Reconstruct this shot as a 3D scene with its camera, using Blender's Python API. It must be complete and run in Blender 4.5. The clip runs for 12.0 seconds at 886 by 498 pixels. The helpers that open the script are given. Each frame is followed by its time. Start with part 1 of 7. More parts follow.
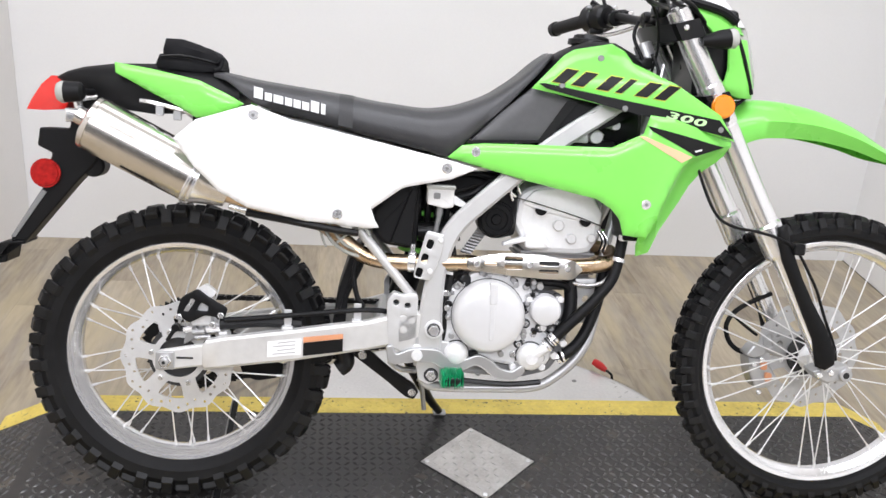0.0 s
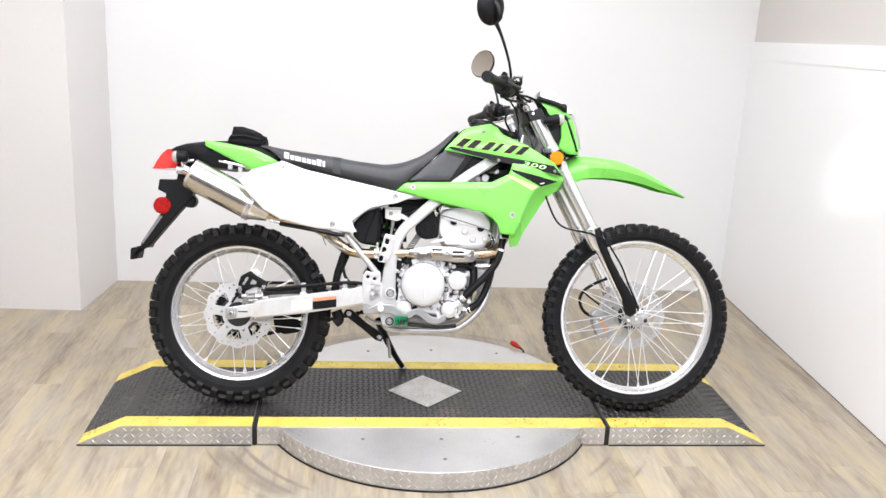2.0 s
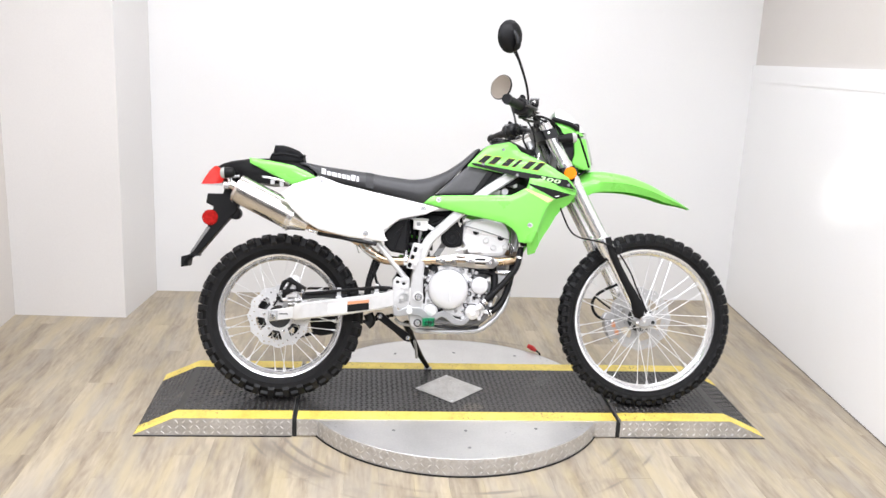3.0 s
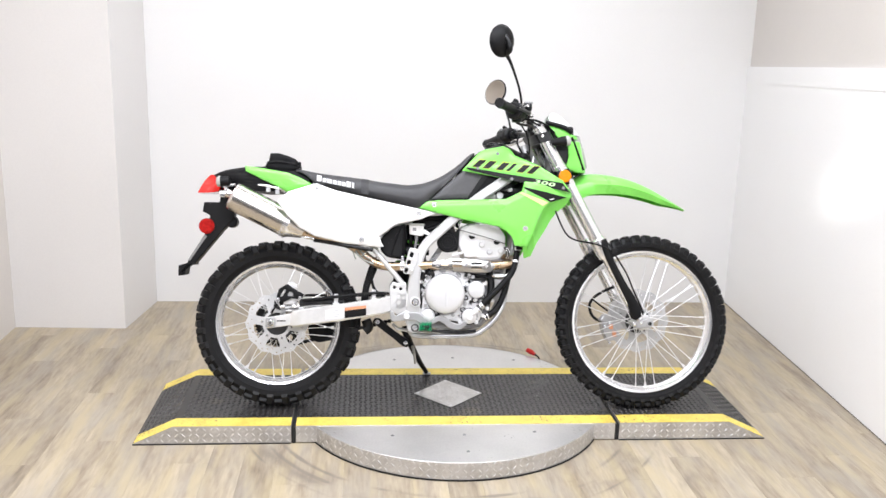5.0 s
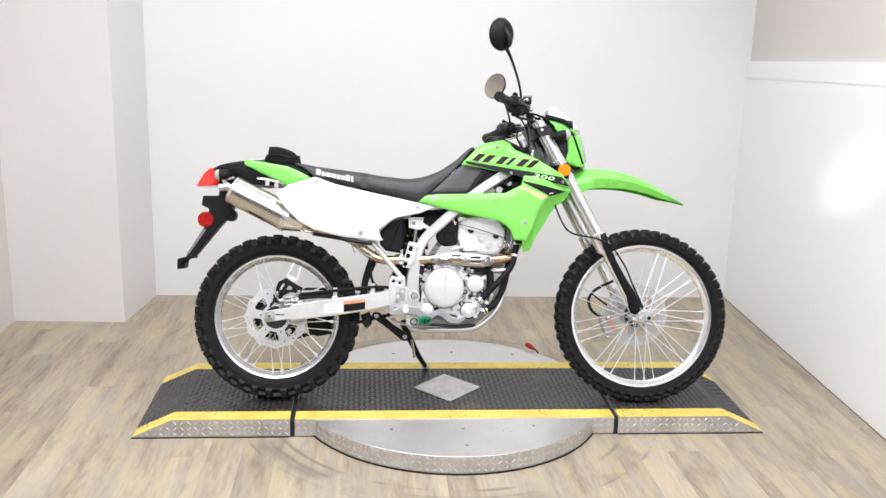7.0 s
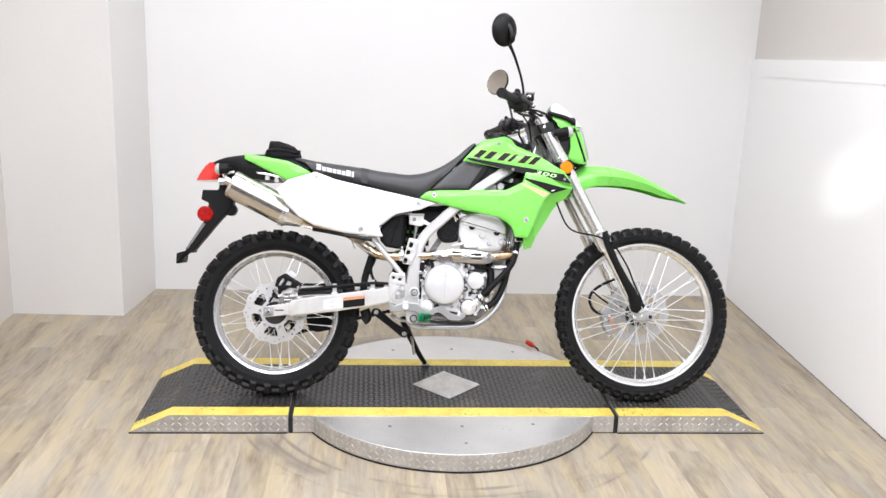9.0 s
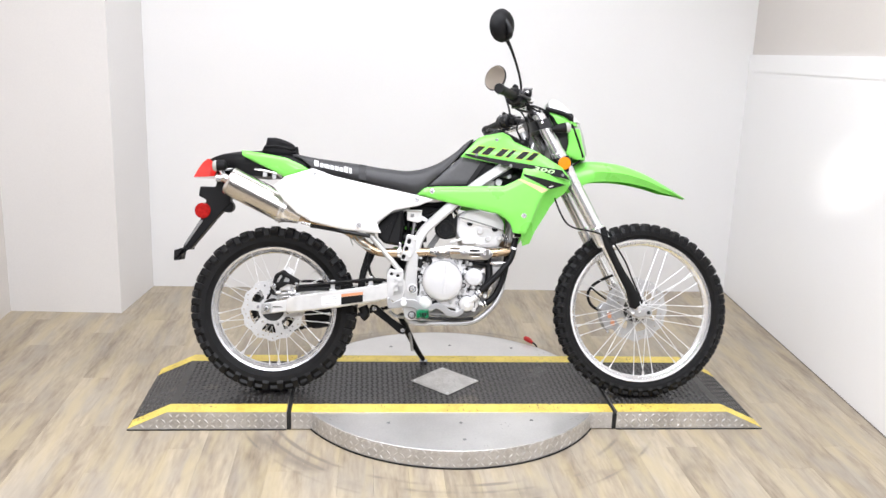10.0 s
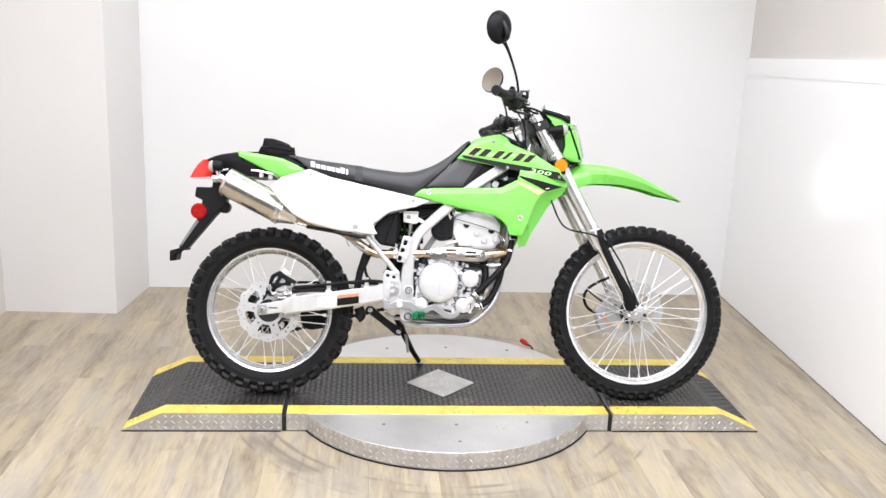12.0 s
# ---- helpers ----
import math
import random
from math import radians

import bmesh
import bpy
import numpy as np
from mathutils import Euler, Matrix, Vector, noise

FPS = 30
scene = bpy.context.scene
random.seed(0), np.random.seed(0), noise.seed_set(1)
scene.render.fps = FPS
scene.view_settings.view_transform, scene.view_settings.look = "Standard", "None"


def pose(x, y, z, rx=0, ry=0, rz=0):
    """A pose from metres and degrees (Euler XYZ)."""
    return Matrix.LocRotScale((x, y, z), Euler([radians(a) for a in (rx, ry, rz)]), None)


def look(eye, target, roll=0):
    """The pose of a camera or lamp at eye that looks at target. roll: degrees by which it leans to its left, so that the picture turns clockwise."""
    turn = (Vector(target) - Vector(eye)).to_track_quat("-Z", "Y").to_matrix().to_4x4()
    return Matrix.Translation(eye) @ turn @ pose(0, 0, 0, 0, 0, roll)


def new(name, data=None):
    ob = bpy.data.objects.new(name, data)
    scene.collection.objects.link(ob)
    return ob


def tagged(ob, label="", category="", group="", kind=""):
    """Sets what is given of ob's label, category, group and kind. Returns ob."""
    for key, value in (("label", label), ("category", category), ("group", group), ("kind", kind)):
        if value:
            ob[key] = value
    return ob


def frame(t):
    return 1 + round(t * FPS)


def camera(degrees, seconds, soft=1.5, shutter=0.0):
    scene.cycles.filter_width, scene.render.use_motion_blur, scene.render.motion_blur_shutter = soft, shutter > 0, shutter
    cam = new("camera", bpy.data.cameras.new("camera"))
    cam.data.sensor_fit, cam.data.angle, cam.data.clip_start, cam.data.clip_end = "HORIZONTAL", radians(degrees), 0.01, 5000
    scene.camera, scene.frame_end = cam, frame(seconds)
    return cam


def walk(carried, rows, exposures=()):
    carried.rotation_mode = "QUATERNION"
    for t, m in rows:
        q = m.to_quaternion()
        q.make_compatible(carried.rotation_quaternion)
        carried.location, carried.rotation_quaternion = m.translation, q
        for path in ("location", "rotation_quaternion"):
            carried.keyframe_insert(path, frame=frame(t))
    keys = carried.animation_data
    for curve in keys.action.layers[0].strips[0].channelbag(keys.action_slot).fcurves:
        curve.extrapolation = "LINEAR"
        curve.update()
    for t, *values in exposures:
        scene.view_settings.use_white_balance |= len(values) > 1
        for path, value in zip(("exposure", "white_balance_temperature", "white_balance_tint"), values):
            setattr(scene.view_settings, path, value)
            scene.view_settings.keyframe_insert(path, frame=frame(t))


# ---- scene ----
cam = camera(51.4, 12.0)
PATH = [
    (0, (-0.38, -2.002, 1.413), (-0.144, -0.167, 0.654), 4.5),
    (0.1, (-0.362, -2.079, 1.434), (-0.136, -0.241, 0.679), 3.9),
    (0.2, (-0.354, -2.148, 1.428), (-0.142, -0.302, 0.687), 3.5),
    (0.3, (-0.334, -2.225, 1.437), (-0.113, -0.365, 0.737), 3.5),
    (0.4, (-0.32, -2.302, 1.452), (-0.114, -0.446, 0.736), 4.2),
    (0.5, (-0.308, -2.385, 1.456), (-0.098, -0.532, 0.733), 5.0),
    (0.6, (-0.308, -2.465, 1.463), (-0.094, -0.606, 0.756), 4.7),
    (0.7, (-0.303, -2.546, 1.474), (-0.098, -0.674, 0.801), 3.7),
    (0.8, (-0.322, -2.62, 1.487), (-0.095, -0.734, 0.86), 3.3),
    (0.9, (-0.307, -2.702, 1.488), (-0.098, -0.807, 0.881), 2.0),
    (1, (-0.324, -2.778, 1.495), (-0.102, -0.891, 0.869), 1.6),
    (1.1, (-0.335, -2.853, 1.483), (-0.094, -0.971, 0.851), 2.1),
    (1.2, (-0.336, -2.918, 1.504), (-0.105, -1.037, 0.865), 2.0),
    (1.3, (-0.363, -2.98, 1.51), (-0.121, -1.096, 0.883), 2.5),
    (1.4, (-0.367, -3.045, 1.519), (-0.13, -1.145, 0.942), 1.9),
    (1.5, (-0.363, -3.102, 1.53), (-0.139, -1.196, 0.966), 2.0),
    (1.6, (-0.356, -3.161, 1.526), (-0.15, -1.248, 0.98), 1.8),
    (1.7, (-0.349, -3.213, 1.53), (-0.145, -1.299, 0.988), 2.1),
    (1.8, (-0.337, -3.27, 1.537), (-0.133, -1.358, 0.987), 2.2),
    (1.9, (-0.328, -3.329, 1.548), (-0.118, -1.415, 1.007), 2.6),
    (2, (-0.316, -3.379, 1.543), (-0.112, -1.462, 1.011), 2.9),
    (2.1, (-0.319, -3.42, 1.55), (-0.121, -1.498, 1.037), 3.1),
    (2.2, (-0.315, -3.469, 1.56), (-0.134, -1.54, 1.066), 2.3),
    (2.3, (-0.318, -3.506, 1.557), (-0.152, -1.568, 1.091), 2.1),
    (2.4, (-0.322, -3.548, 1.556), (-0.157, -1.606, 1.11), 2.1),
    (2.5, (-0.335, -3.573, 1.555), (-0.166, -1.629, 1.118), 1.8),
    (2.6, (-0.353, -3.596, 1.561), (-0.185, -1.654, 1.113), 1.1),
    (2.7, (-0.362, -3.617, 1.568), (-0.191, -1.679, 1.105), 0.8),
    (2.8, (-0.37, -3.639, 1.568), (-0.187, -1.703, 1.1), 1.4),
    (2.9, (-0.385, -3.657, 1.575), (-0.206, -1.726, 1.084), 1.9),
    (3, (-0.391, -3.676, 1.572), (-0.213, -1.745, 1.082), 2.6),
    (3.2, (-0.387, -3.687, 1.576), (-0.216, -1.752, 1.1), 2.3),
    (4.8, (-0.361, -3.691, 1.561), (-0.189, -1.756, 1.087), 1.6),
    (5, (-0.363, -3.693, 1.559), (-0.193, -1.757, 1.088), 1.6),
    (5.5, (-0.366, -3.695, 1.559), (-0.2, -1.758, 1.089), 1.8),
    (6, (-0.367, -3.695, 1.558), (-0.189, -1.761, 1.082), 1.7),
    (6.5, (-0.363, -3.694, 1.557), (-0.188, -1.76, 1.078), 1.6),
    (7, (-0.361, -3.691, 1.553), (-0.19, -1.757, 1.072), 1.7),
    (9, (-0.354, -3.67, 1.553), (-0.187, -1.738, 1.062), 2.2),
    (9.5, (-0.358, -3.67, 1.547), (-0.185, -1.739, 1.056), 2.2),
    (10, (-0.355, -3.666, 1.551), (-0.183, -1.737, 1.053), 2.1),
    (10.5, (-0.352, -3.668, 1.55), (-0.176, -1.739, 1.051), 2.2),
    (11, (-0.356, -3.663, 1.551), (-0.176, -1.734, 1.055), 2.3),
    (11.5, (-0.357, -3.665, 1.544), (-0.174, -1.734, 1.055), 2.3),
    (12, (-0.353, -3.664, 1.546), (-0.174, -1.734, 1.054), 2.4),
]
EXPOSURES = ((0.0, 0.10), (0.5, 0.17), (1.0, 0.30), (1.5, 0.34), (5.0, 0.32), (6.0, 0.27), (7.0, 0.19), (9.0, 0.22), (10.0, 0.28), (11.5, 0.33), (12.0, 0.33))
walk(cam, [(t, look(eye, target, roll)) for t, eye, target, roll in PATH], EXPOSURES)

# ---- world and lights ----
TOP = 0.073                       # upper face of the display platform
world = bpy.data.worlds.new("world")
scene.world = world
world.use_nodes = True
world.node_tree.nodes["Background"].inputs["Color"].default_value = (0.9, 0.93, 1.0, 1)
world.node_tree.nodes["Background"].inputs["Strength"].default_value = 0.3


def ceiling_lamp(x, y, sx, sy, watts, colour=(1.0, 0.97, 0.93), z=2.66):
    lamp = bpy.data.lights.new("unseen_ceiling_light", "AREA")
    lamp.shape, lamp.size, lamp.size_y = "RECTANGLE", sx, sy
    lamp.energy, lamp.color = watts, colour
    ob = new("unseen_ceiling_light", lamp)
    ob.location = (x, y, z)
    return ob


COOL = (0.955, 0.975, 1.07)
# Lamps are assumed, none is seen; the last is added frontal fill.
ceiling_lamp(-0.2, -1.0, 3.0, 1.0, 58, COOL)
ceiling_lamp(-0.2, 0.55, 3.0, 0.5, 14, COOL)
ceiling_lamp(-0.45, -3.4, 2.8, 0.9, 124, COOL)
# a small spot in the ceiling that lights a patch of the side wall
spot = bpy.data.lights.new("ceiling_spot", "SPOT")
spot.energy, spot.spot_size, spot.spot_blend, spot.shadow_soft_size = 560, radians(4.2), 0.8, 0.05
spot.color = (1.0, 0.99, 0.97)
new("ceiling_spot", spot).matrix_world = look((-0.7, -4.0, 2.6), (1.69, 0.02, 0.955))


# ---- materials ----
def mat(name, base, rough=0.5, metal=0.0, var=0.08, scale=6.0, fine=60.0, bump=0.0, bump_scale=None, coat=0.0,
        stretch=(1, 1, 1), spec=0.5, rough_var=0.06, dark=None):
    """A surface with colour and roughness that vary at two scales, and a fine relief."""
    m = bpy.data.materials.new(name)
    m.use_nodes = True
    nt = m.node_tree
    n, k = nt.nodes, nt.links.new
    b = n["Principled BSDF"]
    tc = n.new("ShaderNodeTexCoord")
    mp = n.new("ShaderNodeMapping")
    mp.inputs["Scale"].default_value = stretch
    k(tc.outputs["Object"], mp.inputs["Vector"])
    n1 = n.new("ShaderNodeTexNoise")
    n1.inputs["Scale"].default_value, n1.inputs["Detail"].default_value = scale, 5
    n2 = n.new("ShaderNodeTexNoise")
    n2.inputs["Scale"].default_value, n2.inputs["Detail"].default_value = fine, 3
    k(mp.outputs["Vector"], n1.inputs["Vector"])
    k(mp.outputs["Vector"], n2.inputs["Vector"])
    add = n.new("ShaderNodeMix")
    add.inputs["Factor"].default_value = 0.35
    k(n1.outputs["Fac"], add.inputs["A"])
    k(n2.outputs["Fac"], add.inputs["B"])
    ramp = n.new("ShaderNodeValToRGB")
    low = dark or tuple(c * (1 - 2 * var) for c in base)
    high = tuple(min(1.0, c * (1 + var)) for c in base)
    ramp.color_ramp.elements[0].position, ramp.color_ramp.elements[1].position = 0.3, 0.62
    ramp.color_ramp.elements[0].color, ramp.color_ramp.elements[1].color = (*low, 1), (*high, 1)
    k(add.outputs["Result"], ramp.inputs["Fac"])
    k(ramp.outputs["Color"], b.inputs["Base Color"])
    rr = n.new("ShaderNodeMapRange")
    rr.inputs["To Min"].default_value, rr.inputs["To Max"].default_value = max(0.02, rough - rough_var), min(1, rough + rough_var)
    k(n1.outputs["Fac"], rr.inputs["Value"])
    k(rr.outputs["Result"], b.inputs["Roughness"])
    b.inputs["Metallic"].default_value = metal
    b.inputs["Specular IOR Level"].default_value = spec
    b.inputs["Coat Weight"].default_value = coat
    b.inputs["Coat Roughness"].default_value = 0.08
    if bump:
        nb = n.new("ShaderNodeTexNoise")
        nb.inputs["Scale"].default_value, nb.inputs["Detail"].default_value = bump_scale or fine, 4
        k(mp.outputs["Vector"], nb.inputs["Vector"])
        bp = n.new("ShaderNodeBump")
        bp.inputs["Strength"].default_value, bp.inputs["Distance"].default_value = bump, 0.004
        k(nb.outputs["Fac"], bp.inputs["Height"])
        k(bp.outputs["Normal"], b.inputs["Normal"])
    return m


def plank_material():
    """Oak-look vinyl: streaks along the plank, patches of grey, and old scuffs in rings round the turntable."""
    m = mat("oak_look_vinyl", (0.4, 0.32, 0.22), 0.42, 0, bump=0.06, stretch=(5, 0.7, 1), scale=2.4, fine=16)
    nt = m.node_tree
    n, k = nt.nodes, nt.links.new
    mp = next(x for x in n if x.type == "MAPPING")
    info = n.new("ShaderNodeObjectInfo")

    def math_node(op, a, b=0.0):
        q = n.new("ShaderNodeMath")
        q.operation = op
        for i, value in ((0, a), (1, b)):
            if isinstance(value, (int, float)):
                q.inputs[i].default_value = value
            else:
                k(value, q.inputs[i])
        return q.outputs[0]

    shift = math_node("MULTIPLY", info.outputs["Random"], 37.0)
    com = n.new("ShaderNodeCombineXYZ")
    for a in "XYZ":
        k(shift, com.inputs[a])
    k(com.outputs[0], mp.inputs["Location"])
    src = next(x for x in n if x.type == "VALTORGB")
    ramp = src.color_ramp
    ramp.elements[0].color, ramp.elements[1].color = (0.205, 0.160, 0.112, 1), (0.475, 0.404, 0.293, 1)
    ramp.elements[0].position, ramp.elements[1].position = 0.33, 0.64
    e = ramp.elements.new(0.48)
    e.color = (0.345, 0.288, 0.21, 1)
    geo = n.new("ShaderNodeNewGeometry")
    patch = n.new("ShaderNodeTexNoise")
    patch.inputs["Scale"].default_value, patch.inputs["Detail"].default_value = 5.0, 4
    squash = n.new("ShaderNodeMapping")
    squash.inputs["Scale"].default_value = (1.6, 0.6, 1)
    k(geo.outputs["Position"], squash.inputs["Vector"])
    k(squash.outputs["Vector"], patch.inputs["Vector"])
    grey = n.new("ShaderNodeMix")
    grey.data_type = "RGBA"
    lift = n.new("ShaderNodeMapRange")
    lift.inputs["From Min"].default_value, lift.inputs["From Max"].default_value, lift.inputs["To Max"].default_value = 0.46, 0.66, 0.6
    k(patch.outputs["Fac"], lift.inputs["Value"])
    k(lift.outputs["Result"], grey.inputs["Factor"])
    k(src.outputs["Color"], grey.inputs["A"])
    grey.inputs["B"].default_value = (0.35, 0.315, 0.265, 1)
    # broad yellowish patches
    tint = n.new("ShaderNodeTexNoise")
    tint.inputs["Scale"].default_value, tint.inputs["Detail"].default_value = 3.1, 6
    slide = n.new("ShaderNodeMapping")
    slide.inputs["Location"].default_value, slide.inputs["Rotation"].default_value, slide.inputs["Scale"].default_value = (4, 7, 0), (0, 0, 0.04), (5.0, 0.7, 1)
    k(geo.outputs["Position"], slide.inputs["Vector"])
    k(slide.outputs["Vector"], tint.inputs["Vector"])
    warm = n.new("ShaderNodeMix")
    warm.data_type = "RGBA"
    lift2 = n.new("ShaderNodeMapRange")
    lift2.inputs["From Min"].default_value, lift2.inputs["From Max"].default_value, lift2.inputs["To Max"].default_value = 0.48, 0.66, 0.7
    k(tint.outputs["Fac"], lift2.inputs["Value"])
    k(lift2.outputs["Result"], warm.inputs["Factor"])
    k(grey.outputs["Result"], warm.inputs["A"])
    warm.inputs["B"].default_value = (0.455, 0.378, 0.235, 1)
    # rings of scuffs left by the turning platform
    sub = n.new("ShaderNodeVectorMath")
    sub.operation = "SUBTRACT"
    k(geo.outputs["Position"], sub.inputs[0])
    sub.inputs[1].default_value = (-0.004, -0.137, 0)
    dist = n.new("ShaderNodeVectorMath")
    dist.operation = "LENGTH"
    k(sub.outputs["Vector"], dist.inputs[0])
    worn = n.new("ShaderNodeTexNoise")
    worn.inputs["Scale"].default_value, worn.inputs["Detail"].default_value = 4.6, 9
    k(geo.outputs["Position"], worn.inputs["Vector"])
    total = None
    for radius, width, weight in ((0.725, 0.013, 0.75), (0.775, 0.018, 0.7), (0.80, 0.07, 0.4), (0.845, 0.012, 0.6), (1.02, 0.04, 0.2)):
        off = math_node("ABSOLUTE", math_node("SUBTRACT", dist.outputs["Value"], radius))
        band = math_node("MULTIPLY", math_node("MAXIMUM", math_node("SUBTRACT", 1.0, math_node("DIVIDE", off, width)), 0.0), weight)
        total = band if total is None else math_node("MAXIMUM", total, band)
    mask = math_node("MULTIPLY", total, math_node("MAXIMUM", math_node("MULTIPLY", math_node("SUBTRACT", worn.outputs["Fac"], 0.46), 9.0), 0.0))
    scuff = n.new("ShaderNodeMix")
    scuff.data_type = "RGBA"
    k(math_node("MINIMUM", mask, 0.75), scuff.inputs["Factor"])
    k(warm.outputs["Result"], scuff.inputs["A"])
    scuff.inputs["B"].default_value = (0.17, 0.148, 0.125, 1)
    hsv = n.new("ShaderNodeHueSaturation")
    val = n.new("ShaderNodeMapRange")
    val.inputs["To Min"].default_value, val.inputs["To Max"].default_value = 0.91, 1.07
    k(info.outputs["Random"], val.inputs["Value"])
    k(val.outputs["Result"], hsv.inputs["Value"])
    k(scuff.outputs["Result"], hsv.inputs["Color"])
    k(hsv.outputs["Color"], n["Principled BSDF"].inputs["Base Color"])
    return m


def flecked(m, colour, scale, level, spread):
    """Small worn spots, which come in groups, over a material's colour."""
    n, k = m.node_tree.nodes, m.node_tree.links.new
    b = n["Principled BSDF"]
    under = b.inputs["Base Color"].links[0].from_socket
    vector = next(x for x in n if x.type == "MAPPING").outputs["Vector"]
    spots, groups = n.new("ShaderNodeTexNoise"), n.new("ShaderNodeTexNoise")
    for node, value in ((spots, scale), (groups, spread)):
        node.inputs["Scale"].default_value, node.inputs["Detail"].default_value = value, 2
        k(vector, node.inputs["Vector"])
    total = n.new("ShaderNodeMath")
    total.operation = "MULTIPLY_ADD"
    k(groups.outputs["Fac"], total.inputs[0])
    total.inputs[1].default_value = 0.5
    k(spots.outputs["Fac"], total.inputs[2])
    edge = n.new("ShaderNodeMapRange")
    edge.inputs["From Min"].default_value, edge.inputs["From Max"].default_value = level + 0.25, level + 0.31
    k(total.outputs[0], edge.inputs["Value"])
    mix = n.new("ShaderNodeMix")
    mix.data_type = "RGBA"
    k(edge.outputs["Result"], mix.inputs["Factor"])
    k(under, mix.inputs["A"])
    mix.inputs["B"].default_value = (*colour, 1)
    k(mix.outputs["Result"], b.inputs["Base Color"])
    return m


def glass(name, colour=(1, 1, 1), rough=0.02):
    m = mat(name, colour, rough, var=0.0, rough_var=0.0)
    b = m.node_tree.nodes["Principled BSDF"]
    b.inputs["Transmission Weight"].default_value = 1.0
    b.inputs["IOR"].default_value = 1.46
    return m


WALL = mat("white_wall_paint", (0.84, 0.836, 0.828), 0.45, var=0.012, scale=1.5, fine=120, bump=0.05, bump_scale=180)
# Same paint as WALL, made lighter to stand in for light on this wall.
EAST = mat("lightened_white_wall", (0.862, 0.858, 0.85), 0.45, var=0.012, scale=1.5, fine=120, bump=0.05, bump_scale=180)
# White wall whose shade and warm bounce are put into a beige colour.
UPPER = mat("shade_tinted_wall", (0.645, 0.612, 0.575), 0.6, var=0.02, scale=1.5, fine=120, bump=0.05, bump_scale=180)
# Pier white toned down in colour, standing in for weaker light there.
PIER = mat("dimmed_pier_white", (0.745, 0.728, 0.71), 0.45, var=0.02, scale=1.2, fine=120, bump=0.05, bump_scale=180)
# Dim warm tone put into the colour for light falling off leftwards.
SIDE = mat("dimmed_side_white", (0.68, 0.645, 0.605), 0.5, var=0.03, scale=1.1, fine=120, bump=0.05, bump_scale=180)
# Unseen dark surround, added so blacks and metals reflect something dark.
DARK_SURROUND = mat("unseen_dark_surround", (0.05, 0.05, 0.052), 0.8, var=0.03)
CEIL = mat("ceiling_paint", (0.8, 0.8, 0.79), 0.8, var=0.02)
PLANK = plank_material()
SEAM = mat("floor_seam", (0.36, 0.30, 0.22), 0.8)
ALU_TREAD = mat("tread_plate_aluminium", (0.58, 0.57, 0.56), 0.40, 0.7, var=0.1, scale=9, fine=90, bump=0.06, dark=(0.42, 0.405, 0.385))
ALU_RAISED = mat("tread_ridge_aluminium", (0.66, 0.65, 0.635), 0.42, 0.75, var=0.12, scale=30)
ALU_TABLE = flecked(mat("scuffed_turntable_aluminium", (0.72, 0.71, 0.7), 0.42, 0.85, var=0.06, scale=5, fine=140, bump=0.04), (0.2, 0.19, 0.18), 70, 0.79, 5.0)
DIAMOND = flecked(mat("worn_diamond_plate_aluminium", (0.60, 0.59, 0.575), 0.38, 0.8, var=0.12, scale=16, fine=120, bump=0.06, dark=(0.44, 0.42, 0.40)), (0.16, 0.14, 0.12), 60, 0.76, 7.0)
BLACK_DECK = flecked(mat("worn_black_deck_paint", (0.025, 0.0225, 0.0205), 0.36, 0.0, var=0.3, scale=3.2, fine=70, bump=0.06, dark=(0.011, 0.011, 0.012)), (0.075, 0.062, 0.048), 9, 0.70, 2.2)
# Paler than the deck: worn tops, plus caught light put into the colour.
BLACK_TREAD = mat("worn_black_tread", (0.070, 0.068, 0.066), 0.25, 0.2, var=0.3, scale=4, fine=70, dark=(0.022, 0.022, 0.022))
YELLOW = flecked(mat("yellow_edge_paint", (0.80, 0.63, 0.13), 0.42, var=0.08, scale=14, fine=90, bump=0.05, dark=(0.62, 0.46, 0.085)), (0.10, 0.075, 0.03), 95, 0.66, 4.0)
# Flat black for joints, and for shade put into gaps, bores and slots.
GAP = mat("black_joint_and_shade", (0.012, 0.012, 0.012), 0.8)
GREEN = mat("lime_green_plastic", (0.215, 0.72, 0.11), 0.28, var=0.02, coat=0.3, rough_var=0.03)
WHITE = mat("white_plastic", (0.83, 0.83, 0.83), 0.3, var=0.01, coat=0.2)
BLACK = mat("black_plastic", (0.007, 0.007, 0.0075), 0.46, spec=0.18, var=0.15, bump=0.04, bump_scale=300)
SATIN = mat("satin_black_metal", (0.007, 0.007, 0.0075), 0.30, 0.0, var=0.1, spec=0.26)
VINYL = mat("black_seat_vinyl", (0.036, 0.036, 0.038), 0.42, var=0.12, bump=0.12, bump_scale=420)
GREYV = mat("dark_grey_vinyl", (0.068, 0.068, 0.071), 0.42, var=0.1, bump=0.1, bump_scale=420)
RUBBER = mat("tyre_rubber", (0.0065, 0.0065, 0.007), 0.46, var=0.25, scale=18, bump=0.1, bump_scale=160, spec=0.26)
CARCASS = mat("tyre_sidewall_rubber", (0.007, 0.007, 0.0075), 0.62, var=0.2, scale=18, bump=0.06, bump_scale=160, spec=0.2)
CLOTH = mat("black_nylon", (0.008, 0.008, 0.009), 0.8, spec=0.2, var=0.2, bump=0.25, bump_scale=500)
ARM = mat("brushed_swingarm_aluminium", (0.70, 0.695, 0.68), 0.36, 0.4, var=0.05, scale=12)
SILVER = mat("silver_frame_paint", (0.60, 0.60, 0.595), 0.34, 0.35, var=0.03)
CAST = mat("cast_aluminium", (0.74, 0.74, 0.74), 0.38, 0.2, var=0.06, scale=14, fine=160, bump=0.07)
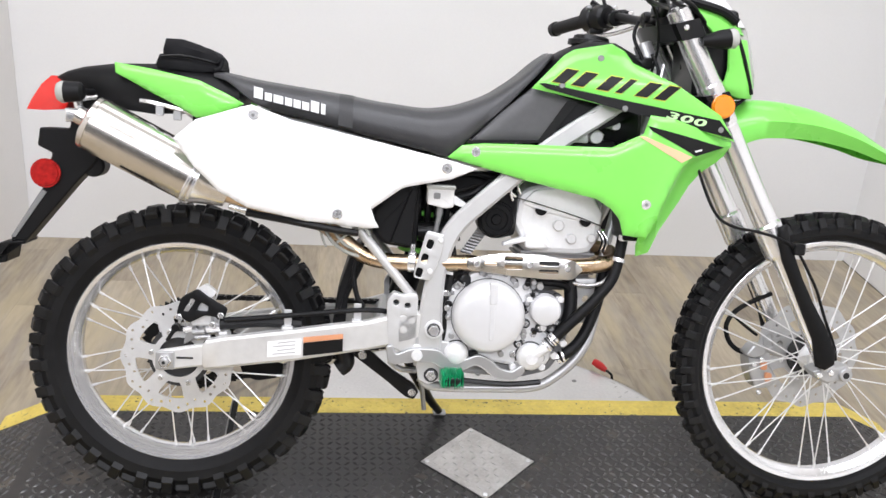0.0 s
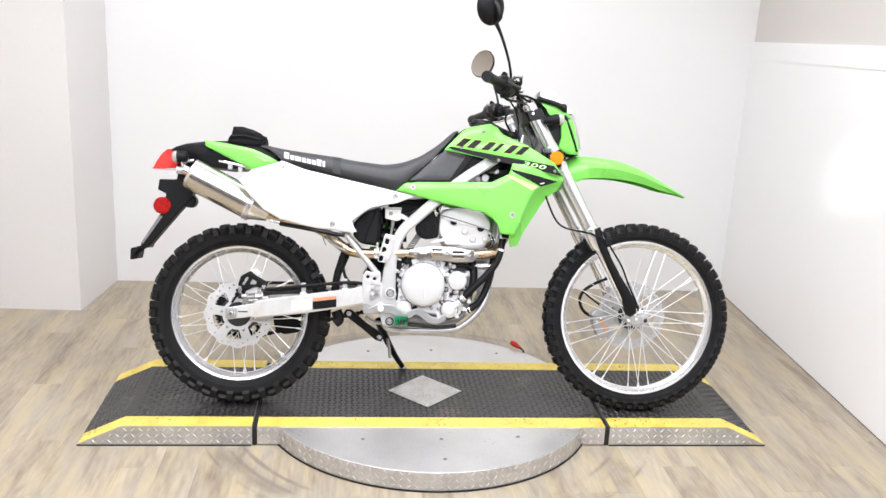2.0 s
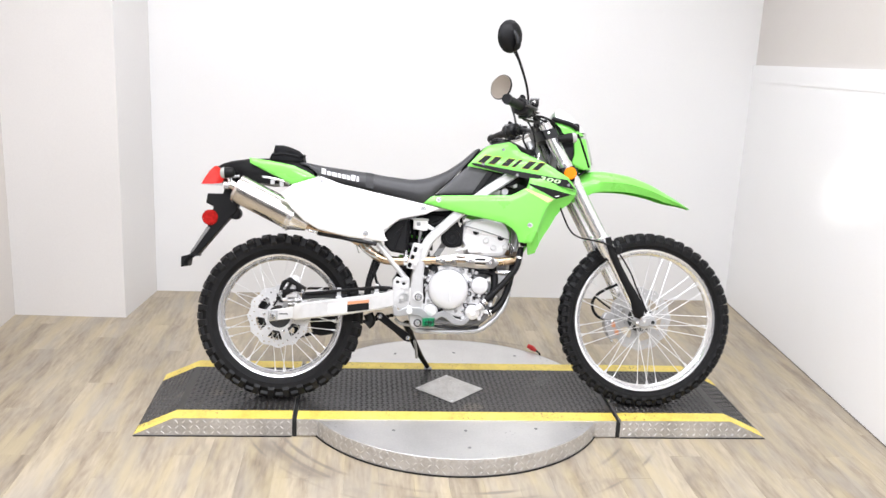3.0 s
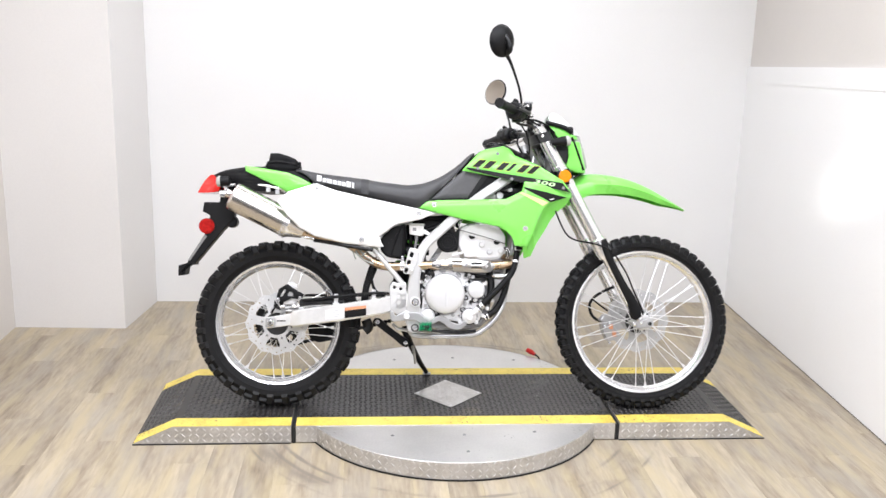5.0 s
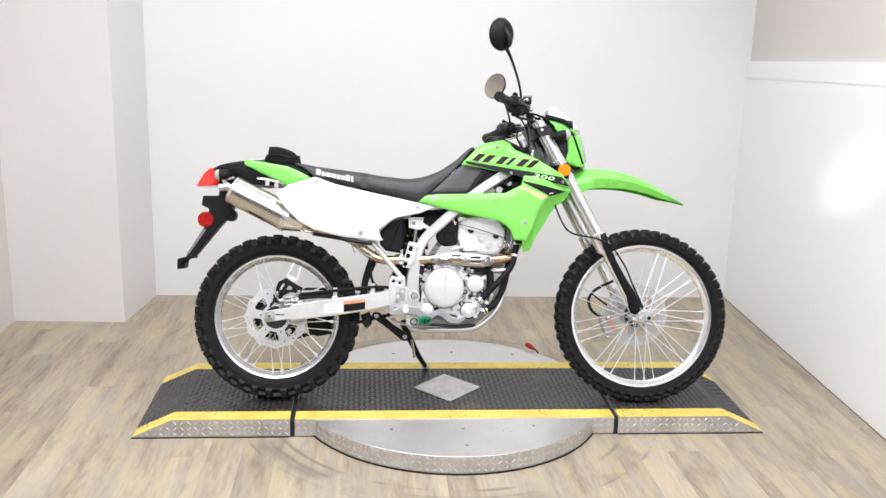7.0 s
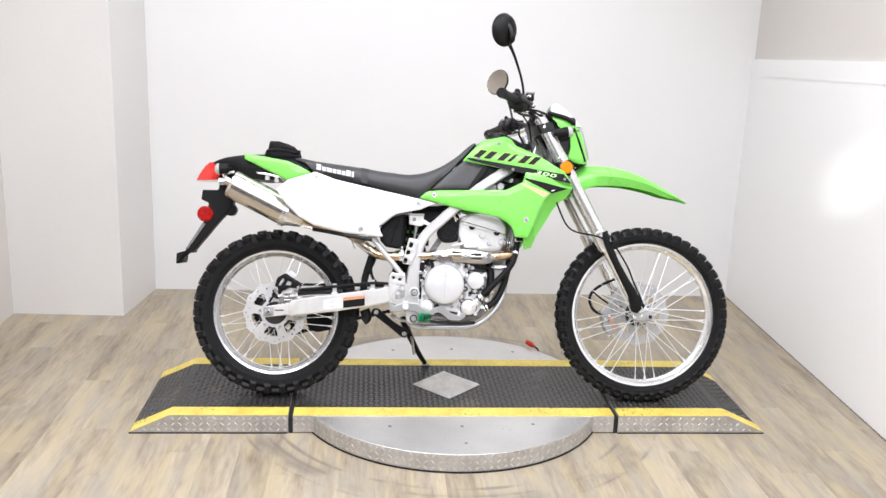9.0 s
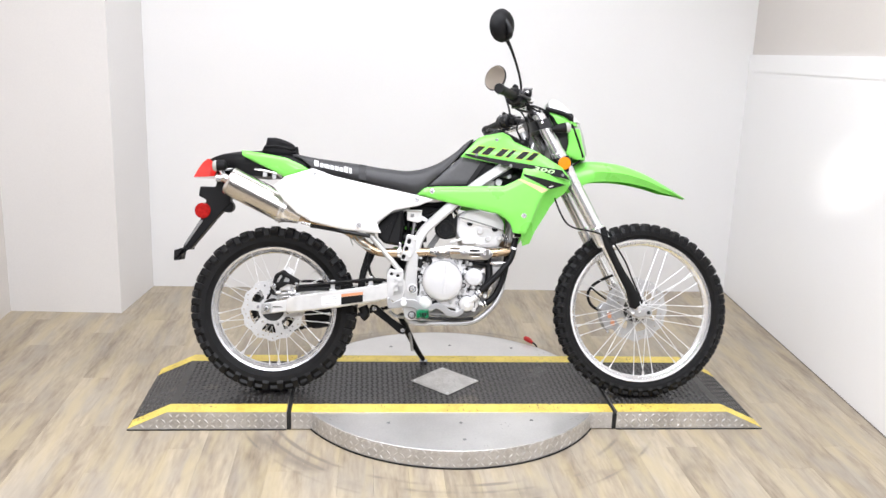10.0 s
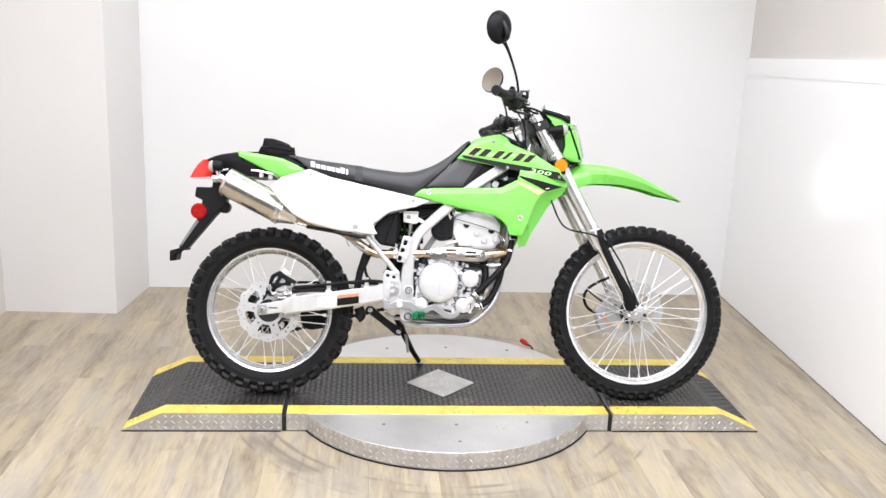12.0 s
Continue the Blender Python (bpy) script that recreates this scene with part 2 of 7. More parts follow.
COVER = mat("grey_engine_cover_paint", (0.64, 0.64, 0.645), 0.34, 0.15, var=0.02)
BRUSHED = mat("brushed_stainless", (0.66, 0.63, 0.59), 0.24, 1.0, var=0.06, stretch=(1, 1, 1))
CHROME = mat("chromed_steel", (0.82, 0.82, 0.825), 0.24, 0.8, var=0.03)
RIM = mat("anodised_rim_aluminium", (0.84, 0.84, 0.85), 0.22, 0.8, var=0.03)
SPOKE = mat("zinc_spoke", (0.82, 0.82, 0.82), 0.32, 0.5, var=0.03)
DISC = mat("brake_disc_steel", (0.70, 0.70, 0.70), 0.32, 0.4, var=0.06)
# Same steel as DISC, darkened in colour for the far-side front disc.
SHADED_STEEL = mat("shaded_brake_steel", (0.47, 0.467, 0.463), 0.34, 0.4, var=0.1)
BRONZE = mat("heat_tinted_steel", (0.58, 0.45, 0.32), 0.28, 1.0, var=0.2, scale=20, dark=(0.36, 0.25, 0.15))
POLISHED = mat("polished_steel", (0.60, 0.59, 0.575), 0.27, 1.0, var=0.05)
# Engine silver made lighter in place of light the shroud keeps off.
HEADPAINT = mat("lightened_engine_silver", (0.84, 0.84, 0.84), 0.36, 0.05, var=0.03, scale=14, fine=160, bump=0.05)
CRADLE = mat("satin_frame_tube", (0.44, 0.44, 0.44), 0.36, 0.6, var=0.05)
# Darker crankcase grey, deepened so gaps between bright parts look shaded.
BLOCK = mat("rough_cast_shaded_grey", (0.31, 0.31, 0.315), 0.5, 0.5, var=0.12, scale=20, bump=0.12)
# Near-black fill: shade in crevices and recesses, also a few dark washers.
DARK_FILL = mat("dark_fill_and_shade", (0.03, 0.03, 0.031), 0.6)
RED_REFLECTOR = mat("dark_red_reflector", (0.40, 0.014, 0.012), 0.14, var=0.25, scale=90, coat=0.4)
RED_LENS = mat("red_lens", (0.62, 0.02, 0.015), 0.12, var=0.08, coat=0.5)
AMBER = mat("amber_reflector", (0.9, 0.26, 0.005), 0.15, var=0.06, coat=0.5)
CLEAR = mat("clear_lens_plastic", (0.42, 0.43, 0.40), 0.12, var=0.02, coat=0.4)
RESERVOIR = mat("milky_reservoir_plastic", (0.74, 0.74, 0.73), 0.3, var=0.05, scale=40)
STRAP = mat("black_strap_vinyl", (0.020, 0.020, 0.021), 0.5, var=0.1, bump=0.15, bump_scale=500)
# Warm tint stands in for a beige reflection; the glass itself is neutral.
MIRROR = mat("mirror_glass", (0.92, 0.87, 0.82), 0.02, 1.0, var=0.0, rough_var=0.0)
PEG_GREEN = mat("green_peg_plastic", (0.01, 0.33, 0.14), 0.3, var=0.35, scale=60, dark=(0.004, 0.12, 0.05))
DECAL_BLACK = mat("black_decal", (0.008, 0.008, 0.008), 0.35, var=0.05, spec=0.22)
DECAL_YELLOW = mat("yellow_decal", (0.75, 0.72, 0.06), 0.35, var=0.03)
DECAL_BEIGE = mat("copper_decal", (0.72, 0.5, 0.3), 0.35, var=0.03)
DECAL_WHITE = mat("white_decal", (0.82, 0.82, 0.82), 0.4, var=0.02)
DECAL_ORANGE = mat("orange_warning_label", (0.64, 0.29, 0.15), 0.4, var=0.03)
PALE_GREEN = mat("pale_green_decal", (0.55, 0.85, 0.42), 0.35, var=0.03)
GREY_SOCKET = mat("grey_socket", (0.25, 0.25, 0.25), 0.4, 0.5)
RED_PLASTIC = mat("red_lever_grip", (0.6, 0.02, 0.02), 0.4, var=0.05)


# ---- mesh helpers: u along the machine, v up, w towards its right side ----
def V(u, v, w):
    return Vector((u, -w, v))


def spline(pts, n=6):
    """Catmull-Rom through points of any dimension."""
    p = [np.array(q, float) for q in pts]
    p = [2 * p[0] - p[1]] + p + [2 * p[-1] - p[-2]]
    out = []
    for i in range(1, len(p) - 2):
        for j in range(n):
            s = j / n
            out.append(0.5 * (2 * p[i] + (p[i + 1] - p[i - 1]) * s + (2 * p[i - 1] - 5 * p[i] + 4 * p[i + 1] - p[i + 2]) * s * s
                              + (3 * p[i] - p[i - 1] - 3 * p[i + 1] + p[i + 2]) * s ** 3))
    out.append(p[-2])
    return out


def part(name, bm, material, parent=None, label="", angle=38):
    """Links a bmesh as one mesh object, under its thing if one is given."""
    bmesh.ops.recalc_face_normals(bm, faces=bm.faces)
    for f in bm.faces:
        f.smooth = True
    for e in bm.edges:
        if len(e.link_faces) != 2:
            continue
        turn, sizes = e.calc_face_angle(0), sorted(f.calc_area() for f in e.link_faces)
        # a narrow bevel beside a broad flat face keeps its own shading
        if turn > radians(angle) or (turn > radians(9) and sizes[1] > 7 * sizes[0]):
            e.smooth = False
    me = bpy.data.meshes.new(name)
    bm.to_mesh(me)
    bm.free()
    me.materials.append(material)
    ob = new(name, me)
    ob.parent = parent
    return tagged(ob, label)


def box(bm, lo, hi, bevel=0.0):
    m = Matrix.Translation((Vector(lo) + Vector(hi)) / 2) @ Matrix.Diagonal((*(Vector(hi) - Vector(lo)), 1))
    r = bmesh.ops.create_cube(bm, size=1, matrix=m)
    if bevel:
        es = list({e for v in r["verts"] for e in v.link_edges})
        bmesh.ops.bevel(bm, geom=es, offset=bevel, segments=2, affect="EDGES", profile=0.5)
    return bm


def loft(bm, rings, closed=True, caps=True):
    vs = [[bm.verts.new(p) for p in ring] for ring in rings]
    n = len(vs[0])
    for a, b in zip(vs, vs[1:]):
        for i in range(n if closed else n - 1):
            j = (i + 1) % n
            bm.faces.new((a[i], a[j], b[j], b[i]))
    if caps and closed:
        bm.faces.new(vs[0])
        bm.faces.new(vs[-1])
    return bm


def rod(bm, p0, p1, r, r1=None, n=16, chamfer=0.0):
    """A round bar from p0 to p1, with chamfered ends; r may be a list of (share of the length, radius)."""
    p0, p1 = Vector(p0), Vector(p1)
    d = p1 - p0
    length = d.length
    q = d.to_track_quat("Z", "Y").to_matrix()
    if isinstance(r, (list, tuple)):
        prof = list(r)
    else:
        r1 = r if r1 is None else r1
        c = chamfer / length
        prof = [(0, r - chamfer), (c, r), (1 - c, r1), (1, r1 - chamfer)] if chamfer else [(0, r), (1, r1)]
    rings = [[p0 + q @ Vector((rr * math.cos(a), rr * math.sin(a), s * length)) for a in np.linspace(0, 2 * math.pi, n, endpoint=False)] for s, rr in prof]
    return loft(bm, rings)


def tube(bm, pts, r, n=10, steps=6):
    """A bent round tube through the points; r may be one radius or one for each point."""
    rs = r if isinstance(r, (list, tuple)) else [r] * len(pts)
    path = spline([(*p, q) for p, q in zip(pts, rs)], steps) if steps > 1 else [np.array((*p, q), float) for p, q in zip(pts, rs)]
    rings, up = [], None
    for i, p in enumerate(path):
        a, b = path[max(0, i - 1)], path[min(len(path) - 1, i + 1)]
        t = Vector((b - a)[:3]).normalized()
        if up is None:
            up = t.orthogonal().normalized()
        up = (up - t * up.dot(t)).normalized()
        side = t.cross(up)
        rings.append([Vector(p[:3]) + float(p[3]) * (math.cos(k) * up + math.sin(k) * side) for k in np.linspace(0, 2 * math.pi, n, endpoint=False)])
    return loft(bm, rings)


def lathe(bm, prof, u=0.0, v=0.0, n=48, closed=False):
    """A turned body about a lateral axis through (u, v); prof: (radius, w)."""
    rings = [[V(u + r * math.cos(a), v + r * math.sin(a), w) for r, w in prof] for a in np.linspace(0, 2 * math.pi, n, endpoint=False)]
    vs = [[bm.verts.new(p) for p in ring] for ring in rings]
    m = len(prof)
    for i in range(n):
        a, b = vs[i], vs[(i + 1) % n]
        for j in range(m if closed else m - 1):
            bm.faces.new((a[j], a[(j + 1) % m], b[(j + 1) % m], b[j]))
    if not closed:
        for j in (0, m - 1):
            if prof[j][0] > 1e-5:
                bm.faces.new([vs[i][j] for i in range(n)])
        bmesh.ops.remove_doubles(bm, verts=bm.verts, dist=1e-6)
    return bm


def circle(u, v, r, n=14, phase=0.0):
    return [(u + r * math.cos(a), v + r * math.sin(a)) for a in np.linspace(phase, phase + 2 * math.pi, n, endpoint=False)]


def plate(bm, outline, w0, w1, holes=(), bevel=0.0):
    """A flat plate with holes through it, from w0 to w1."""
    fresh = bmesh.new()
    edges = []
    for loop in (outline, *holes):
        vs = [fresh.verts.new(V(u, v, w0)) for u, v in loop]
        edges += [fresh.edges.new((vs[i], vs[(i + 1) % len(vs)])) for i in range(len(vs))]
    if holes:
        bmesh.ops.triangle_fill(fresh, use_beauty=True, edges=edges, normal=(0, -1, 0))
    else:
        fresh.faces.new([v for v in fresh.verts])
    rim = [e for e in fresh.edges if len(e.link_faces) == 1]
    r = bmesh.ops.extrude_face_region(fresh, geom=list(fresh.faces))
    top = [g for g in r["geom"] if isinstance(g, bmesh.types.BMVert)]
    bmesh.ops.translate(fresh, vec=(0, w0 - w1, 0), verts=top)
    if bevel:
        tops = set(top)
        es = [e for e in fresh.edges if e.verts[0] in tops and e.verts[1] in tops and any(abs(f.normal.y) < 0.5 for f in e.link_faces)]
        fresh.normal_update()
        es = [e for e in fresh.edges if e.verts[0] in tops and e.verts[1] in tops and any(abs(f.normal.y) < 0.5 for f in e.link_faces)]
        bmesh.ops.bevel(fresh, geom=es, offset=bevel, segments=2, affect="EDGES", profile=0.5)
    merge(bm, fresh)
    return bm


def merge(bm, other):
    me = bpy.data.meshes.new("scratch")
    other.to_mesh(me)
    other.free()
    bm.from_mesh(me)
    bpy.data.meshes.remove(me)


def sheet(outline, wf, thick=0.003, step=0.012, rnd=0.006, reach=0.014, side=1):
    """A moulded panel: an outline in u and v, bowed by wf(u, v), with its edges rolled inwards."""
    bm = bmesh.new()
    bm.faces.new([bm.verts.new((u, 0, v)) for u, v in outline])
    us, vs = [p[0] for p in outline], [p[1] for p in outline]
    for lo, hi, axis in ((min(us), max(us), Vector((1, 0, 0))), (min(vs), max(vs), Vector((0, 0, 1)))):
        for s in np.arange(lo + step * 0.5, hi, step):
            bmesh.ops.bisect_plane(bm, geom=bm.verts[:] + bm.edges[:] + bm.faces[:], dist=1e-6, plane_co=axis * s, plane_no=axis)
    P = np.array(outline)
    A, B = P, np.roll(P, -1, 0)
    for vert in bm.verts:
        p = np.array((vert.co.x, vert.co.z))
        t = np.clip(((p - A) * (B - A)).sum(1) / np.maximum(((B - A) ** 2).sum(1), 1e-12), 0, 1)
        d = np.sqrt(((A + t[:, None] * (B - A) - p) ** 2).sum(1)).min()
        roll = rnd * max(0.0, 1 - d / reach) ** 2
        vert.co.y = -side * (wf(vert.co.x, vert.co.z) - roll)
    if thick:
        r = bmesh.ops.extrude_face_region(bm, geom=list(bm.faces))
        back = [g for g in r["geom"] if isinstance(g, bmesh.types.BMVert)]
        bmesh.ops.translate(bm, vec=(0, side * thick, 0), verts=back)
    return bm


def rounded(outline, n=4, share=0.25):
    """The outline with its corners rounded off."""
    out = []
    m = len(outline)
    for i in range(m):
        a, b, c = (np.array(outline[k % m], float) for k in (i - 1, i, i + 1))
        p, q = b + (a - b) * share, b + (c - b) * share
        for s in np.linspace(0, 1, n):
            out.append(tuple((1 - s) ** 2 * p + 2 * s * (1 - s) * b + s * s * q))
    return out


# ---- the room ----
def prism(bm, foot, z0, z1):
    return loft(bm, [[Vector((x, y, z0)) for x, y in foot], [Vector((x, y, z1)) for x, y in foot]])


def setting(name, foot, z0, z1, material, label, category):
    return tagged(part(name, prism(bmesh.new(), foot, z0, z1), material), label, category, kind="structure")


BACK, LEFT, REAR, HIGH = 1.415, -2.14, -6.2, 2.7
RX0, RX1 = 1.778, 1.443            # the right-hand wall's line, at the back and at the rear
setting("wall_north", ((LEFT - 0.12, BACK), (RX0 + 0.4, BACK), (RX0 + 0.4, BACK + 0.12), (LEFT - 0.12, BACK + 0.12)), 0, HIGH, WALL,
        "plain white painted wall behind the motorcycle", "wall")
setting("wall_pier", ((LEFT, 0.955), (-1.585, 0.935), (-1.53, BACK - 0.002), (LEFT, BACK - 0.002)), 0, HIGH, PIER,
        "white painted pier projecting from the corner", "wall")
# Unseen, added dark to deepen reflections from this side.
setting("dark_surround_west", ((LEFT, REAR), (LEFT, -2.6), (LEFT - 0.12, -2.6), (LEFT - 0.12, REAR)), 0, HIGH, DARK_SURROUND, "unseen dark surface added beside the room to darken reflections", "wall")
setting("wall_west", ((LEFT, -2.6), (LEFT, BACK), (LEFT - 0.12, BACK), (LEFT - 0.12, -2.6)), 0, HIGH, SIDE,
        "plain white painted side wall beside the pier", "wall")


def slab(name, x0, x1, zs0, zs1, material, label, category="wall", y0=BACK, y1=REAR, mid=-1.2):
    """Part of the right-hand wall, between two offsets from its line; zs0, zs1: its lower and upper edge at the back and further on."""
    bm = bmesh.new()
    rings = []
    for y, z0, z1 in ((y0, zs0[0], zs1[0]), (mid, zs0[1], zs1[1]), (y1, zs0[1], zs1[1])):
        line = RX0 + (RX1 - RX0) * (y - BACK) / (REAR - BACK)
        rings.append([Vector((line + x0, y, z0)), Vector((line + x1, y, z0)), Vector((line + x1, y, z1)), Vector((line + x0, y, z1))])
    loft(bm, rings)
    return tagged(part(name, bm, material), label, category, kind="structure")


L0, L1 = 1.383, 1.487              # the ledge's height at the back and further on, sloped to fit the camera's view
slab("wall_east_lower", 0, 0.35, (0, 0), (L0 - 0.092, L1 - 0.092), EAST, "white painted lower wall under a cap sloped to fit the view")
# Dark strip stands in for the shaded gap at the wall's foot.
slab("wall_foot_gap", -0.003, -0.0005, (0, 0), (0.0035, 0.0035), mat("dark_gap_tone", (0.16, 0.14, 0.115), 0.8), "thin dark strip for the gap along the foot of the wall", "joint")
slab("trim", -0.003, 0.35, (L0 - 0.092, L1 - 0.092), (L0, L1), EAST, "white painted cap board along the wall", "trim")
slab("wall_east_upper", 0.012, 0.35, (L0, L1), (HIGH, HIGH), UPPER, "upper wall set back above the cap, shade put into its beige")
# Unseen dark end, added so surfaces facing it reflect less light.
setting("dark_surround_south", ((LEFT, REAR - 0.12), (RX1 + 0.35, REAR - 0.12), (RX1 + 0.35, REAR), (LEFT, REAR)), 0, HIGH, DARK_SURROUND,
        "unseen dark surface added at the end to darken reflections", "wall")
setting("ceiling", ((LEFT, REAR), (RX0 + 0.4, REAR), (RX0 + 0.4, BACK), (LEFT, BACK)), HIGH, HIGH + 0.1, CEIL, "plain white ceiling", "ceiling")
floor = setting("floor", ((LEFT - 0.1, REAR - 0.1), (RX0 + 0.4, REAR - 0.1), (RX0 + 0.4, BACK + 0.1), (LEFT - 0.1, BACK + 0.1)), -0.06, -0.0045, SEAM,
                "oak-look vinyl plank floor, dull and scuffed", "floor")


# ---- the display platform: turntable with a deck across it and a ramp at each end ----
CX, CY, RT = -0.004, -0.137, 0.612
DX, D0, D1 = 0.618, -0.432, 0.160      # the deck's half length, its front and back edges
SLOPE, TOE, STRIPE = 1.075, 1.222, 0.074


def lozenges(bm, place, us, vs, length, width, height):
    """Raised tread marks, turned to one side and the other by turns; place(u, v) gives a point and the surface's two directions and normal."""
    for i, u in enumerate(us):
        for j, v in enumerate(vs):
            o, a, b, nrm = place(u, v)
            if o is None:
                continue
            s = 1 if (i + j) % 2 else -1
            d = (a + s * b).normalized()
            e = nrm.cross(d)
            top = bm.verts.new(o + nrm * height)
            ring = [bm.verts.new(o + d * length / 2 * c + e * width / 2 * q - nrm * 0.0005) for c, q in ((1, 0), (0.35, 1), (-0.35, 1), (-1, 0), (-0.35, -1), (0.35, -1))]
            for k in range(6):
                bm.faces.new((ring[k], ring[(k + 1) % 6], top))


X, Y, Z = Vector((1, 0, 0)), Vector((0, 1, 0)), Vector((0, 0, 1))
table = tagged(new("turntable"), "round aluminium turntable with a tread-plate rim and black deck", "turntable")
bm = bmesh.new()
ring = [(CX + RT * math.cos(a), CY + RT * math.sin(a)) for a in np.linspace(0, 2 * math.pi, 128, endpoint=False)]
prism(bm, ring, 0.004, TOP - 0.003)
part("disc", bm, ALU_TABLE, table, "scuffed silver aluminium disc")
bm = bmesh.new()
rings = [[Vector((CX + r * math.cos(a), CY + r * math.sin(a), z)) for a in np.linspace(0, 2 * math.pi, 128, endpoint=False)] for r, z in
         ((RT - 0.004, 0.005), (RT + 0.0012, 0.005), (RT + 0.0012, TOP - 0.0035), (RT - 0.0005, TOP - 0.002), (RT - 0.004, TOP - 0.0024))]
loft(bm, rings, caps=False)
part("rim", bm, ALU_TREAD, table, "grey tread-plate rim")
# Solid black strip at the rim's foot, the gap's shade put into colour.
bm = bmesh.new()
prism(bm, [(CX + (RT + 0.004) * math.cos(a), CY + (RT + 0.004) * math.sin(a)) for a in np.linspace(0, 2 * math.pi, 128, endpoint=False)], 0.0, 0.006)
part("gap_shade_strip", bm, GAP, table)
bm = bmesh.new()
n_round = 148


def rim_place(u, v):
    a = u / RT
    o = Vector((CX + (RT + 0.0012) * math.cos(a), CY + (RT + 0.0012) * math.sin(a), v))
    t = Vector((-math.sin(a), math.cos(a), 0))
    return o, t, Z, Vector((math.cos(a), math.sin(a), 0))


lozenges(bm, rim_place, np.linspace(0, 2 * math.pi * RT, n_round, endpoint=False), (0.015, 0.038, 0.061), 0.026, 0.0062, 0.0022)
tagged(part("rim_tread", bm, ALU_RAISED, table), kind="stuff")
bm = bmesh.new()


def shoulder_place(u, v):
    o = Vector((u, v, TOP - 0.003))
    r = math.hypot(u - CX, v - CY)
    near = 0.50 < r < RT - 0.012 and abs(u - CX) > 0.43
    return (o if near and (v < D0 - 0.01 or v > D1 + 0.01) else None), X, Y, Z


lozenges(bm, shoulder_place, np.arange(-0.6, 0.6, 0.026), np.arange(-0.62, 0.36, 0.026), 0.03, 0.008, 0.0016)
tagged(part("shoulder_tread", bm, ALU_RAISED, table), kind="stuff")

# deck across the turntable
bm = bmesh.new()
box(bm, (-DX, D0, 0.004), (DX, D1, TOP - 0.0005), 0.002)
part("deck_body", bm, ALU_TREAD, table, "silver tread-plate deck body")
bm = bmesh.new()
box(bm, (-DX + 0.001, D0 + STRIPE, TOP - 0.002), (DX - 0.001, D1 - STRIPE, TOP + 0.0005))
part("deck_plate", bm, BLACK_DECK, table, "black painted tread plate, worn")
for y0, y1 in ((D0, D0 + STRIPE), (D1 - STRIPE, D1)):
    bm = bmesh.new()
    box(bm, (-DX + 0.001, y0 + 0.001, TOP - 0.002), (DX - 0.001, y1 - 0.0005, TOP + 0.001))
    part("edge_stripe", bm, YELLOW, table, "yellow painted edge stripe")
bm = bmesh.new()
DIA, DCX, DCY = 0.141, -0.012, -0.131


def deck_place(u, v):
    hidden = abs(u - DCX) + abs(v - DCY) < DIA + 0.006
    return (None if hidden else Vector((u, v, TOP + 0.0005))), X, Y, Z


lozenges(bm, deck_place, np.arange(-DX + 0.012, DX - 0.006, 0.021), np.arange(D0 + STRIPE + 0.01, D1 - STRIPE - 0.004, 0.021), 0.026, 0.0085, 0.0036)
tagged(part("deck_tread", bm, BLACK_TREAD, table), kind="stuff")
bm = bmesh.new()
for y0, y1 in ((D0, D0 + STRIPE), (D1 - STRIPE, D1)):
    lozenges(bm, lambda u, v: (Vector((u, v, TOP + 0.001)), X, Y, Z), np.arange(-DX + 0.012, DX - 0.006, 0.021), np.arange(y0 + 0.012, y1, 0.021), 0.025, 0.007, 0.0016)
tagged(part("stripe_tread", bm, YELLOW, table), kind="stuff")
bm = bmesh.new()
for y, s in ((D0, -1), (D1, 1)):
    for x0, x1 in ((-DX, -0.53), (0.53, DX)):
        lozenges(bm, lambda u, v: (Vector((u, y, v)), X, Z, Vector((0, s, 0))), np.arange(x0 + 0.012, x1, 0.026), (0.014, 0.037, 0.060), 0.026, 0.0062, 0.0022)
tagged(part("side_tread", bm, ALU_RAISED, table), kind="stuff")
# silver diamond let into the deck
bm = bmesh.new()
prism(bm, ((DCX - DIA, DCY), (DCX, DCY - DIA * 1.04), (DCX + DIA, DCY), (DCX, DCY + DIA * 1.04)), TOP - 0.001, TOP + 0.0035)
dia = part("diamond_plate", bm, DIAMOND, table, "silver diamond-shaped tread plate")
bm = bmesh.new()
prism(bm, ((DCX - DIA - 0.005, DCY), (DCX, DCY - DIA * 1.04 - 0.005), (DCX + DIA + 0.005, DCY), (DCX, DCY + DIA * 1.04 + 0.005)), TOP - 0.0015, TOP + 0.0015)
part("plate_joint", bm, GAP, dia, "dark joint round the plate")
bm = bmesh.new()
lozenges(bm, lambda u, v: ((Vector((u, v, TOP + 0.0034)) if abs(u - DCX) + abs(v - DCY) < DIA - 0.018 else None), X, Y, Z),
         np.arange(DCX - 0.13, DCX + 0.13, 0.024), np.arange(DCY - 0.13, DCY + 0.13, 0.024), 0.026, 0.0075, 0.0022)
tagged(part("diamond_tread", bm, ALU_RAISED, dia), kind="stuff")
for dx, dy in ((-0.126, 0), (0.126, 0), (0, -0.131), (0, 0.131)):
    bm = bmesh.new()
    rod(bm, (DCX + dx, DCY + dy, TOP + 0.003), (DCX + dx, DCY + dy, TOP + 0.0065), 0.006, chamfer=0.001, n=12)
    part("screw", bm, CAST, dia)
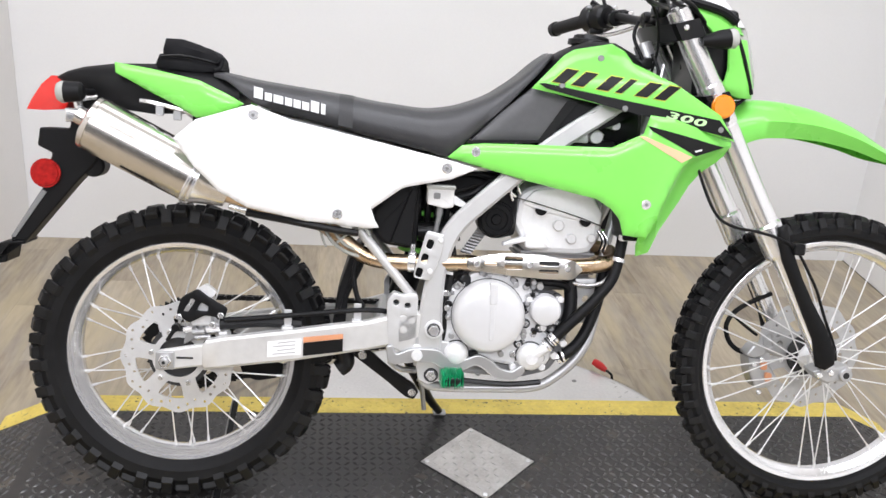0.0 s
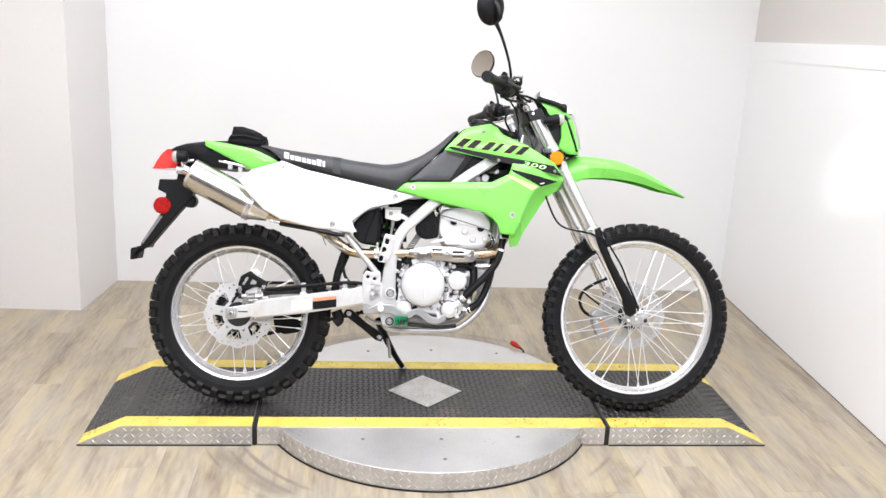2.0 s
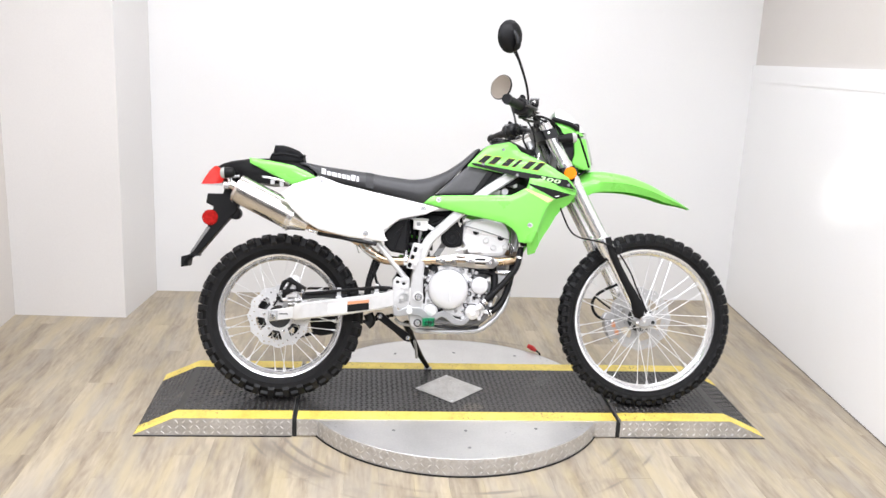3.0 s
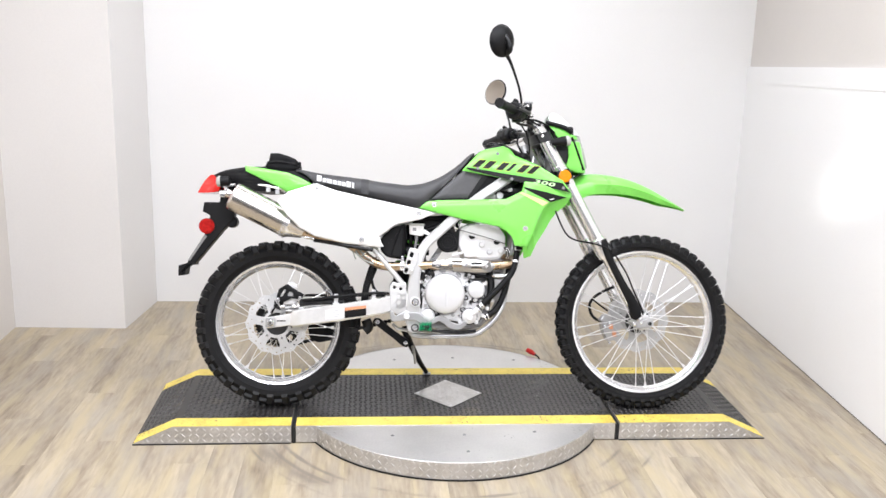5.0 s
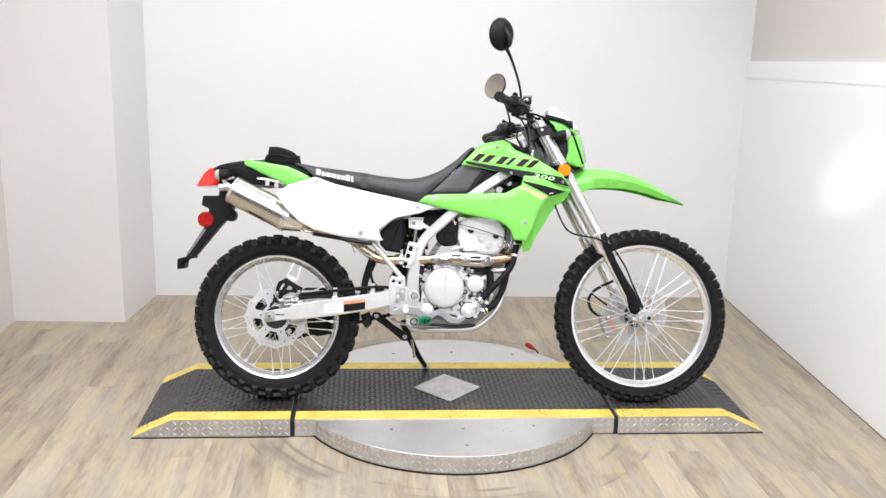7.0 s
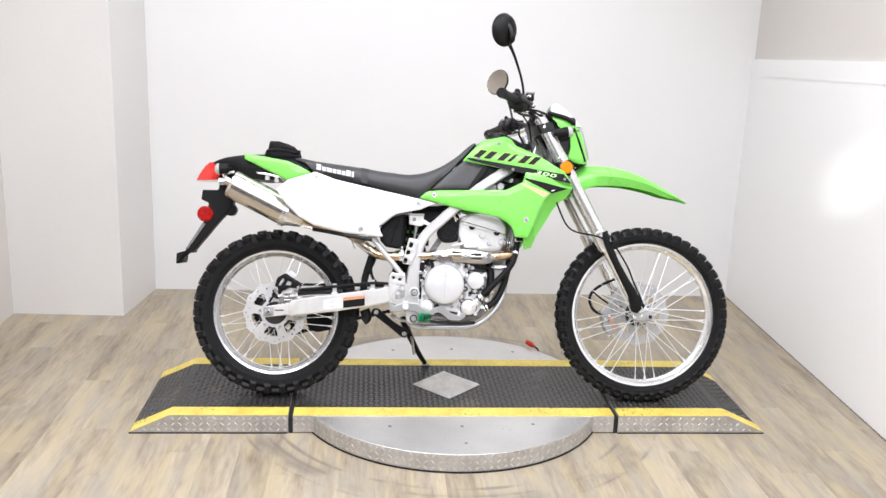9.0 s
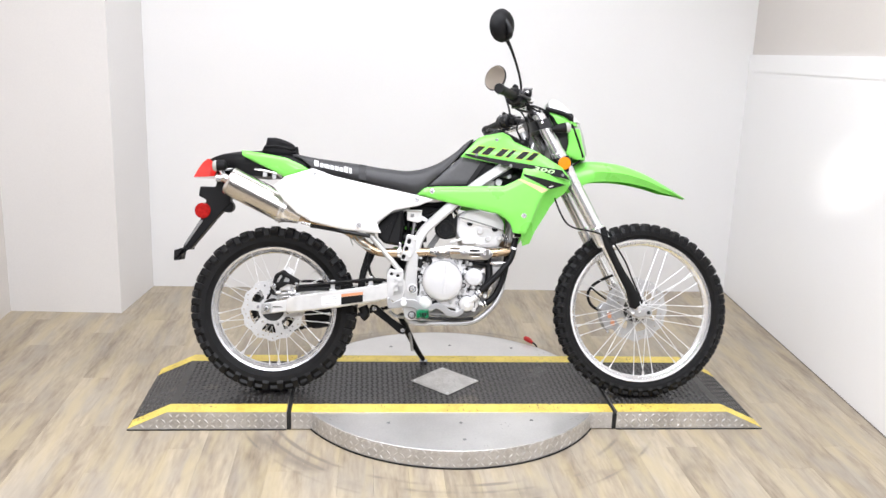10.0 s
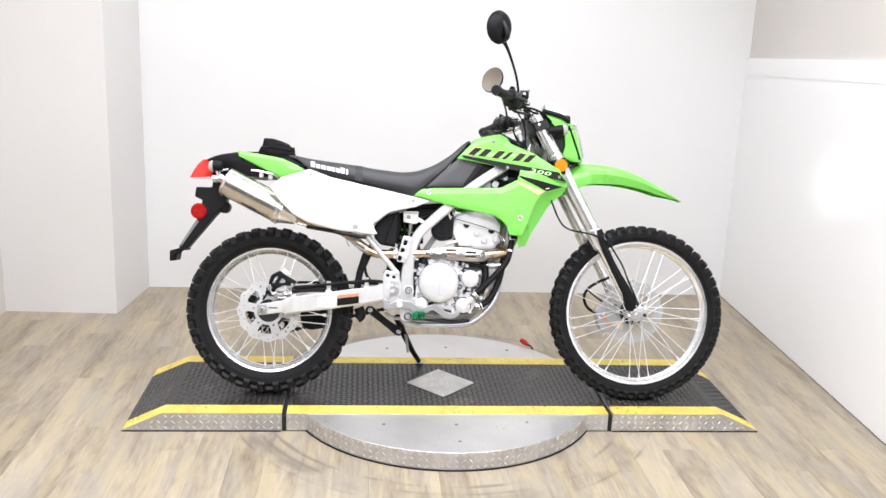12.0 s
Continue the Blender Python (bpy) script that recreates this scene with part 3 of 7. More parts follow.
# rivets on the silver segments
for x, y in ((-0.25, -0.52), (0.02, -0.52), (0.29, -0.50), (0.05, 0.30), (0.33, 0.27), (-0.22, 0.28), (0.02, -0.66)):
    bm = bmesh.new()
    rod(bm, (CX + x, y, TOP - 0.004), (CX + x, y, TOP - 0.0012), 0.007, chamfer=0.001, n=12)
    part("rivet", bm, GREY_SOCKET, table)


def ramp(side):
    """An end ramp: flat by the turntable, then down to the floor."""
    a, b, c = DX + 0.017, SLOPE, TOE
    thing = tagged(new("ramp"), "black tread-plate ramp with yellow edges and silver sides", "ramp", "ramps beside the turntable")
    t = TOP
    prof = [(a, 0.003), (a, t), (b, t), (c, 0.006), (c, 0.003)]
    bm = bmesh.new()
    loft(bm, [[Vector((side * x, y, z)) for x, z in prof] for y in (D0, D1)])
    part("ramp_body", bm, ALU_TREAD, thing, "silver tread-plate sides")
    # Solid black strip along the ramp's foot, shade put into its colour.
    bm = bmesh.new()
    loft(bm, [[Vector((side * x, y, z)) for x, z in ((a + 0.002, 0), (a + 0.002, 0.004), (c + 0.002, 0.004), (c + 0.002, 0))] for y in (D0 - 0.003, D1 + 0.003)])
    part("gap_shade_strip", bm, GAP, thing)
    # Black strip added so the open gap to the deck looks dark.
    bm = bmesh.new()
    loft(bm, [[Vector((side * x, y, z)) for x, z in ((a - 0.0155, 0.001), (a - 0.0155, t - 0.010), (a - 0.0005, t - 0.010), (a - 0.0005, 0.001))] for y in (D0 + 0.002, D1 - 0.002)])
    part("gap_fill_strip", bm, GAP, thing, "black strip put in to darken the open gap")
    slope = Vector((c - b, 0, 0.006 - t))
    sl, fall = slope.length, slope.normalized()
    nrm = Vector((-fall.z, 0, fall.x))

    def skin(y0, y1, h, material, name, label=""):
        bm = bmesh.new()
        line = [(a + 0.001, t), (b, t), (c - 0.001, 0.006)]
        lift = [Vector((0, 0, h)), Vector((0, 0, h)), nrm * h]
        loft(bm, [[Vector((side * x, y, z)) for x, z in line] + [Vector((side * (x + l.x), y, z + l.z)) for (x, z), l in reversed(list(zip(line, lift)))] for y in (y0, y1)])
        return part(name, bm, material, thing, label)

    skin(D0 + STRIPE, D1 - STRIPE, 0.001, BLACK_DECK, "ramp_plate", "black painted tread plate, worn")
    skin(D0 + 0.001, D0 + STRIPE - 0.0005, 0.0015, YELLOW, "edge_stripe", "yellow painted edge stripe")
    skin(D1 - STRIPE + 0.0005, D1 - 0.001, 0.0015, YELLOW, "edge_stripe", "yellow painted edge stripe")

    def flat(u, v):
        if u < b - 0.012:
            return Vector((side * u, v, t + 0.001)), X * side, Y, Z
        s = u - b
        if s < 0.012 or s > sl - 0.01:
            return None, X, Y, Z
        o = Vector((b, v, t)) + fall * s + nrm * 0.001
        return Vector((side * o.x, o.y, o.z)), Vector((side * fall.x, 0, fall.z)), Y, Vector((side * nrm.x, 0, nrm.z))

    us = np.arange(a + 0.012, b + sl, 0.021)
    bm = bmesh.new()
    lozenges(bm, flat, us, np.arange(D0 + STRIPE + 0.01, D1 - STRIPE - 0.004, 0.021), 0.026, 0.0085, 0.0036)
    tagged(part("ramp_tread", bm, BLACK_TREAD, thing), kind="stuff")
    bm = bmesh.new()
    for y0, y1 in ((D0, D0 + STRIPE), (D1 - STRIPE, D1)):
        lozenges(bm, flat, us, np.arange(y0 + 0.012, y1, 0.021), 0.025, 0.007, 0.0016)
    tagged(part("stripe_tread", bm, YELLOW, thing), kind="stuff")
    bm = bmesh.new()
    for y, s in ((D0, -1), (D1, 1)):
        def flank(u, v):
            high = t if u < b else t - (u - b) / (c - b) * (t - 0.006)
            return (Vector((side * u, y, v)) if v < high - 0.01 else None), X, Z, Vector((0, s, 0))
        lozenges(bm, flank, np.arange(a + 0.012, c - 0.01, 0.026), (0.014, 0.037, 0.060), 0.026, 0.0062, 0.0022)
    tagged(part("side_tread", bm, ALU_RAISED, thing), kind="stuff")


ramp(-1)
ramp(1)
# release lever at the turntable's back edge
lever = tagged(new("turntable_lever"), "small red-gripped lever beside the turntable", "lever")
bm = bmesh.new()
tube(bm, [(0.430, 0.322, 0.080), (0.442, 0.315, 0.074), (0.452, 0.312, 0.060), (0.455, 0.312, 0.0)], 0.004, n=8)
part("arm", bm, SATIN, lever)
bm = bmesh.new()
tube(bm, [(0.402, 0.352, 0.090), (0.418, 0.338, 0.085), (0.434, 0.320, 0.078)], [0.010, 0.012, 0.007], n=10)
part("grip", bm, RED_PLASTIC, lever, "red plastic grip")
# ---- the motorcycle, leaning on its side stand ----
bike = tagged(new("motorcycle"), "lime green and white dual-sport motorcycle on its side stand", "motorcycle")
bike.matrix_basis = pose(-0.002, -0.26, TOP + 0.002, -14, 0, -1.5)
FW, RW = (0.760, 0.346), (-0.700, 0.329)


def grown(outline, d):
    """The outline pushed outwards by d metres."""
    P = np.array(outline)
    c = P.mean(0)
    out = []
    m = len(P)
    turn = np.sign(sum(P[i - 1][0] * P[i][1] - P[i][0] * P[i - 1][1] for i in range(m)))
    for i in range(m):
        t = P[(i + 1) % m] - P[i - 1]
        nrm = np.array((t[1], -t[0])) * turn / max(np.linalg.norm(t), 1e-9)
        out.append(tuple(P[i] + nrm * d))
    return out


def bolt(parent, u, v, w, r=0.008, h=0.006, material=None, side=1, name="bolt", n=12):
    bm = bmesh.new()
    rod(bm, V(u, v, side * (w - 0.004)), V(u, v, side * (w + h)), r, chamfer=min(0.002, r * 0.3), n=n)
    return part(name, bm, material or CHROME, parent)


# -- wheels --
def wheel(name, centre, r_tyre, r_rim, half, rows, hub_half, flange, n_knob, label, depth=0.0165):
    u, v = centre
    bm = bmesh.new()
    lathe(bm, [(0.012, -hub_half), (flange * 0.8, -hub_half), (flange, -hub_half + 0.006), (flange, -hub_half + 0.012), (flange * 0.6, -hub_half * 0.3), (flange * 0.6, hub_half * 0.3),
               (flange, hub_half - 0.012), (flange, hub_half - 0.006), (flange * 0.8, hub_half), (0.012, hub_half)], u, v, 40)
    hub = part(name, bm, CAST, bike, label)
    # rim
    bm = bmesh.new()
    w = half * 0.62
    lathe(bm, [(r_rim, w), (r_rim - 0.004, w + 0.003), (r_rim - 0.012, w + 0.001), (r_rim - 0.017, w * 0.75), (r_rim - 0.026, w * 0.45), (r_rim - 0.028, 0), (r_rim - 0.026, -w * 0.45),
               (r_rim - 0.017, -w * 0.75), (r_rim - 0.012, -w - 0.001), (r_rim - 0.004, -w - 0.003), (r_rim, -w), (r_rim - 0.008, -w * 0.9), (r_rim - 0.014, 0), (r_rim - 0.008, w * 0.9)], u, v, 120, closed=True)
    part("rim", bm, RIM, hub, "silver spoked aluminium rim")
    # tyre with moulded blocks
    rc = r_tyre - depth
    bm = bmesh.new()
    prof = [(r_rim - 0.006, half * 0.62), (r_rim + 0.006, half * 0.72), (r_rim + 0.3 * (rc - r_rim), half * 0.95), (r_rim + 0.62 * (rc - r_rim), half * 0.98), (rc - 0.008, half * 0.78),
            (rc - 0.002, half * 0.5), (rc, 0), (rc - 0.002, -half * 0.5), (rc - 0.008, -half * 0.78), (r_rim + 0.62 * (rc - r_rim), -half * 0.98), (r_rim + 0.3 * (rc - r_rim), -half * 0.95),
            (r_rim + 0.006, -half * 0.72), (r_rim - 0.006, -half * 0.62)]
    lathe(bm, prof, u, v, 120, closed=True)
    part("tyre", bm, CARCASS, hub, "knobbly black rubber tyre", angle=30)
    bm = bmesh.new()

    def block(a, da, w0, w1, base0, base1, h0, h1, out0, out1):
        """One tread block between two angles; h: its height, out: how far its top leans outwards."""
        ring = []
        for up, wide, lean in ((0.0, 0.48, 0.0), (0.8, 0.42, 0.9), (1.0, 0.33, 0.95)):
            pts = []
            for s in (-1, 1):
                for wv, bs, hh, oo in ((w0, base0, h0, out0), (w1, base1, h1, out1)):
                    r = bs - 0.004 + up * (hh + 0.009)
                    ang = a + s * da * wide
                    pts.append(V(u + r * math.cos(ang), v + r * math.sin(ang), wv + oo * lean + (0.12 * (0.5 * (w0 + w1) - wv) if up == 1.0 else 0.0)))
            ring.append([pts[0], pts[1], pts[3], pts[2]])
        loft(bm, ring)

    rng = random.Random(5)
    for i in range(n_knob):
        a = 2 * math.pi * i / n_knob
        da = 2 * math.pi / n_knob
        for wa, wb, ba, bb, ha, hb, oa, ob_, share, shift in rows:
            for s in (-1, 1):
                k = 1 + rng.uniform(-0.06, 0.06)
                block(a + da * (shift + (0.12 if s < 0 else 0)), da * share * k, s * wa, s * wb, rc + ba, rc + bb, ha, hb, s * oa, s * ob_)
    tagged(part("tread", bm, RUBBER, hub, "moulded rubber tread blocks", angle=30), kind="stuff")
    return hub


front = wheel("front_wheel", FW, 0.352, 0.290, 0.041,
              ((0.002, 0.016, 0, -0.002, 0.0105, 0.0098, 0, 0, 0.62, 0.0), (0.019, 0.032, -0.002, -0.010, 0.0105, 0.009, 0.001, 0.004, 0.58, 0.10),
               (0.031, 0.040, -0.010, -0.022, 0.0115, 0.003, 0.004, 0.004, 0.48, 0.55)),
              0.034, 0.034, 50, "silver front wheel hub with spokes and knobbly tyre", 0.0155)
rear = wheel("rear_wheel", RW, 0.325, 0.246, 0.052,
             ((0.002, 0.020, 0, -0.002, 0.0115, 0.0115, 0, 0, 0.64, 0.0), (0.024, 0.040, -0.002, -0.011, 0.0120, 0.0105, 0.002, 0.007, 0.54, 0.10),
              (0.039, 0.050, -0.010, -0.026, 0.0145, 0.005, 0.009, 0.007, 0.46, 0.55)),
             0.045, 0.045, 32, "silver rear wheel hub with spokes and knobbly tyre")


def spokes(hub, centre, flange, hub_half, r_rim, count):
    """Crossed wire spokes from the two flanges to the rim, one mesh shared by all."""
    u, v = centre
    swing = radians(46)
    p0 = V(flange, 0, 0)
    p1 = V(r_rim * math.cos(swing), r_rim * math.sin(swing), -hub_half * 0.75)
    bm = bmesh.new()
    length = (p1 - p0).length
    rod(bm, (0, 0, 0), (0, 0, length), [(0, 0.0017), (0.93, 0.0017), (0.93, 0.0031), (1, 0.0031)], n=7)
    first = part("spoke", bm, SPOKE, hub)
    for i in range(count):
        s = 1 if i % 2 else -1
        turn = 1 if (i // 2) % 2 else -1
        a0 = 2 * math.pi * (i // 2) / (count / 2) + (0 if s > 0 else math.pi / count * 2)
        a1 = a0 + turn * swing
        q0 = V(u + flange * math.cos(a0), v + flange * math.sin(a0), s * hub_half * 0.8)
        q1 = V(u + r_rim * math.cos(a1), v + r_rim * math.sin(a1), s * 0.006)
        ob = first if i == 0 else new("spoke", first.data)
        ob.parent = hub
        d = q1 - q0
        ob.matrix_basis = Matrix.Translation(q0) @ d.to_track_quat("Z", "Y").to_matrix().to_4x4() @ Matrix.Diagonal((1, 1, d.length / length, 1))


spokes(front, FW, 0.031, 0.034, 0.266, 36)
spokes(rear, RW, 0.041, 0.045, 0.222, 36)


def brake_disc(hub, centre, r, r_in, w, waves, label, material, turn, inner):
    u, v = centre
    edge = [(u + (r + 0.0035 * math.cos(waves * a)) * math.cos(a), v + (r + 0.0035 * math.cos(waves * a)) * math.sin(a)) for a in np.linspace(0, 2 * math.pi, 144, endpoint=False)]
    holes = [circle(u, v, r_in * (inner - 0.12), 32)]
    n = 6
    for i in range(n):
        a0, a1 = 2 * math.pi * (i + 0.16) / n + turn, 2 * math.pi * (i + 0.80) / n + turn
        arc, low = np.linspace(a0, a1, 8), np.linspace(a1 - 0.10, a0 + 0.10, 6)
        holes.append(rounded([(u + r_in * 0.93 * math.cos(a), v + r_in * 0.93 * math.sin(a)) for a in arc] + [(u + r_in * inner * math.cos(a), v + r_in * inner * math.sin(a)) for a in low], 2, 0.25))
    for i in range(36):
        a = 2 * math.pi * i / 36
        rr = r * (0.94, 0.885, 0.83)[i % 3]
        holes.append(circle(u + rr * math.cos(a), v + rr * math.sin(a), 0.0034, 8))
    bm = bmesh.new()
    plate(bm, edge, w - 0.002, w + 0.002, holes)
    disc = part("brake_disc", bm, material, hub, label, angle=30)
    for i in range(n):
        a = 2 * math.pi * (i + 0.98) / n + turn
        bolt(disc, u + r_in * (inner + 0.03) * math.cos(a), v + r_in * (inner + 0.03) * math.sin(a), abs(w) + 0.002, 0.006, 0.004, side=1 if w > 0 else -1)


brake_disc(rear, RW, 0.119, 0.098, 0.068, 12, "silver drilled petal brake disc", DISC, -0.154, 0.57)
brake_disc(front, FW, 0.128, 0.098, -0.055, 12, "grey drilled petal brake disc", SHADED_STEEL, 0.3, 0.62)
# Dark disc put behind each brake disc so its windows look shaded.
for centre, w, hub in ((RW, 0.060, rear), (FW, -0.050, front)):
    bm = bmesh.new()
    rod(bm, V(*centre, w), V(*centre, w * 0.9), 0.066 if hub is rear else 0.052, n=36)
    part("hub_shade_disc", bm, DARK_FILL, hub, "dark disc standing in for shade behind the brake disc")
# sprocket and chain on the far side
bm = bmesh.new()
tooth = [(RW[0] + (0.108 if k % 2 else 0.099) * math.cos(a), RW[1] + (0.108 if k % 2 else 0.099) * math.sin(a)) for k, a in enumerate(np.linspace(0, 2 * math.pi, 92, endpoint=False))]
plate(bm, tooth, -0.066, -0.060, [circle(*RW, 0.05, 24)] + [circle(RW[0] + 0.074 * math.cos(a), RW[1] + 0.074 * math.sin(a), 0.012, 12) for a in np.arange(6) * math.pi / 3])
part("sprocket", bm, SATIN, rear, "black toothed sprocket")
CASE = (-0.115, 0.405)
for sgn in (1, -1):
    bm = bmesh.new()
    a, b = Vector((RW[0], RW[1] + sgn * 0.106)), Vector((CASE[0], CASE[1] + sgn * 0.034))
    n = 38
    for i in range(n):
        p, q = a.lerp(b, i / n), a.lerp(b, (i + 0.9) / n)
        o = -0.063 + (0.005 if i % 2 else 0.007)
        box(bm, (p.x, -o - 0.0015, p.y - 0.005), (q.x, -o + 0.0015, q.y + 0.005))
        box(bm, (p.x, 0.127 + o - 0.0015, p.y - 0.005), (q.x, 0.127 + o + 0.0015, q.y + 0.005))
        rod(bm, V(p.x, p.y, -0.072), V(p.x, p.y, -0.054), 0.004, n=6)
    tagged(part("chain", bm, SATIN, bike, "dark drive chain"), kind="stuff")
bm = bmesh.new()
plate(bm, rounded([(-0.592, 0.318), (-0.582, 0.262), (-0.548, 0.244), (-0.462, 0.262), (-0.43, 0.295), (-0.43, 0.34), (-0.50, 0.352)]), -0.076, -0.048, bevel=0.004)
part("chain_guide", bm, BLACK, bike)

# -- swingarm --
arm = None
for s in (1, -1):
    bm = bmesh.new()
    line = [(-0.738, 0.335, 0.014, 0.007), (-0.731, 0.336, 0.021, 0.009), (-0.642, 0.350, 0.023, 0.010), (-0.634, 0.352, 0.031, 0.0155), (-0.60, 0.358, 0.032, 0.016), (-0.45, 0.379, 0.033, 0.017), (-0.30, 0.403, 0.031, 0.018), (-0.235, 0.420, 0.034, 0.02), (-0.19, 0.43, 0.03, 0.02)]
    rings = []
    for u, v, h, t in line:
        w = 0.118 if u < -0.3 else 0.112
        c = min(h, t) * 0.34
        rings.append([V(u, v + z, s * (w + y)) for y, z in ((-t, -h + c), (-t + c, -h), (t - c, -h), (t, -h + c), (t, h - c), (t - c, h), (-t + c, h), (-t, h - c))])
    loft(bm, rings)
    ob = part("swingarm", bm, ARM, bike, "brushed aluminium swingarm leg")
    arm = arm or ob
    bm = bmesh.new()
    box(bm, V(-0.736, 0.320, s * 0.126), V(-0.698, 0.358, s * 0.134), 0.002)
    part("chain_adjuster", bm, CRADLE, ob)
    bolt(ob, -0.716, 0.339, 0.134, 0.014, 0.008, CHROME, s, "axle_nut", 6)
    bolt(ob, -0.716, 0.339, 0.142, 0.008, 0.008, CRADLE, s, "axle_end")
    # Black disc stands in for the shaded hollow of the axle.
    bolt(ob, -0.716, 0.339, 0.150, 0.004, 0.001, GAP, s, "axle_centre")
    # Black bar stands in for a shaded slot.
    bm = bmesh.new()
    box(bm, V(-0.694, 0.3425, s * 0.122), V(-0.660, 0.3465, s * 0.1292), 0.001)
    part("adjuster_slot", bm, GAP, ob)
bm = bmesh.new()
rod(bm, V(-0.255, 0.415, -0.10), V(-0.255, 0.415, 0.10), 0.034, n=16)
part("swingarm_brace", bm, SILVER, arm)
bm = bmesh.new()
plate(bm, [(-0.508, 0.353), (-0.438, 0.361), (-0.438, 0.395), (-0.508, 0.387)], 0.1355, 0.1362)
part("label", bm, DECAL_WHITE, arm, "white label with small grey print")
for k in range(4):
    bm = bmesh.new()
    z = 0.359 + 0.008 * k
    plate(bm, [(-0.497 + 0.01 * (k % 2), z), (-0.450, z + 0.0055), (-0.450, z + 0.0075), (-0.497 + 0.01 * (k % 2), z + 0.002)], 0.1363, 0.1366)
    part("print_bar", bm, mat("grey_print", (0.4, 0.4, 0.4), 0.5), arm)
bm = bmesh.new()
plate(bm, [(-0.434, 0.358), (-0.352, 0.370), (-0.352, 0.397), (-0.434, 0.386)], 0.1355, 0.1362)
part("label", bm, DECAL_BLACK, arm, "black warning label")
bm = bmesh.new()
plate(bm, [(-0.434, 0.3865), (-0.352, 0.3975), (-0.352, 0.408), (-0.434, 0.398)], 0.1355, 0.1362)
part("label", bm, DECAL_ORANGE, arm, "orange warning label")
for u, v in ((-0.469, 0.424), (-0.324, 0.442)):
    bm = bmesh.new()
    box(bm, V(u - 0.008, v - 0.014, 0.106), V(u + 0.008, v + 0.026, 0.112), 0.0015)
    box(bm, V(u - 0.012, v - 0.016, 0.098), V(u + 0.012, v - 0.008, 0.126), 0.0015)
    part("hose_bracket", bm, SILVER, arm)
bm = bmesh.new()
tube(bm, [V(-0.60, 0.424, 0.112), V(-0.54, 0.430, 0.114), V(-0.46, 0.440, 0.116), V(-0.32, 0.455, 0.114), V(-0.25, 0.452, 0.105)], 0.0055, n=8)
part("brake_hose", bm, BLACK, arm)
bm = bmesh.new()
tube(bm, [V(-0.61, 0.412, 0.10), V(-0.52, 0.420, 0.10), V(-0.44, 0.418, 0.10)], 0.012, n=8)
part("hose_guard", bm, SATIN, arm)

# rear caliper with its guard
bm = bmesh.new()
plate(bm, rounded([(-0.700, 0.432), (-0.690, 0.468), (-0.657, 0.487), (-0.635, 0.470), (-0.594, 0.447), (-0.602, 0.424), (-0.64, 0.432), (-0.672, 0.414)], 4, 0.2), 0.100, 0.108,
      [rounded([(-0.686, 0.438), (-0.676, 0.437), (-0.661, 0.462), (-0.669, 0.467)], 3, 0.2), rounded([(-0.659, 0.440), (-0.636, 0.439), (-0.634, 0.450), (-0.649, 0.459)], 3, 0.2)], 0.002)
cal = part("rear_caliper", bm, BLACK, bike, "rear brake caliper under a black guard")
bm = bmesh.new()
box(bm, V(-0.672, 0.405, 0.052), V(-0.628, 0.470, 0.096), 0.006)
part("caliper_body", bm, CAST, cal)
bm = bmesh.new()
plate(bm, rounded([(-0.66, 0.485), (-0.64, 0.497), (-0.618, 0.48), (-0.628, 0.468), (-0.648, 0.474)]), 0.085, 0.10)
part("caliper_cap", bm, CAST, cal)
bm = bmesh.new()
plate(bm, rounded([(-0.69, 0.36), (-0.672, 0.42), (-0.64, 0.42), (-0.60, 0.402), (-0.61, 0.392), (-0.665, 0.375)]), 0.076, 0.088, [circle(-0.655, 0.402, 0.007, 12)], 0.002)
part("caliper_bracket", bm, CRADLE, cal)
for u, v in ((-0.694, 0.427), (-0.608, 0.432), (-0.625, 0.412)):
    bolt(cal, u, v, 0.108, 0.007, 0.004)
bm = bmesh.new()
rod(bm, V(-0.720, 0.372, 0.094), V(-0.701, 0.402, 0.098), 0.0042, n=10)
rod(bm, V(-0.701, 0.402, 0.090), V(-0.701, 0.402, 0.108), 0.0085, n=12, chamfer=0.001)
part("brake_torque_pin", bm, SATIN, cal)
for u, v, length, r, material in ((-0.676, 0.396, 0.020, 0.0065, CHROME), (-0.654, 0.392, 0.026, 0.005, CRADLE), (-0.624, 0.398, 0.030, 0.007, CHROME), (-0.603, 0.390, 0.018, 0.006, CAST), (-0.646, 0.381, 0.034, 0.0035, CHROME)):
    bm = bmesh.new()
    rod(bm, V(u - length / 2, v, 0.098), V(u + length / 2, v + 0.004, 0.100), r, n=8, chamfer=0.001)
    part("caliper_fitting", bm, material, cal)

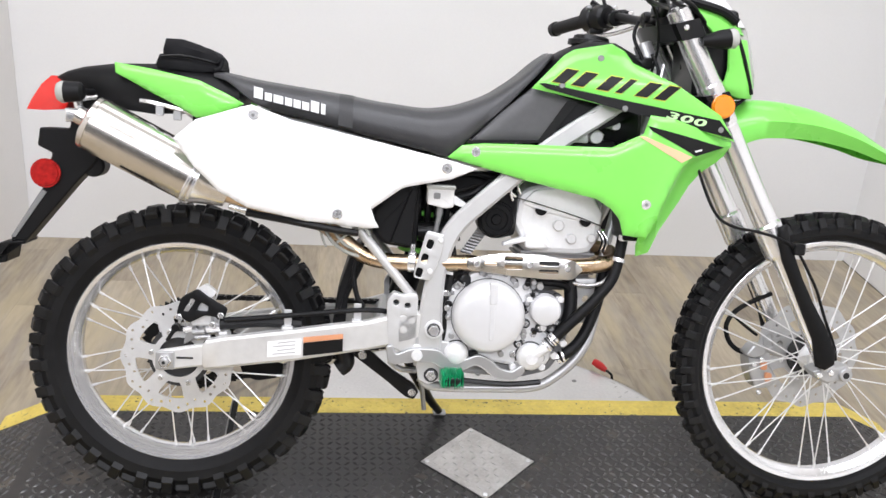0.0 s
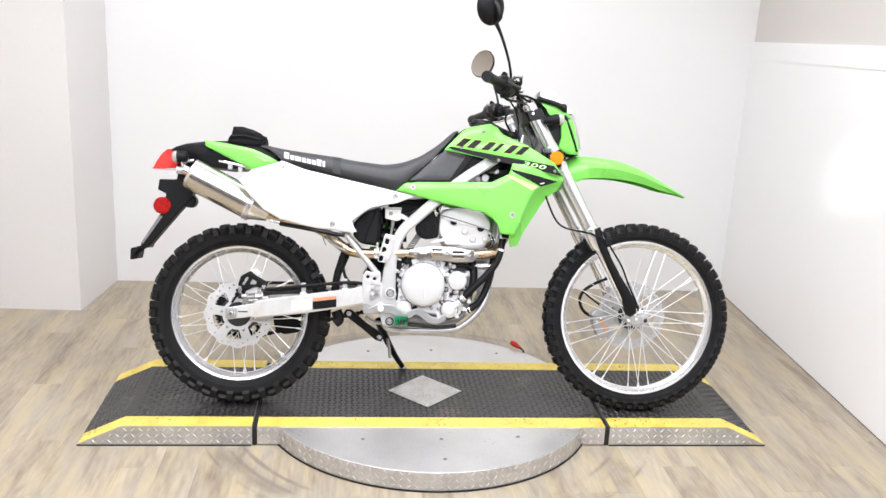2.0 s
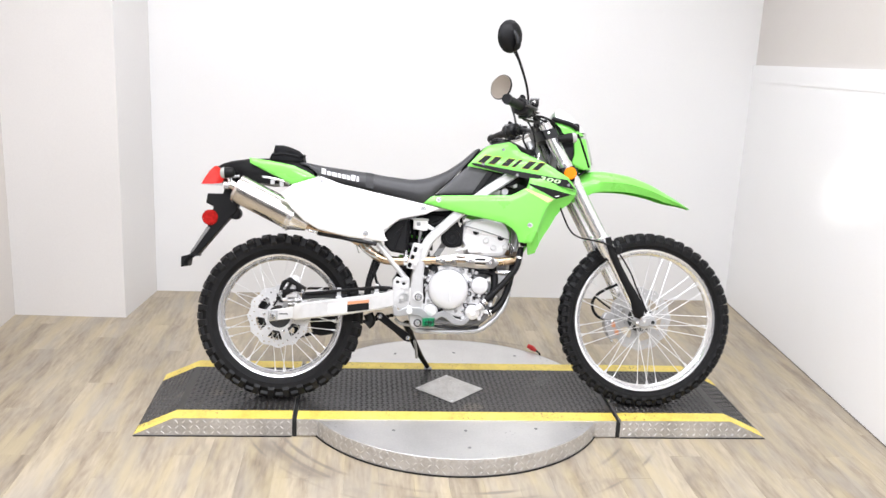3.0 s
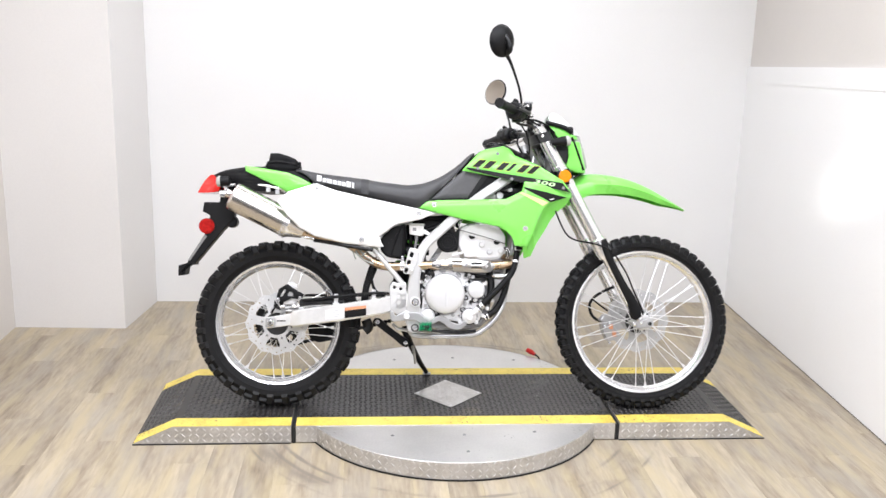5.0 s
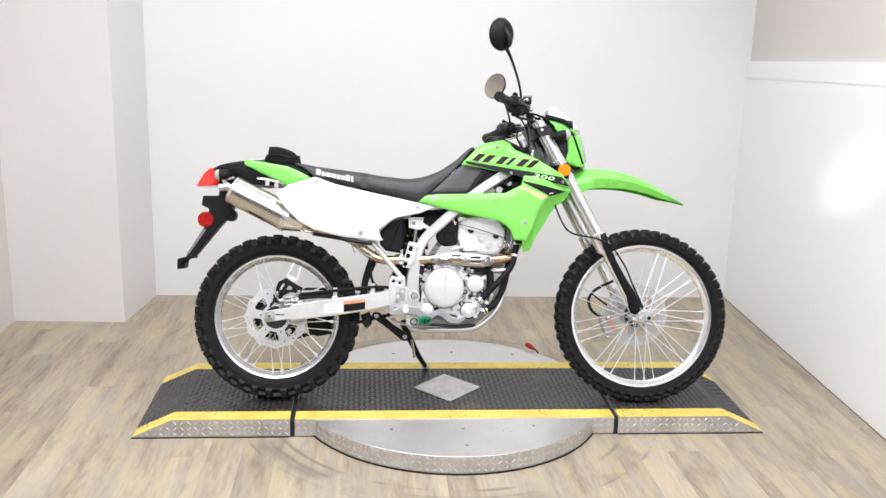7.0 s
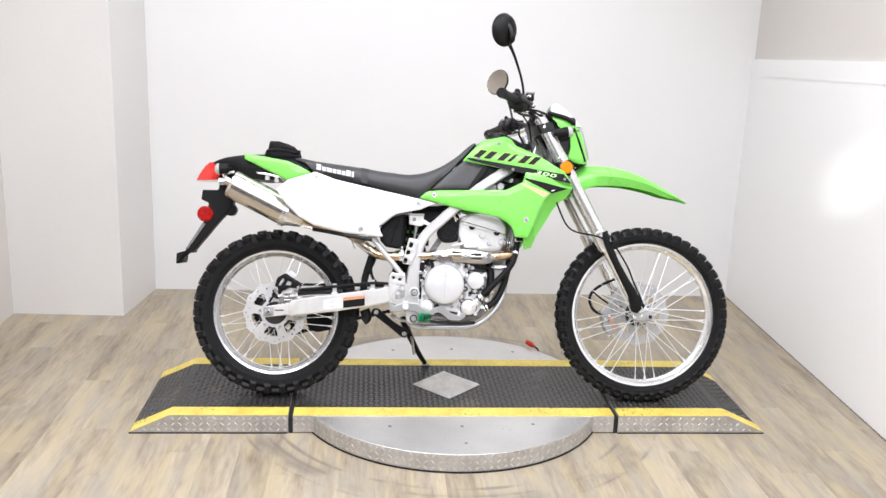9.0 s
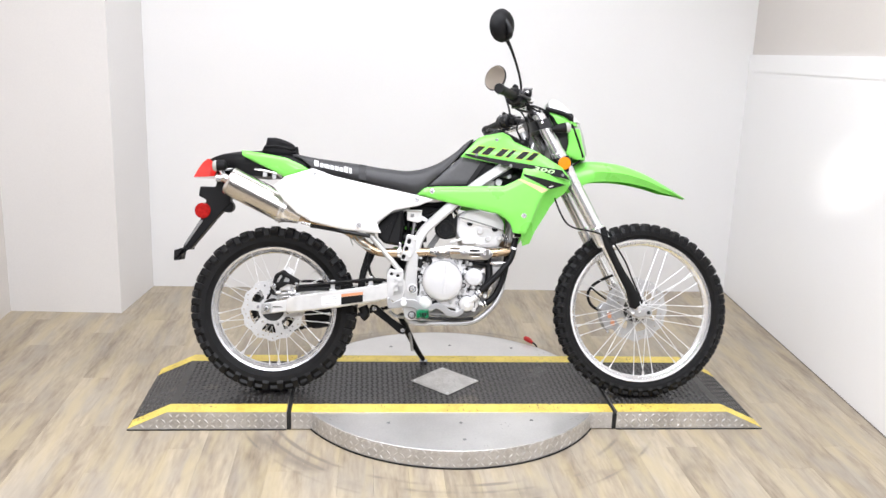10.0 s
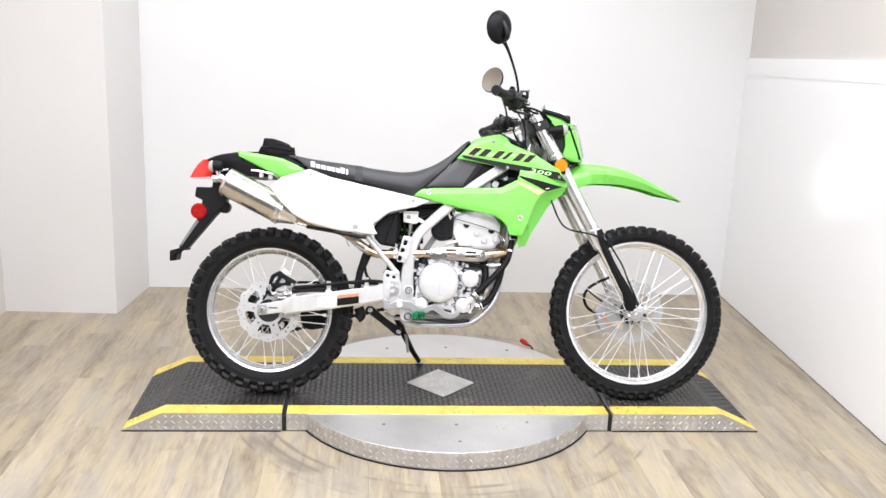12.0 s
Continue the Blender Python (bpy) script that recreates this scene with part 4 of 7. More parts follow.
# -- frame --
frame_part = None
for s in (1, -1):
    bm = bmesh.new()
    pts = [(0.30, 0.985, 0.055), (0.177, 0.898, 0.118), (0.061, 0.816, 0.120), (-0.067, 0.702, 0.120), (-0.128, 0.640, 0.120), (-0.155, 0.575, 0.122), (-0.168, 0.49, 0.122), (-0.171, 0.40, 0.120), (-0.172, 0.34, 0.116)]
    path = spline(pts, 5)
    rings = []
    for i, p in enumerate(path):
        a, b = path[max(0, i - 1)], path[min(len(path) - 1, i + 1)]
        d = Vector((b[0] - a[0], b[1] - a[1])).normalized()
        nx, nz = -d.y, d.x
        h = 0.019 + 0.009 * min(1, max(0, (0.55 - p[1]) / 0.15))
        t, c = 0.013, 0.006
        rings.append([V(p[0] + nx * y, p[1] + nz * y, s * (p[2] + z)) for y, z in ((-h, -t + c), (-h, t - c), (-h + c, t), (h - c, t), (h, t - c), (h, -t + c), (h - c, -t), (-h + c, -t))])
    loft(bm, rings)
    ob = part("frame", bm, SILVER, bike, "silver painted perimeter frame side")
    frame_part = frame_part or ob
    # lower cradle
    bm = bmesh.new()
    tube(bm, [V(0.30, 0.90, s * 0.02), V(0.256, 0.76, s * 0.03), V(0.214, 0.60, s * 0.055), V(0.198, 0.500, s * 0.085), V(0.181, 0.412, s * 0.10), V(0.153, 0.360, s * 0.105), V(0.110, 0.318, s * 0.105), V(0.066, 0.296, s * 0.105),
              V(-0.016, 0.290, s * 0.102), V(-0.152, 0.290, s * 0.102), V(-0.185, 0.31, s * 0.102)], 0.0105, n=12)
    part("cradle_tube", bm, CRADLE, ob)
    # subframe
    for pts, r in (((V(-0.335, 0.635, s * 0.105), V(-0.205, 0.483, s * 0.115)), 0.0105),
                   ((V(-0.02, 0.775, s * 0.105), V(-0.16, 0.772, s * 0.10), V(-0.45, 0.835, s * 0.10), V(-0.74, 0.882, s * 0.085)), 0.0115),
                   ((V(-0.33, 0.635, s * 0.105), V(-0.60, 0.80, s * 0.10), V(-0.70, 0.865, s * 0.09)), 0.0095)):
        bm = bmesh.new()
        tube(bm, list(pts), r, n=12)
        part("subframe_tube", bm, SILVER, ob)
    # slotted heel guard
    bm = bmesh.new()
    slots = [rounded([(-0.184 - 0.010 * k, 0.617 - 0.030 * k), (-0.170 - 0.010 * k, 0.612 - 0.030 * k), (-0.176 - 0.010 * k, 0.593 - 0.030 * k), (-0.189 - 0.010 * k, 0.598 - 0.030 * k)], 3, 0.3) for k in range(3)]
    plate(bm, rounded([(-0.188, 0.634), (-0.150, 0.626), (-0.158, 0.575), (-0.176, 0.528), (-0.213, 0.534)], 4, 0.15), s * 0.136, s * 0.142, slots, 0.0015)
    g = part("heel_guard", bm, SILVER, ob, "slotted silver heel guard")
    # Dark plate behind the slots stands in for their shade.
    bm = bmesh.new()
    plate(bm, [(-0.190, 0.622), (-0.163, 0.616), (-0.186, 0.537), (-0.208, 0.541)], s * 0.1275, s * 0.1285)
    part("backing", bm, SATIN, g)
    bolt(g, -0.158, 0.614, 0.142, 0.006, 0.004, CAST, s)
    bolt(g, -0.178, 0.548, 0.142, 0.006, 0.004, CAST, s)
    # pivot plate
    bm = bmesh.new()
    plate(bm, rounded([(-0.264, 0.480), (-0.250, 0.500), (-0.232, 0.494), (-0.198, 0.500), (-0.198, 0.385), (-0.225, 0.372), (-0.258, 0.385)], 4, 0.2), s * 0.108, s * 0.132,
          [circle(-0.244, 0.478, 0.0065, 10), circle(-0.220, 0.472, 0.0065, 10), circle(-0.228, 0.446, 0.0065, 10), circle(-0.209, 0.440, 0.0055, 8), circle(-0.226, 0.420, 0.0065, 10)], 0.0015)
    pv = part("pivot_plate", bm, SILVER, ob)
    # Dark plate behind the holes puts their shade into colour.
    bm = bmesh.new()
    plate(bm, [(-0.252, 0.488), (-0.204, 0.488), (-0.204, 0.405), (-0.248, 0.405)], s * 0.1075, s * 0.1125)
    part("backing", bm, DARK_FILL, pv)
    bolt(ob, -0.163, 0.423, 0.134, 0.020, 0.005, CAST, s, "pivot_washer", 20)
    # Raised dark ring stands in for a shaded recess.
    bolt(ob, -0.163, 0.423, 0.139, 0.0145, 0.002, DARK_FILL, s, "pivot_shade_ring", 20)
    bolt(ob, -0.163, 0.423, 0.140, 0.012, 0.008, CHROME, s, "pivot_bolt", 6)
    bm = bmesh.new()
    plate(bm, rounded([(-0.245, 0.398), (-0.205, 0.402), (-0.12, 0.395), (-0.105, 0.36), (-0.125, 0.325), (-0.165, 0.300), (-0.19, 0.31), (-0.20, 0.36), (-0.235, 0.37)], 4, 0.2), s * 0.112, s * 0.128, bevel=0.003)
    part("peg_hanger", bm, SILVER, ob)
    bolt(ob, -0.163, 0.322, 0.128, 0.0155, 0.003, DARK_FILL, s, "hanger_washer", 20)
    bolt(ob, -0.163, 0.322, 0.131, 0.012, 0.006, CHROME, s, "hanger_bolt", 6)
    bolt(ob, -0.196, 0.378, 0.128, 0.013, 0.006, CAST, s, "hanger_bolt", 6)
bm = bmesh.new()
rod(bm, V(0.275, 1.02, 0), V(0.345, 0.895, 0), 0.034, n=20)
part("steering_head", bm, SILVER, frame_part)

# -- engine --
bm = bmesh.new()
plate(bm, rounded([(-0.128, 0.475), (-0.092, 0.515), (0.109, 0.506), (0.137, 0.454), (0.132, 0.378), (0.098, 0.327), (0.033, 0.310), (-0.117, 0.318), (-0.16, 0.348), (-0.148, 0.448)], 5, 0.22), -0.105, 0.098, bevel=0.012)
engine = part("engine", bm, BLOCK, bike, "silver single-cylinder engine with round side covers")
bm = bmesh.new()
plate(bm, rounded([(-0.145, 0.43), (-0.135, 0.505), (-0.085, 0.548), (-0.010, 0.556), (0.045, 0.53), (0.048, 0.455), (0.075, 0.425), (0.105, 0.405), (0.09, 0.35), (0.055, 0.338), (-0.03, 0.352), (-0.13, 0.340)], 5, 0.25), 0.095, 0.122, bevel=0.008)
part("crankcase_cover", bm, CAST, engine)
# Slightly larger dark plate draws the crevice shade round the cover.
bm = bmesh.new()
plate(bm, grown(rounded([(-0.145, 0.43), (-0.135, 0.505), (-0.085, 0.548), (-0.010, 0.556), (0.045, 0.53), (0.048, 0.455), (0.075, 0.425), (0.105, 0.405), (0.09, 0.35), (0.055, 0.338), (-0.03, 0.352), (-0.13, 0.340)], 5, 0.25), 0.004), 0.090, 0.104)
part("cover_outline", bm, DARK_FILL, engine)
CU, CV = -0.048, 0.456
bm = bmesh.new()
lathe(bm, [(0.0, 0.166), (0.050, 0.165), (0.066, 0.161), (0.073, 0.154), (0.077, 0.142), (0.078, 0.118), (0.0, 0.116)], CU, CV, 64)
cover = part("clutch_cover", bm, COVER, engine, "smooth round grey clutch cover")
# Dark discs put crevice shade round the small turned covers.
for gu, gv, gr, gw in ((CU, CV, 0.0792, 0.1235), (0.073, 0.473, 0.0355, 0.118), (0.048, 0.369, 0.0325, 0.1245), (-0.112, 0.371, 0.0285, 0.1245)):
    bm = bmesh.new()
    lathe(bm, [(0.0, gw), (gr, gw), (gr, gw - 0.008), (0.0, gw - 0.008)], gu, gv, 40)
    part("cover_outline", bm, DARK_FILL, engine)
bm = bmesh.new()
plate(bm, rounded([(CU - 0.004, CV + 0.030), (CU + 0.012, CV + 0.030), (CU + 0.013, CV + 0.077), (CU - 0.005, CV + 0.077)], 4, 0.2), 0.155, 0.168, bevel=0.003)
part("cover_rib", bm, COVER, cover)
bm = bmesh.new()
plate(bm, rounded([(CU - 0.001, CV - 0.046), (CU + 0.009, CV - 0.046), (CU + 0.010, CV + 0.031), (CU - 0.002, CV + 0.031)], 4, 0.2), 0.160, 0.1672, bevel=0.002)
part("cover_rib", bm, COVER, cover)
for a in np.arange(9) * 2 * math.pi / 9 + 0.2:
    bolt(engine, CU + 0.089 * math.cos(a), CV + 0.089 * math.sin(a), 0.122, 0.0065, 0.012, CRADLE)
bm = bmesh.new()
lathe(bm, [(0.0, 0.150), (0.026, 0.149), (0.031, 0.146), (0.034, 0.138), (0.034, 0.095), (0.0, 0.094)], 0.073, 0.473, 40)
part("oil_filter_cover", bm, COVER, engine, "small round grey oil filter cover")
for a in (0.6, 2.6, 4.7):
    bolt(engine, 0.073 + 0.040 * math.cos(a), 0.473 + 0.040 * math.sin(a), 0.118, 0.007, 0.016, CAST)
bm = bmesh.new()
lathe(bm, [(0.0, 0.152), (0.013, 0.151), (0.017, 0.146), (0.024, 0.143), (0.029, 0.136), (0.030, 0.112), (0.0, 0.11)], 0.048, 0.369, 40)
tube(bm, [V(0.050, 0.374, 0.140), V(0.068, 0.386, 0.142), V(0.088, 0.402, 0.138)], 0.012, n=12)
part("water_pump", bm, CAST, engine, "silver water pump housing")
bm = bmesh.new()
lathe(bm, [(0.0, 0.146), (0.012, 0.145), (0.020, 0.142), (0.026, 0.134), (0.027, 0.11), (0.0, 0.108)], -0.112, 0.371, 32)
part("oil_cap", bm, CAST, engine)
for u, v in ((0.012, 0.345), (0.075, 0.346), (0.10, 0.372), (0.018, 0.41), (-0.09, 0.345), (0.118, 0.40)):
    bolt(engine, u, v, 0.122, 0.008, 0.010, CAST)
bm = bmesh.new()
box(bm, V(0.03, 0.505, -0.07), V(0.178, 0.60, 0.07), 0.004)
part("cylinder", bm, BLOCK, engine)
for k in range(6):
    bm = bmesh.new()
    z = 0.514 + k * 0.014
    box(bm, V(0.022, z, -0.076), V(0.186, z + 0.006, 0.076), 0.001)
    part("fin", bm, BLOCK, engine)
bm = bmesh.new()
plate(bm, rounded([(0.010, 0.712), (0.040, 0.730), (0.110, 0.738), (0.166, 0.722), (0.194, 0.684), (0.192, 0.622), (0.168, 0.586), (0.03, 0.586), (0.018, 0.620), (0.002, 0.650)], 5, 0.28), -0.085, 0.085, bevel=0.014)
head = part("cylinder_head", bm, HEADPAINT, engine, "silver cylinder head")
bm = bmesh.new()
plate(bm, rounded([(0.014, 0.694), (0.060, 0.678), (0.188, 0.652), (0.192, 0.680), (0.166, 0.716), (0.112, 0.731), (0.044, 0.724)], 5, 0.2), 0.08, 0.092, bevel=0.004)
part("head_cover", bm, HEADPAINT, head)
bm = bmesh.new()
tube(bm, [V(0.0, 0.707, 0.095), V(0.06, 0.692, 0.097), V(0.14, 0.670, 0.097), V(0.190, 0.653, 0.094)], 0.0011, n=6)
part("cover_seam", bm, SATIN, head)
for u, v in ((0.058, 0.6825), (0.156, 0.6625)):
    bm = bmesh.new()
    plate(bm, [(u + 0.0125 * math.cos(a), v + 0.0125 * math.sin(a)) for a in np.linspace(math.pi, 2 * math.pi, 12) - 0.22], 0.085, 0.0945)
    part("cam_plug", bm, SATIN, head)
bolt(head, 0.098, 0.650, 0.085, 0.012, 0.012, CAST)
bolt(head, 0.128, 0.622, 0.085, 0.011, 0.010, CAST, n=20)
bolt(head, 0.172, 0.625, 0.085, 0.010, 0.010, CAST)
bolt(head, 0.035, 0.620, 0.085, 0.010, 0.010, CAST)
bm = bmesh.new()
plate(bm, rounded([(0.025, 0.596), (0.028, 0.632), (0.055, 0.640), (0.075, 0.622), (0.085, 0.598)], 4, 0.3), 0.08, 0.099, bevel=0.006)
part("cam_chain_boss", bm, HEADPAINT, head)
bm = bmesh.new()
plate(bm, rounded([(-0.020, 0.599), (0.012, 0.608), (0.034, 0.613), (0.034, 0.624), (0.012, 0.619), (-0.020, 0.609)], 3, 0.3), 0.075, 0.097, bevel=0.004)
part("tensioner", bm, HEADPAINT, head)
# intake side
bm = bmesh.new()
lathe(bm, [(0.0, 0.095), (0.010, 0.095), (0.012, 0.092), (0.022, 0.092), (0.024, 0.096), (0.033, 0.096), (0.035, 0.091), (0.038, 0.091), (0.041, 0.086), (0.041, 0.04), (0.0, 0.03)], -0.037, 0.657, 36)
plate(bm, rounded([(-0.078, 0.65), (-0.06, 0.70), (-0.030, 0.725), (0.008, 0.722), (0.006, 0.625), (-0.03, 0.615)], 4, 0.2), 0.02, 0.088, bevel=0.006)
part("throttle_body", bm, SATIN, bike, "black throttle body")
bm = bmesh.new()
for k in range(5):
    rod(bm, V(-0.208 + 0.020 * k, 0.668, 0.02), V(-0.195 + 0.020 * k, 0.668, 0.02), 0.047 if k % 2 else 0.041, n=20, chamfer=0.003)
rod(bm, V(-0.20, 0.62, 0.05), V(-0.11, 0.625, 0.06), 0.022, n=14)
part("intake_boot", bm, SATIN, bike, "ribbed black intake boot")
bm = bmesh.new()
plate(bm, rounded([(-0.300, 0.670), (-0.255, 0.712), (-0.200, 0.728), (-0.205, 0.585), (-0.275, 0.595), (-0.300, 0.62)], 4, 0.15), -0.09, 0.095, bevel=0.008)
part("airbox", bm, BLACK, bike, "matt black airbox")
bm = bmesh.new()
plate(bm, [(-0.262, 0.60), (-0.215, 0.592), (-0.208, 0.715), (-0.222, 0.716)], 0.093, 0.104, bevel=0.004)
part("airbox_cover", bm, BLACK, bike)
bm = bmesh.new()
plate(bm, rounded([(-0.189, 0.686), (-0.189, 0.724), (-0.133, 0.724), (-0.133, 0.682), (-0.150, 0.678)], 4, 0.12), 0.090, 0.122, bevel=0.004)
reservoir = part("rear_brake_reservoir", bm, RESERVOIR, bike, "milky plastic brake fluid reservoir")
bm = bmesh.new()
box(bm, V(-0.191, 0.718, 0.088), V(-0.131, 0.727, 0.124), 0.002)
part("cap", bm, CLEAR, reservoir, "white reservoir cap")
bm = bmesh.new()
plate(bm, rounded([(-0.176, 0.698), (-0.176, 0.711), (-0.162, 0.711), (-0.162, 0.698)], 3, 0.2), 0.121, 0.1228)
part("level_window", bm, GREY_SOCKET, reservoir, "grey level window")
bm = bmesh.new()
plate(bm, rounded([(-0.135, 0.708), (-0.104, 0.690), (-0.108, 0.680), (-0.135, 0.688)], 3, 0.2), 0.104, 0.116, bevel=0.002)
part("bracket", bm, CAST, reservoir)
bm = bmesh.new()
rod(bm, V(-0.160, 0.684, 0.105), V(-0.161, 0.662, 0.105), 0.0075, n=10)
rod(bm, V(-0.161, 0.664, 0.105), V(-0.171, 0.60, 0.105), 0.0052, n=8)
part("hose", bm, GREY_SOCKET, reservoir, "grey fluid hose")
bm = bmesh.new()
for k in range(9):
    rod(bm, V(-0.108 + 0.004 * k, 0.585 + 0.006 * k, 0.075), V(-0.085 + 0.004 * k, 0.580 + 0.006 * k, 0.075), 0.004, n=6)
part("idle_cable_spring", bm, GREY_SOCKET, bike)
for pts, r in (((V(-0.12, 0.71, 0.06), V(-0.06, 0.735, 0.07), V(0.00, 0.765, 0.06)), 0.005),
               ((V(-0.20, 0.742, 0.06), V(-0.10, 0.752, 0.075), V(-0.03, 0.742, 0.08)), 0.007),
               ((V(-0.125, 0.70, 0.10), V(-0.09, 0.712, 0.10), V(-0.06, 0.735, 0.09), V(-0.02, 0.75, 0.08)), 0.006),
               ((V(-0.105, 0.69, 0.095), V(-0.088, 0.70, 0.10), V(-0.075, 0.69, 0.10)), 0.0045),
               ((V(-0.148, 0.60, 0.10), V(-0.135, 0.55, 0.108), V(-0.142, 0.50, 0.11), V(-0.15, 0.44, 0.112)), 0.006),
               ((V(-0.10, 0.545, 0.10), V(-0.06, 0.565, 0.10), V(0.0, 0.548, 0.09)), 0.006)):
    bm = bmesh.new()
    tube(bm, list(pts), r, n=8)
    part("cable", bm, BLACK, bike, "black cable beside the engine")
for pts, r in (((V(0.000, 0.708, 0.10), V(-0.018, 0.722, 0.102), V(-0.035, 0.742, 0.09)), 0.0035), ((V(0.010, 0.714, 0.098), V(0.004, 0.732, 0.10), V(0.020, 0.745, 0.09)), 0.003), ((V(-0.006, 0.700, 0.10), V(-0.012, 0.716, 0.104), V(-0.010, 0.735, 0.1)), 0.003)):
    bm = bmesh.new()
    tube(bm, list(pts), r, n=8)
    part("throttle_cable", bm, CHROME, bike)
# Black fill added so the bay looks dark instead of open.
bm = bmesh.new()
plate(bm, rounded([(-0.185, 0.700), (-0.170, 0.762), (-0.06, 0.768), (0.02, 0.750), (0.01, 0.715), (-0.06, 0.700), (-0.09, 0.672), (-0.13, 0.66)], 4, 0.15), -0.05, 0.058, bevel=0.01)
part("dark_bay_fill", bm, BLACK, bike, "black fill added for the dark bay under the tank")
# dark sensor block and ribbed plug between pipe and clutch cover
bm = bmesh.new()
box(bm, V(-0.128, 0.528, 0.09), V(-0.092, 0.560, 0.118), 0.006)
part("sensor_block", bm, SATIN, engine, "black sensor block")
bm = bmesh.new()
rod(bm, V(-0.108, 0.528, 0.112), V(-0.098, 0.530, 0.130), 0.014, n=14, chamfer=0.003)
part("sensor_plug", bm, SATIN, engine)
for k in range(5):
    bm = bmesh.new()
    box(bm, V(-0.020 + 0.010 * k, 0.530, 0.088), V(-0.013 + 0.010 * k, 0.552, 0.118), 0.001)
    part("cooling_fin", bm, SATIN if k % 2 else BLOCK, engine)
bm = bmesh.new()
box(bm, V(-0.024, 0.528, 0.08), V(0.032, 0.550, 0.112), 0.002)
part("fin_block", bm, SATIN, engine)
# upper engine bay: shock, radiator and black boxes added for its dark depth
for s in (1, -1):
    bm = bmesh.new()
    box(bm, V(0.225, 0.63, s * 0.035), V(0.262, 0.83, s * 0.15), 0.004)
    part("radiator", bm, SATIN, bike, "black radiator behind the shroud")
bm = bmesh.new()
box(bm, V(0.03, 0.755, -0.07), V(0.215, 0.835, 0.075), 0.008)
part("dark_bay_box", bm, SATIN, bike)
bm = bmesh.new()
box(bm, V(0.09, 0.83, -0.07), V(0.27, 0.90, 0.07), 0.01)
part("dark_bay_lid", bm, SATIN, bike)
for pts, r in (((V(0.10, 0.85, 0.075), V(0.14, 0.875, 0.085), V(0.20, 0.868, 0.09)), 0.009), ((V(0.13, 0.835, 0.08), V(0.15, 0.86, 0.09), V(0.18, 0.845, 0.09)), 0.005)):
    bm = bmesh.new()
    tube(bm, list(pts), r, n=8)
    part("fuel_hose", bm, CLEAR, bike, "pale fuel hose")
bm = bmesh.new()
low, top = V(-0.235, 0.44, 0.0), V(-0.165, 0.72, 0.0)
rod(bm, low, top, [(0, 0.016), (0.10, 0.016), (0.11, 0.030), (0.34, 0.030), (0.345, 0.034), (0.355, 0.034), (0.36, 0.020), (0.80, 0.020), (0.81, 0.034), (1, 0.034)], n=20)
shock = part("shock_absorber", bm, SATIN, bike, "black shock absorber with a lime green spring")
axis = (top - low).normalized()
across = axis.cross(Vector((0, 1, 0))).normalized()
beside = axis.cross(across)
bm = bmesh.new()
turns, n = 4.5, 100
tube(bm, [low + (top - low) * (0.36 + 0.435 * k / n) + 0.033 * (math.cos(2 * math.pi * turns * k / n) * across + math.sin(2 * math.pi * turns * k / n) * beside) for k in range(n + 1)], 0.0062, n=8, steps=1)
part("spring", bm, GREEN, shock, "lime green coil spring", 60)
bm = bmesh.new()
box(bm, V(0.105, 0.828, 0.074), V(0.150, 0.850, 0.092), 0.004)
part("wiring_connector", bm, CAST, bike, "silver connector in the frame window")
for u, v, r in ((0.165, 0.842, 0.014), (0.205, 0.868, 0.010)):
    bm = bmesh.new()
    rod(bm, V(u, v, 0.07), V(u, v, 0.098), r, n=14, chamfer=0.002)
    part("wiring_connector", bm, CAST, bike, "silver connector in the frame window")
# coolant hoses
bm = bmesh.new()
tube(bm, [V(0.242, 0.66, 0.095), V(0.230, 0.60, 0.115), V(0.214, 0.545, 0.128), V(0.180, 0.500, 0.134), V(0.145, 0.463, 0.136), V(0.088, 0.405, 0.136)], 0.0122, n=14)
part("coolant_hose", bm, BLACK, bike, "black rubber coolant hose")
bm = bmesh.new()
tube(bm, [V(0.128, 0.545, 0.085), V(0.135, 0.50, 0.096), V(0.132, 0.455, 0.105), V(0.115, 0.42, 0.11)], 0.0145, n=12)
part("coolant_hose", bm, BLACK, bike, "black rubber coolant hose")
bm = bmesh.new()
tube(bm, [V(0.208, 0.56, 0.085), V(0.196, 0.49, 0.092), V(0.176, 0.432, 0.102), V(0.150, 0.392, 0.112), V(0.115, 0.366, 0.118)], 0.0125, n=12)
part("coolant_hose", bm, BLACK, bike, "black rubber coolant hose")
for p, q in (((0.094, 0.411, 0.136), (0.099, 0.416, 0.136)), ((0.2275, 0.588, 0.1185), (0.2255, 0.580, 0.120))):
    bm = bmesh.new()
    rod(bm, V(*p), V(*q), 0.0148, n=16)
    part("hose_clamp", bm, CHROME, bike)
bm = bmesh.new()
box(bm, V(0.222, 0.628, 0.122), V(0.246, 0.640, 0.142), 0.002)
part("hose_label", bm, DECAL_WHITE, bike, "white tag on the coolant hose")

bm = bmesh.new()
plate(bm, rounded([(0.135, 0.532), (0.202, 0.535), (0.206, 0.50), (0.178, 0.438), (0.150, 0.430), (0.138, 0.46)], 4, 0.2), 0.066, 0.078, [circle(0.173, 0.488, 0.008, 14)], 0.002)
part("engine_mount", bm, SILVER, engine, "silver front engine mount")
bm = bmesh.new()
tube(bm, [V(0.022, 0.531, 0.100), V(0.070, 0.527, 0.103), V(0.118, 0.522, 0.102), V(0.132, 0.505, 0.10)], 0.0075, n=10)
part("pump_hose", bm, BLACK, engine)
bm = bmesh.new()
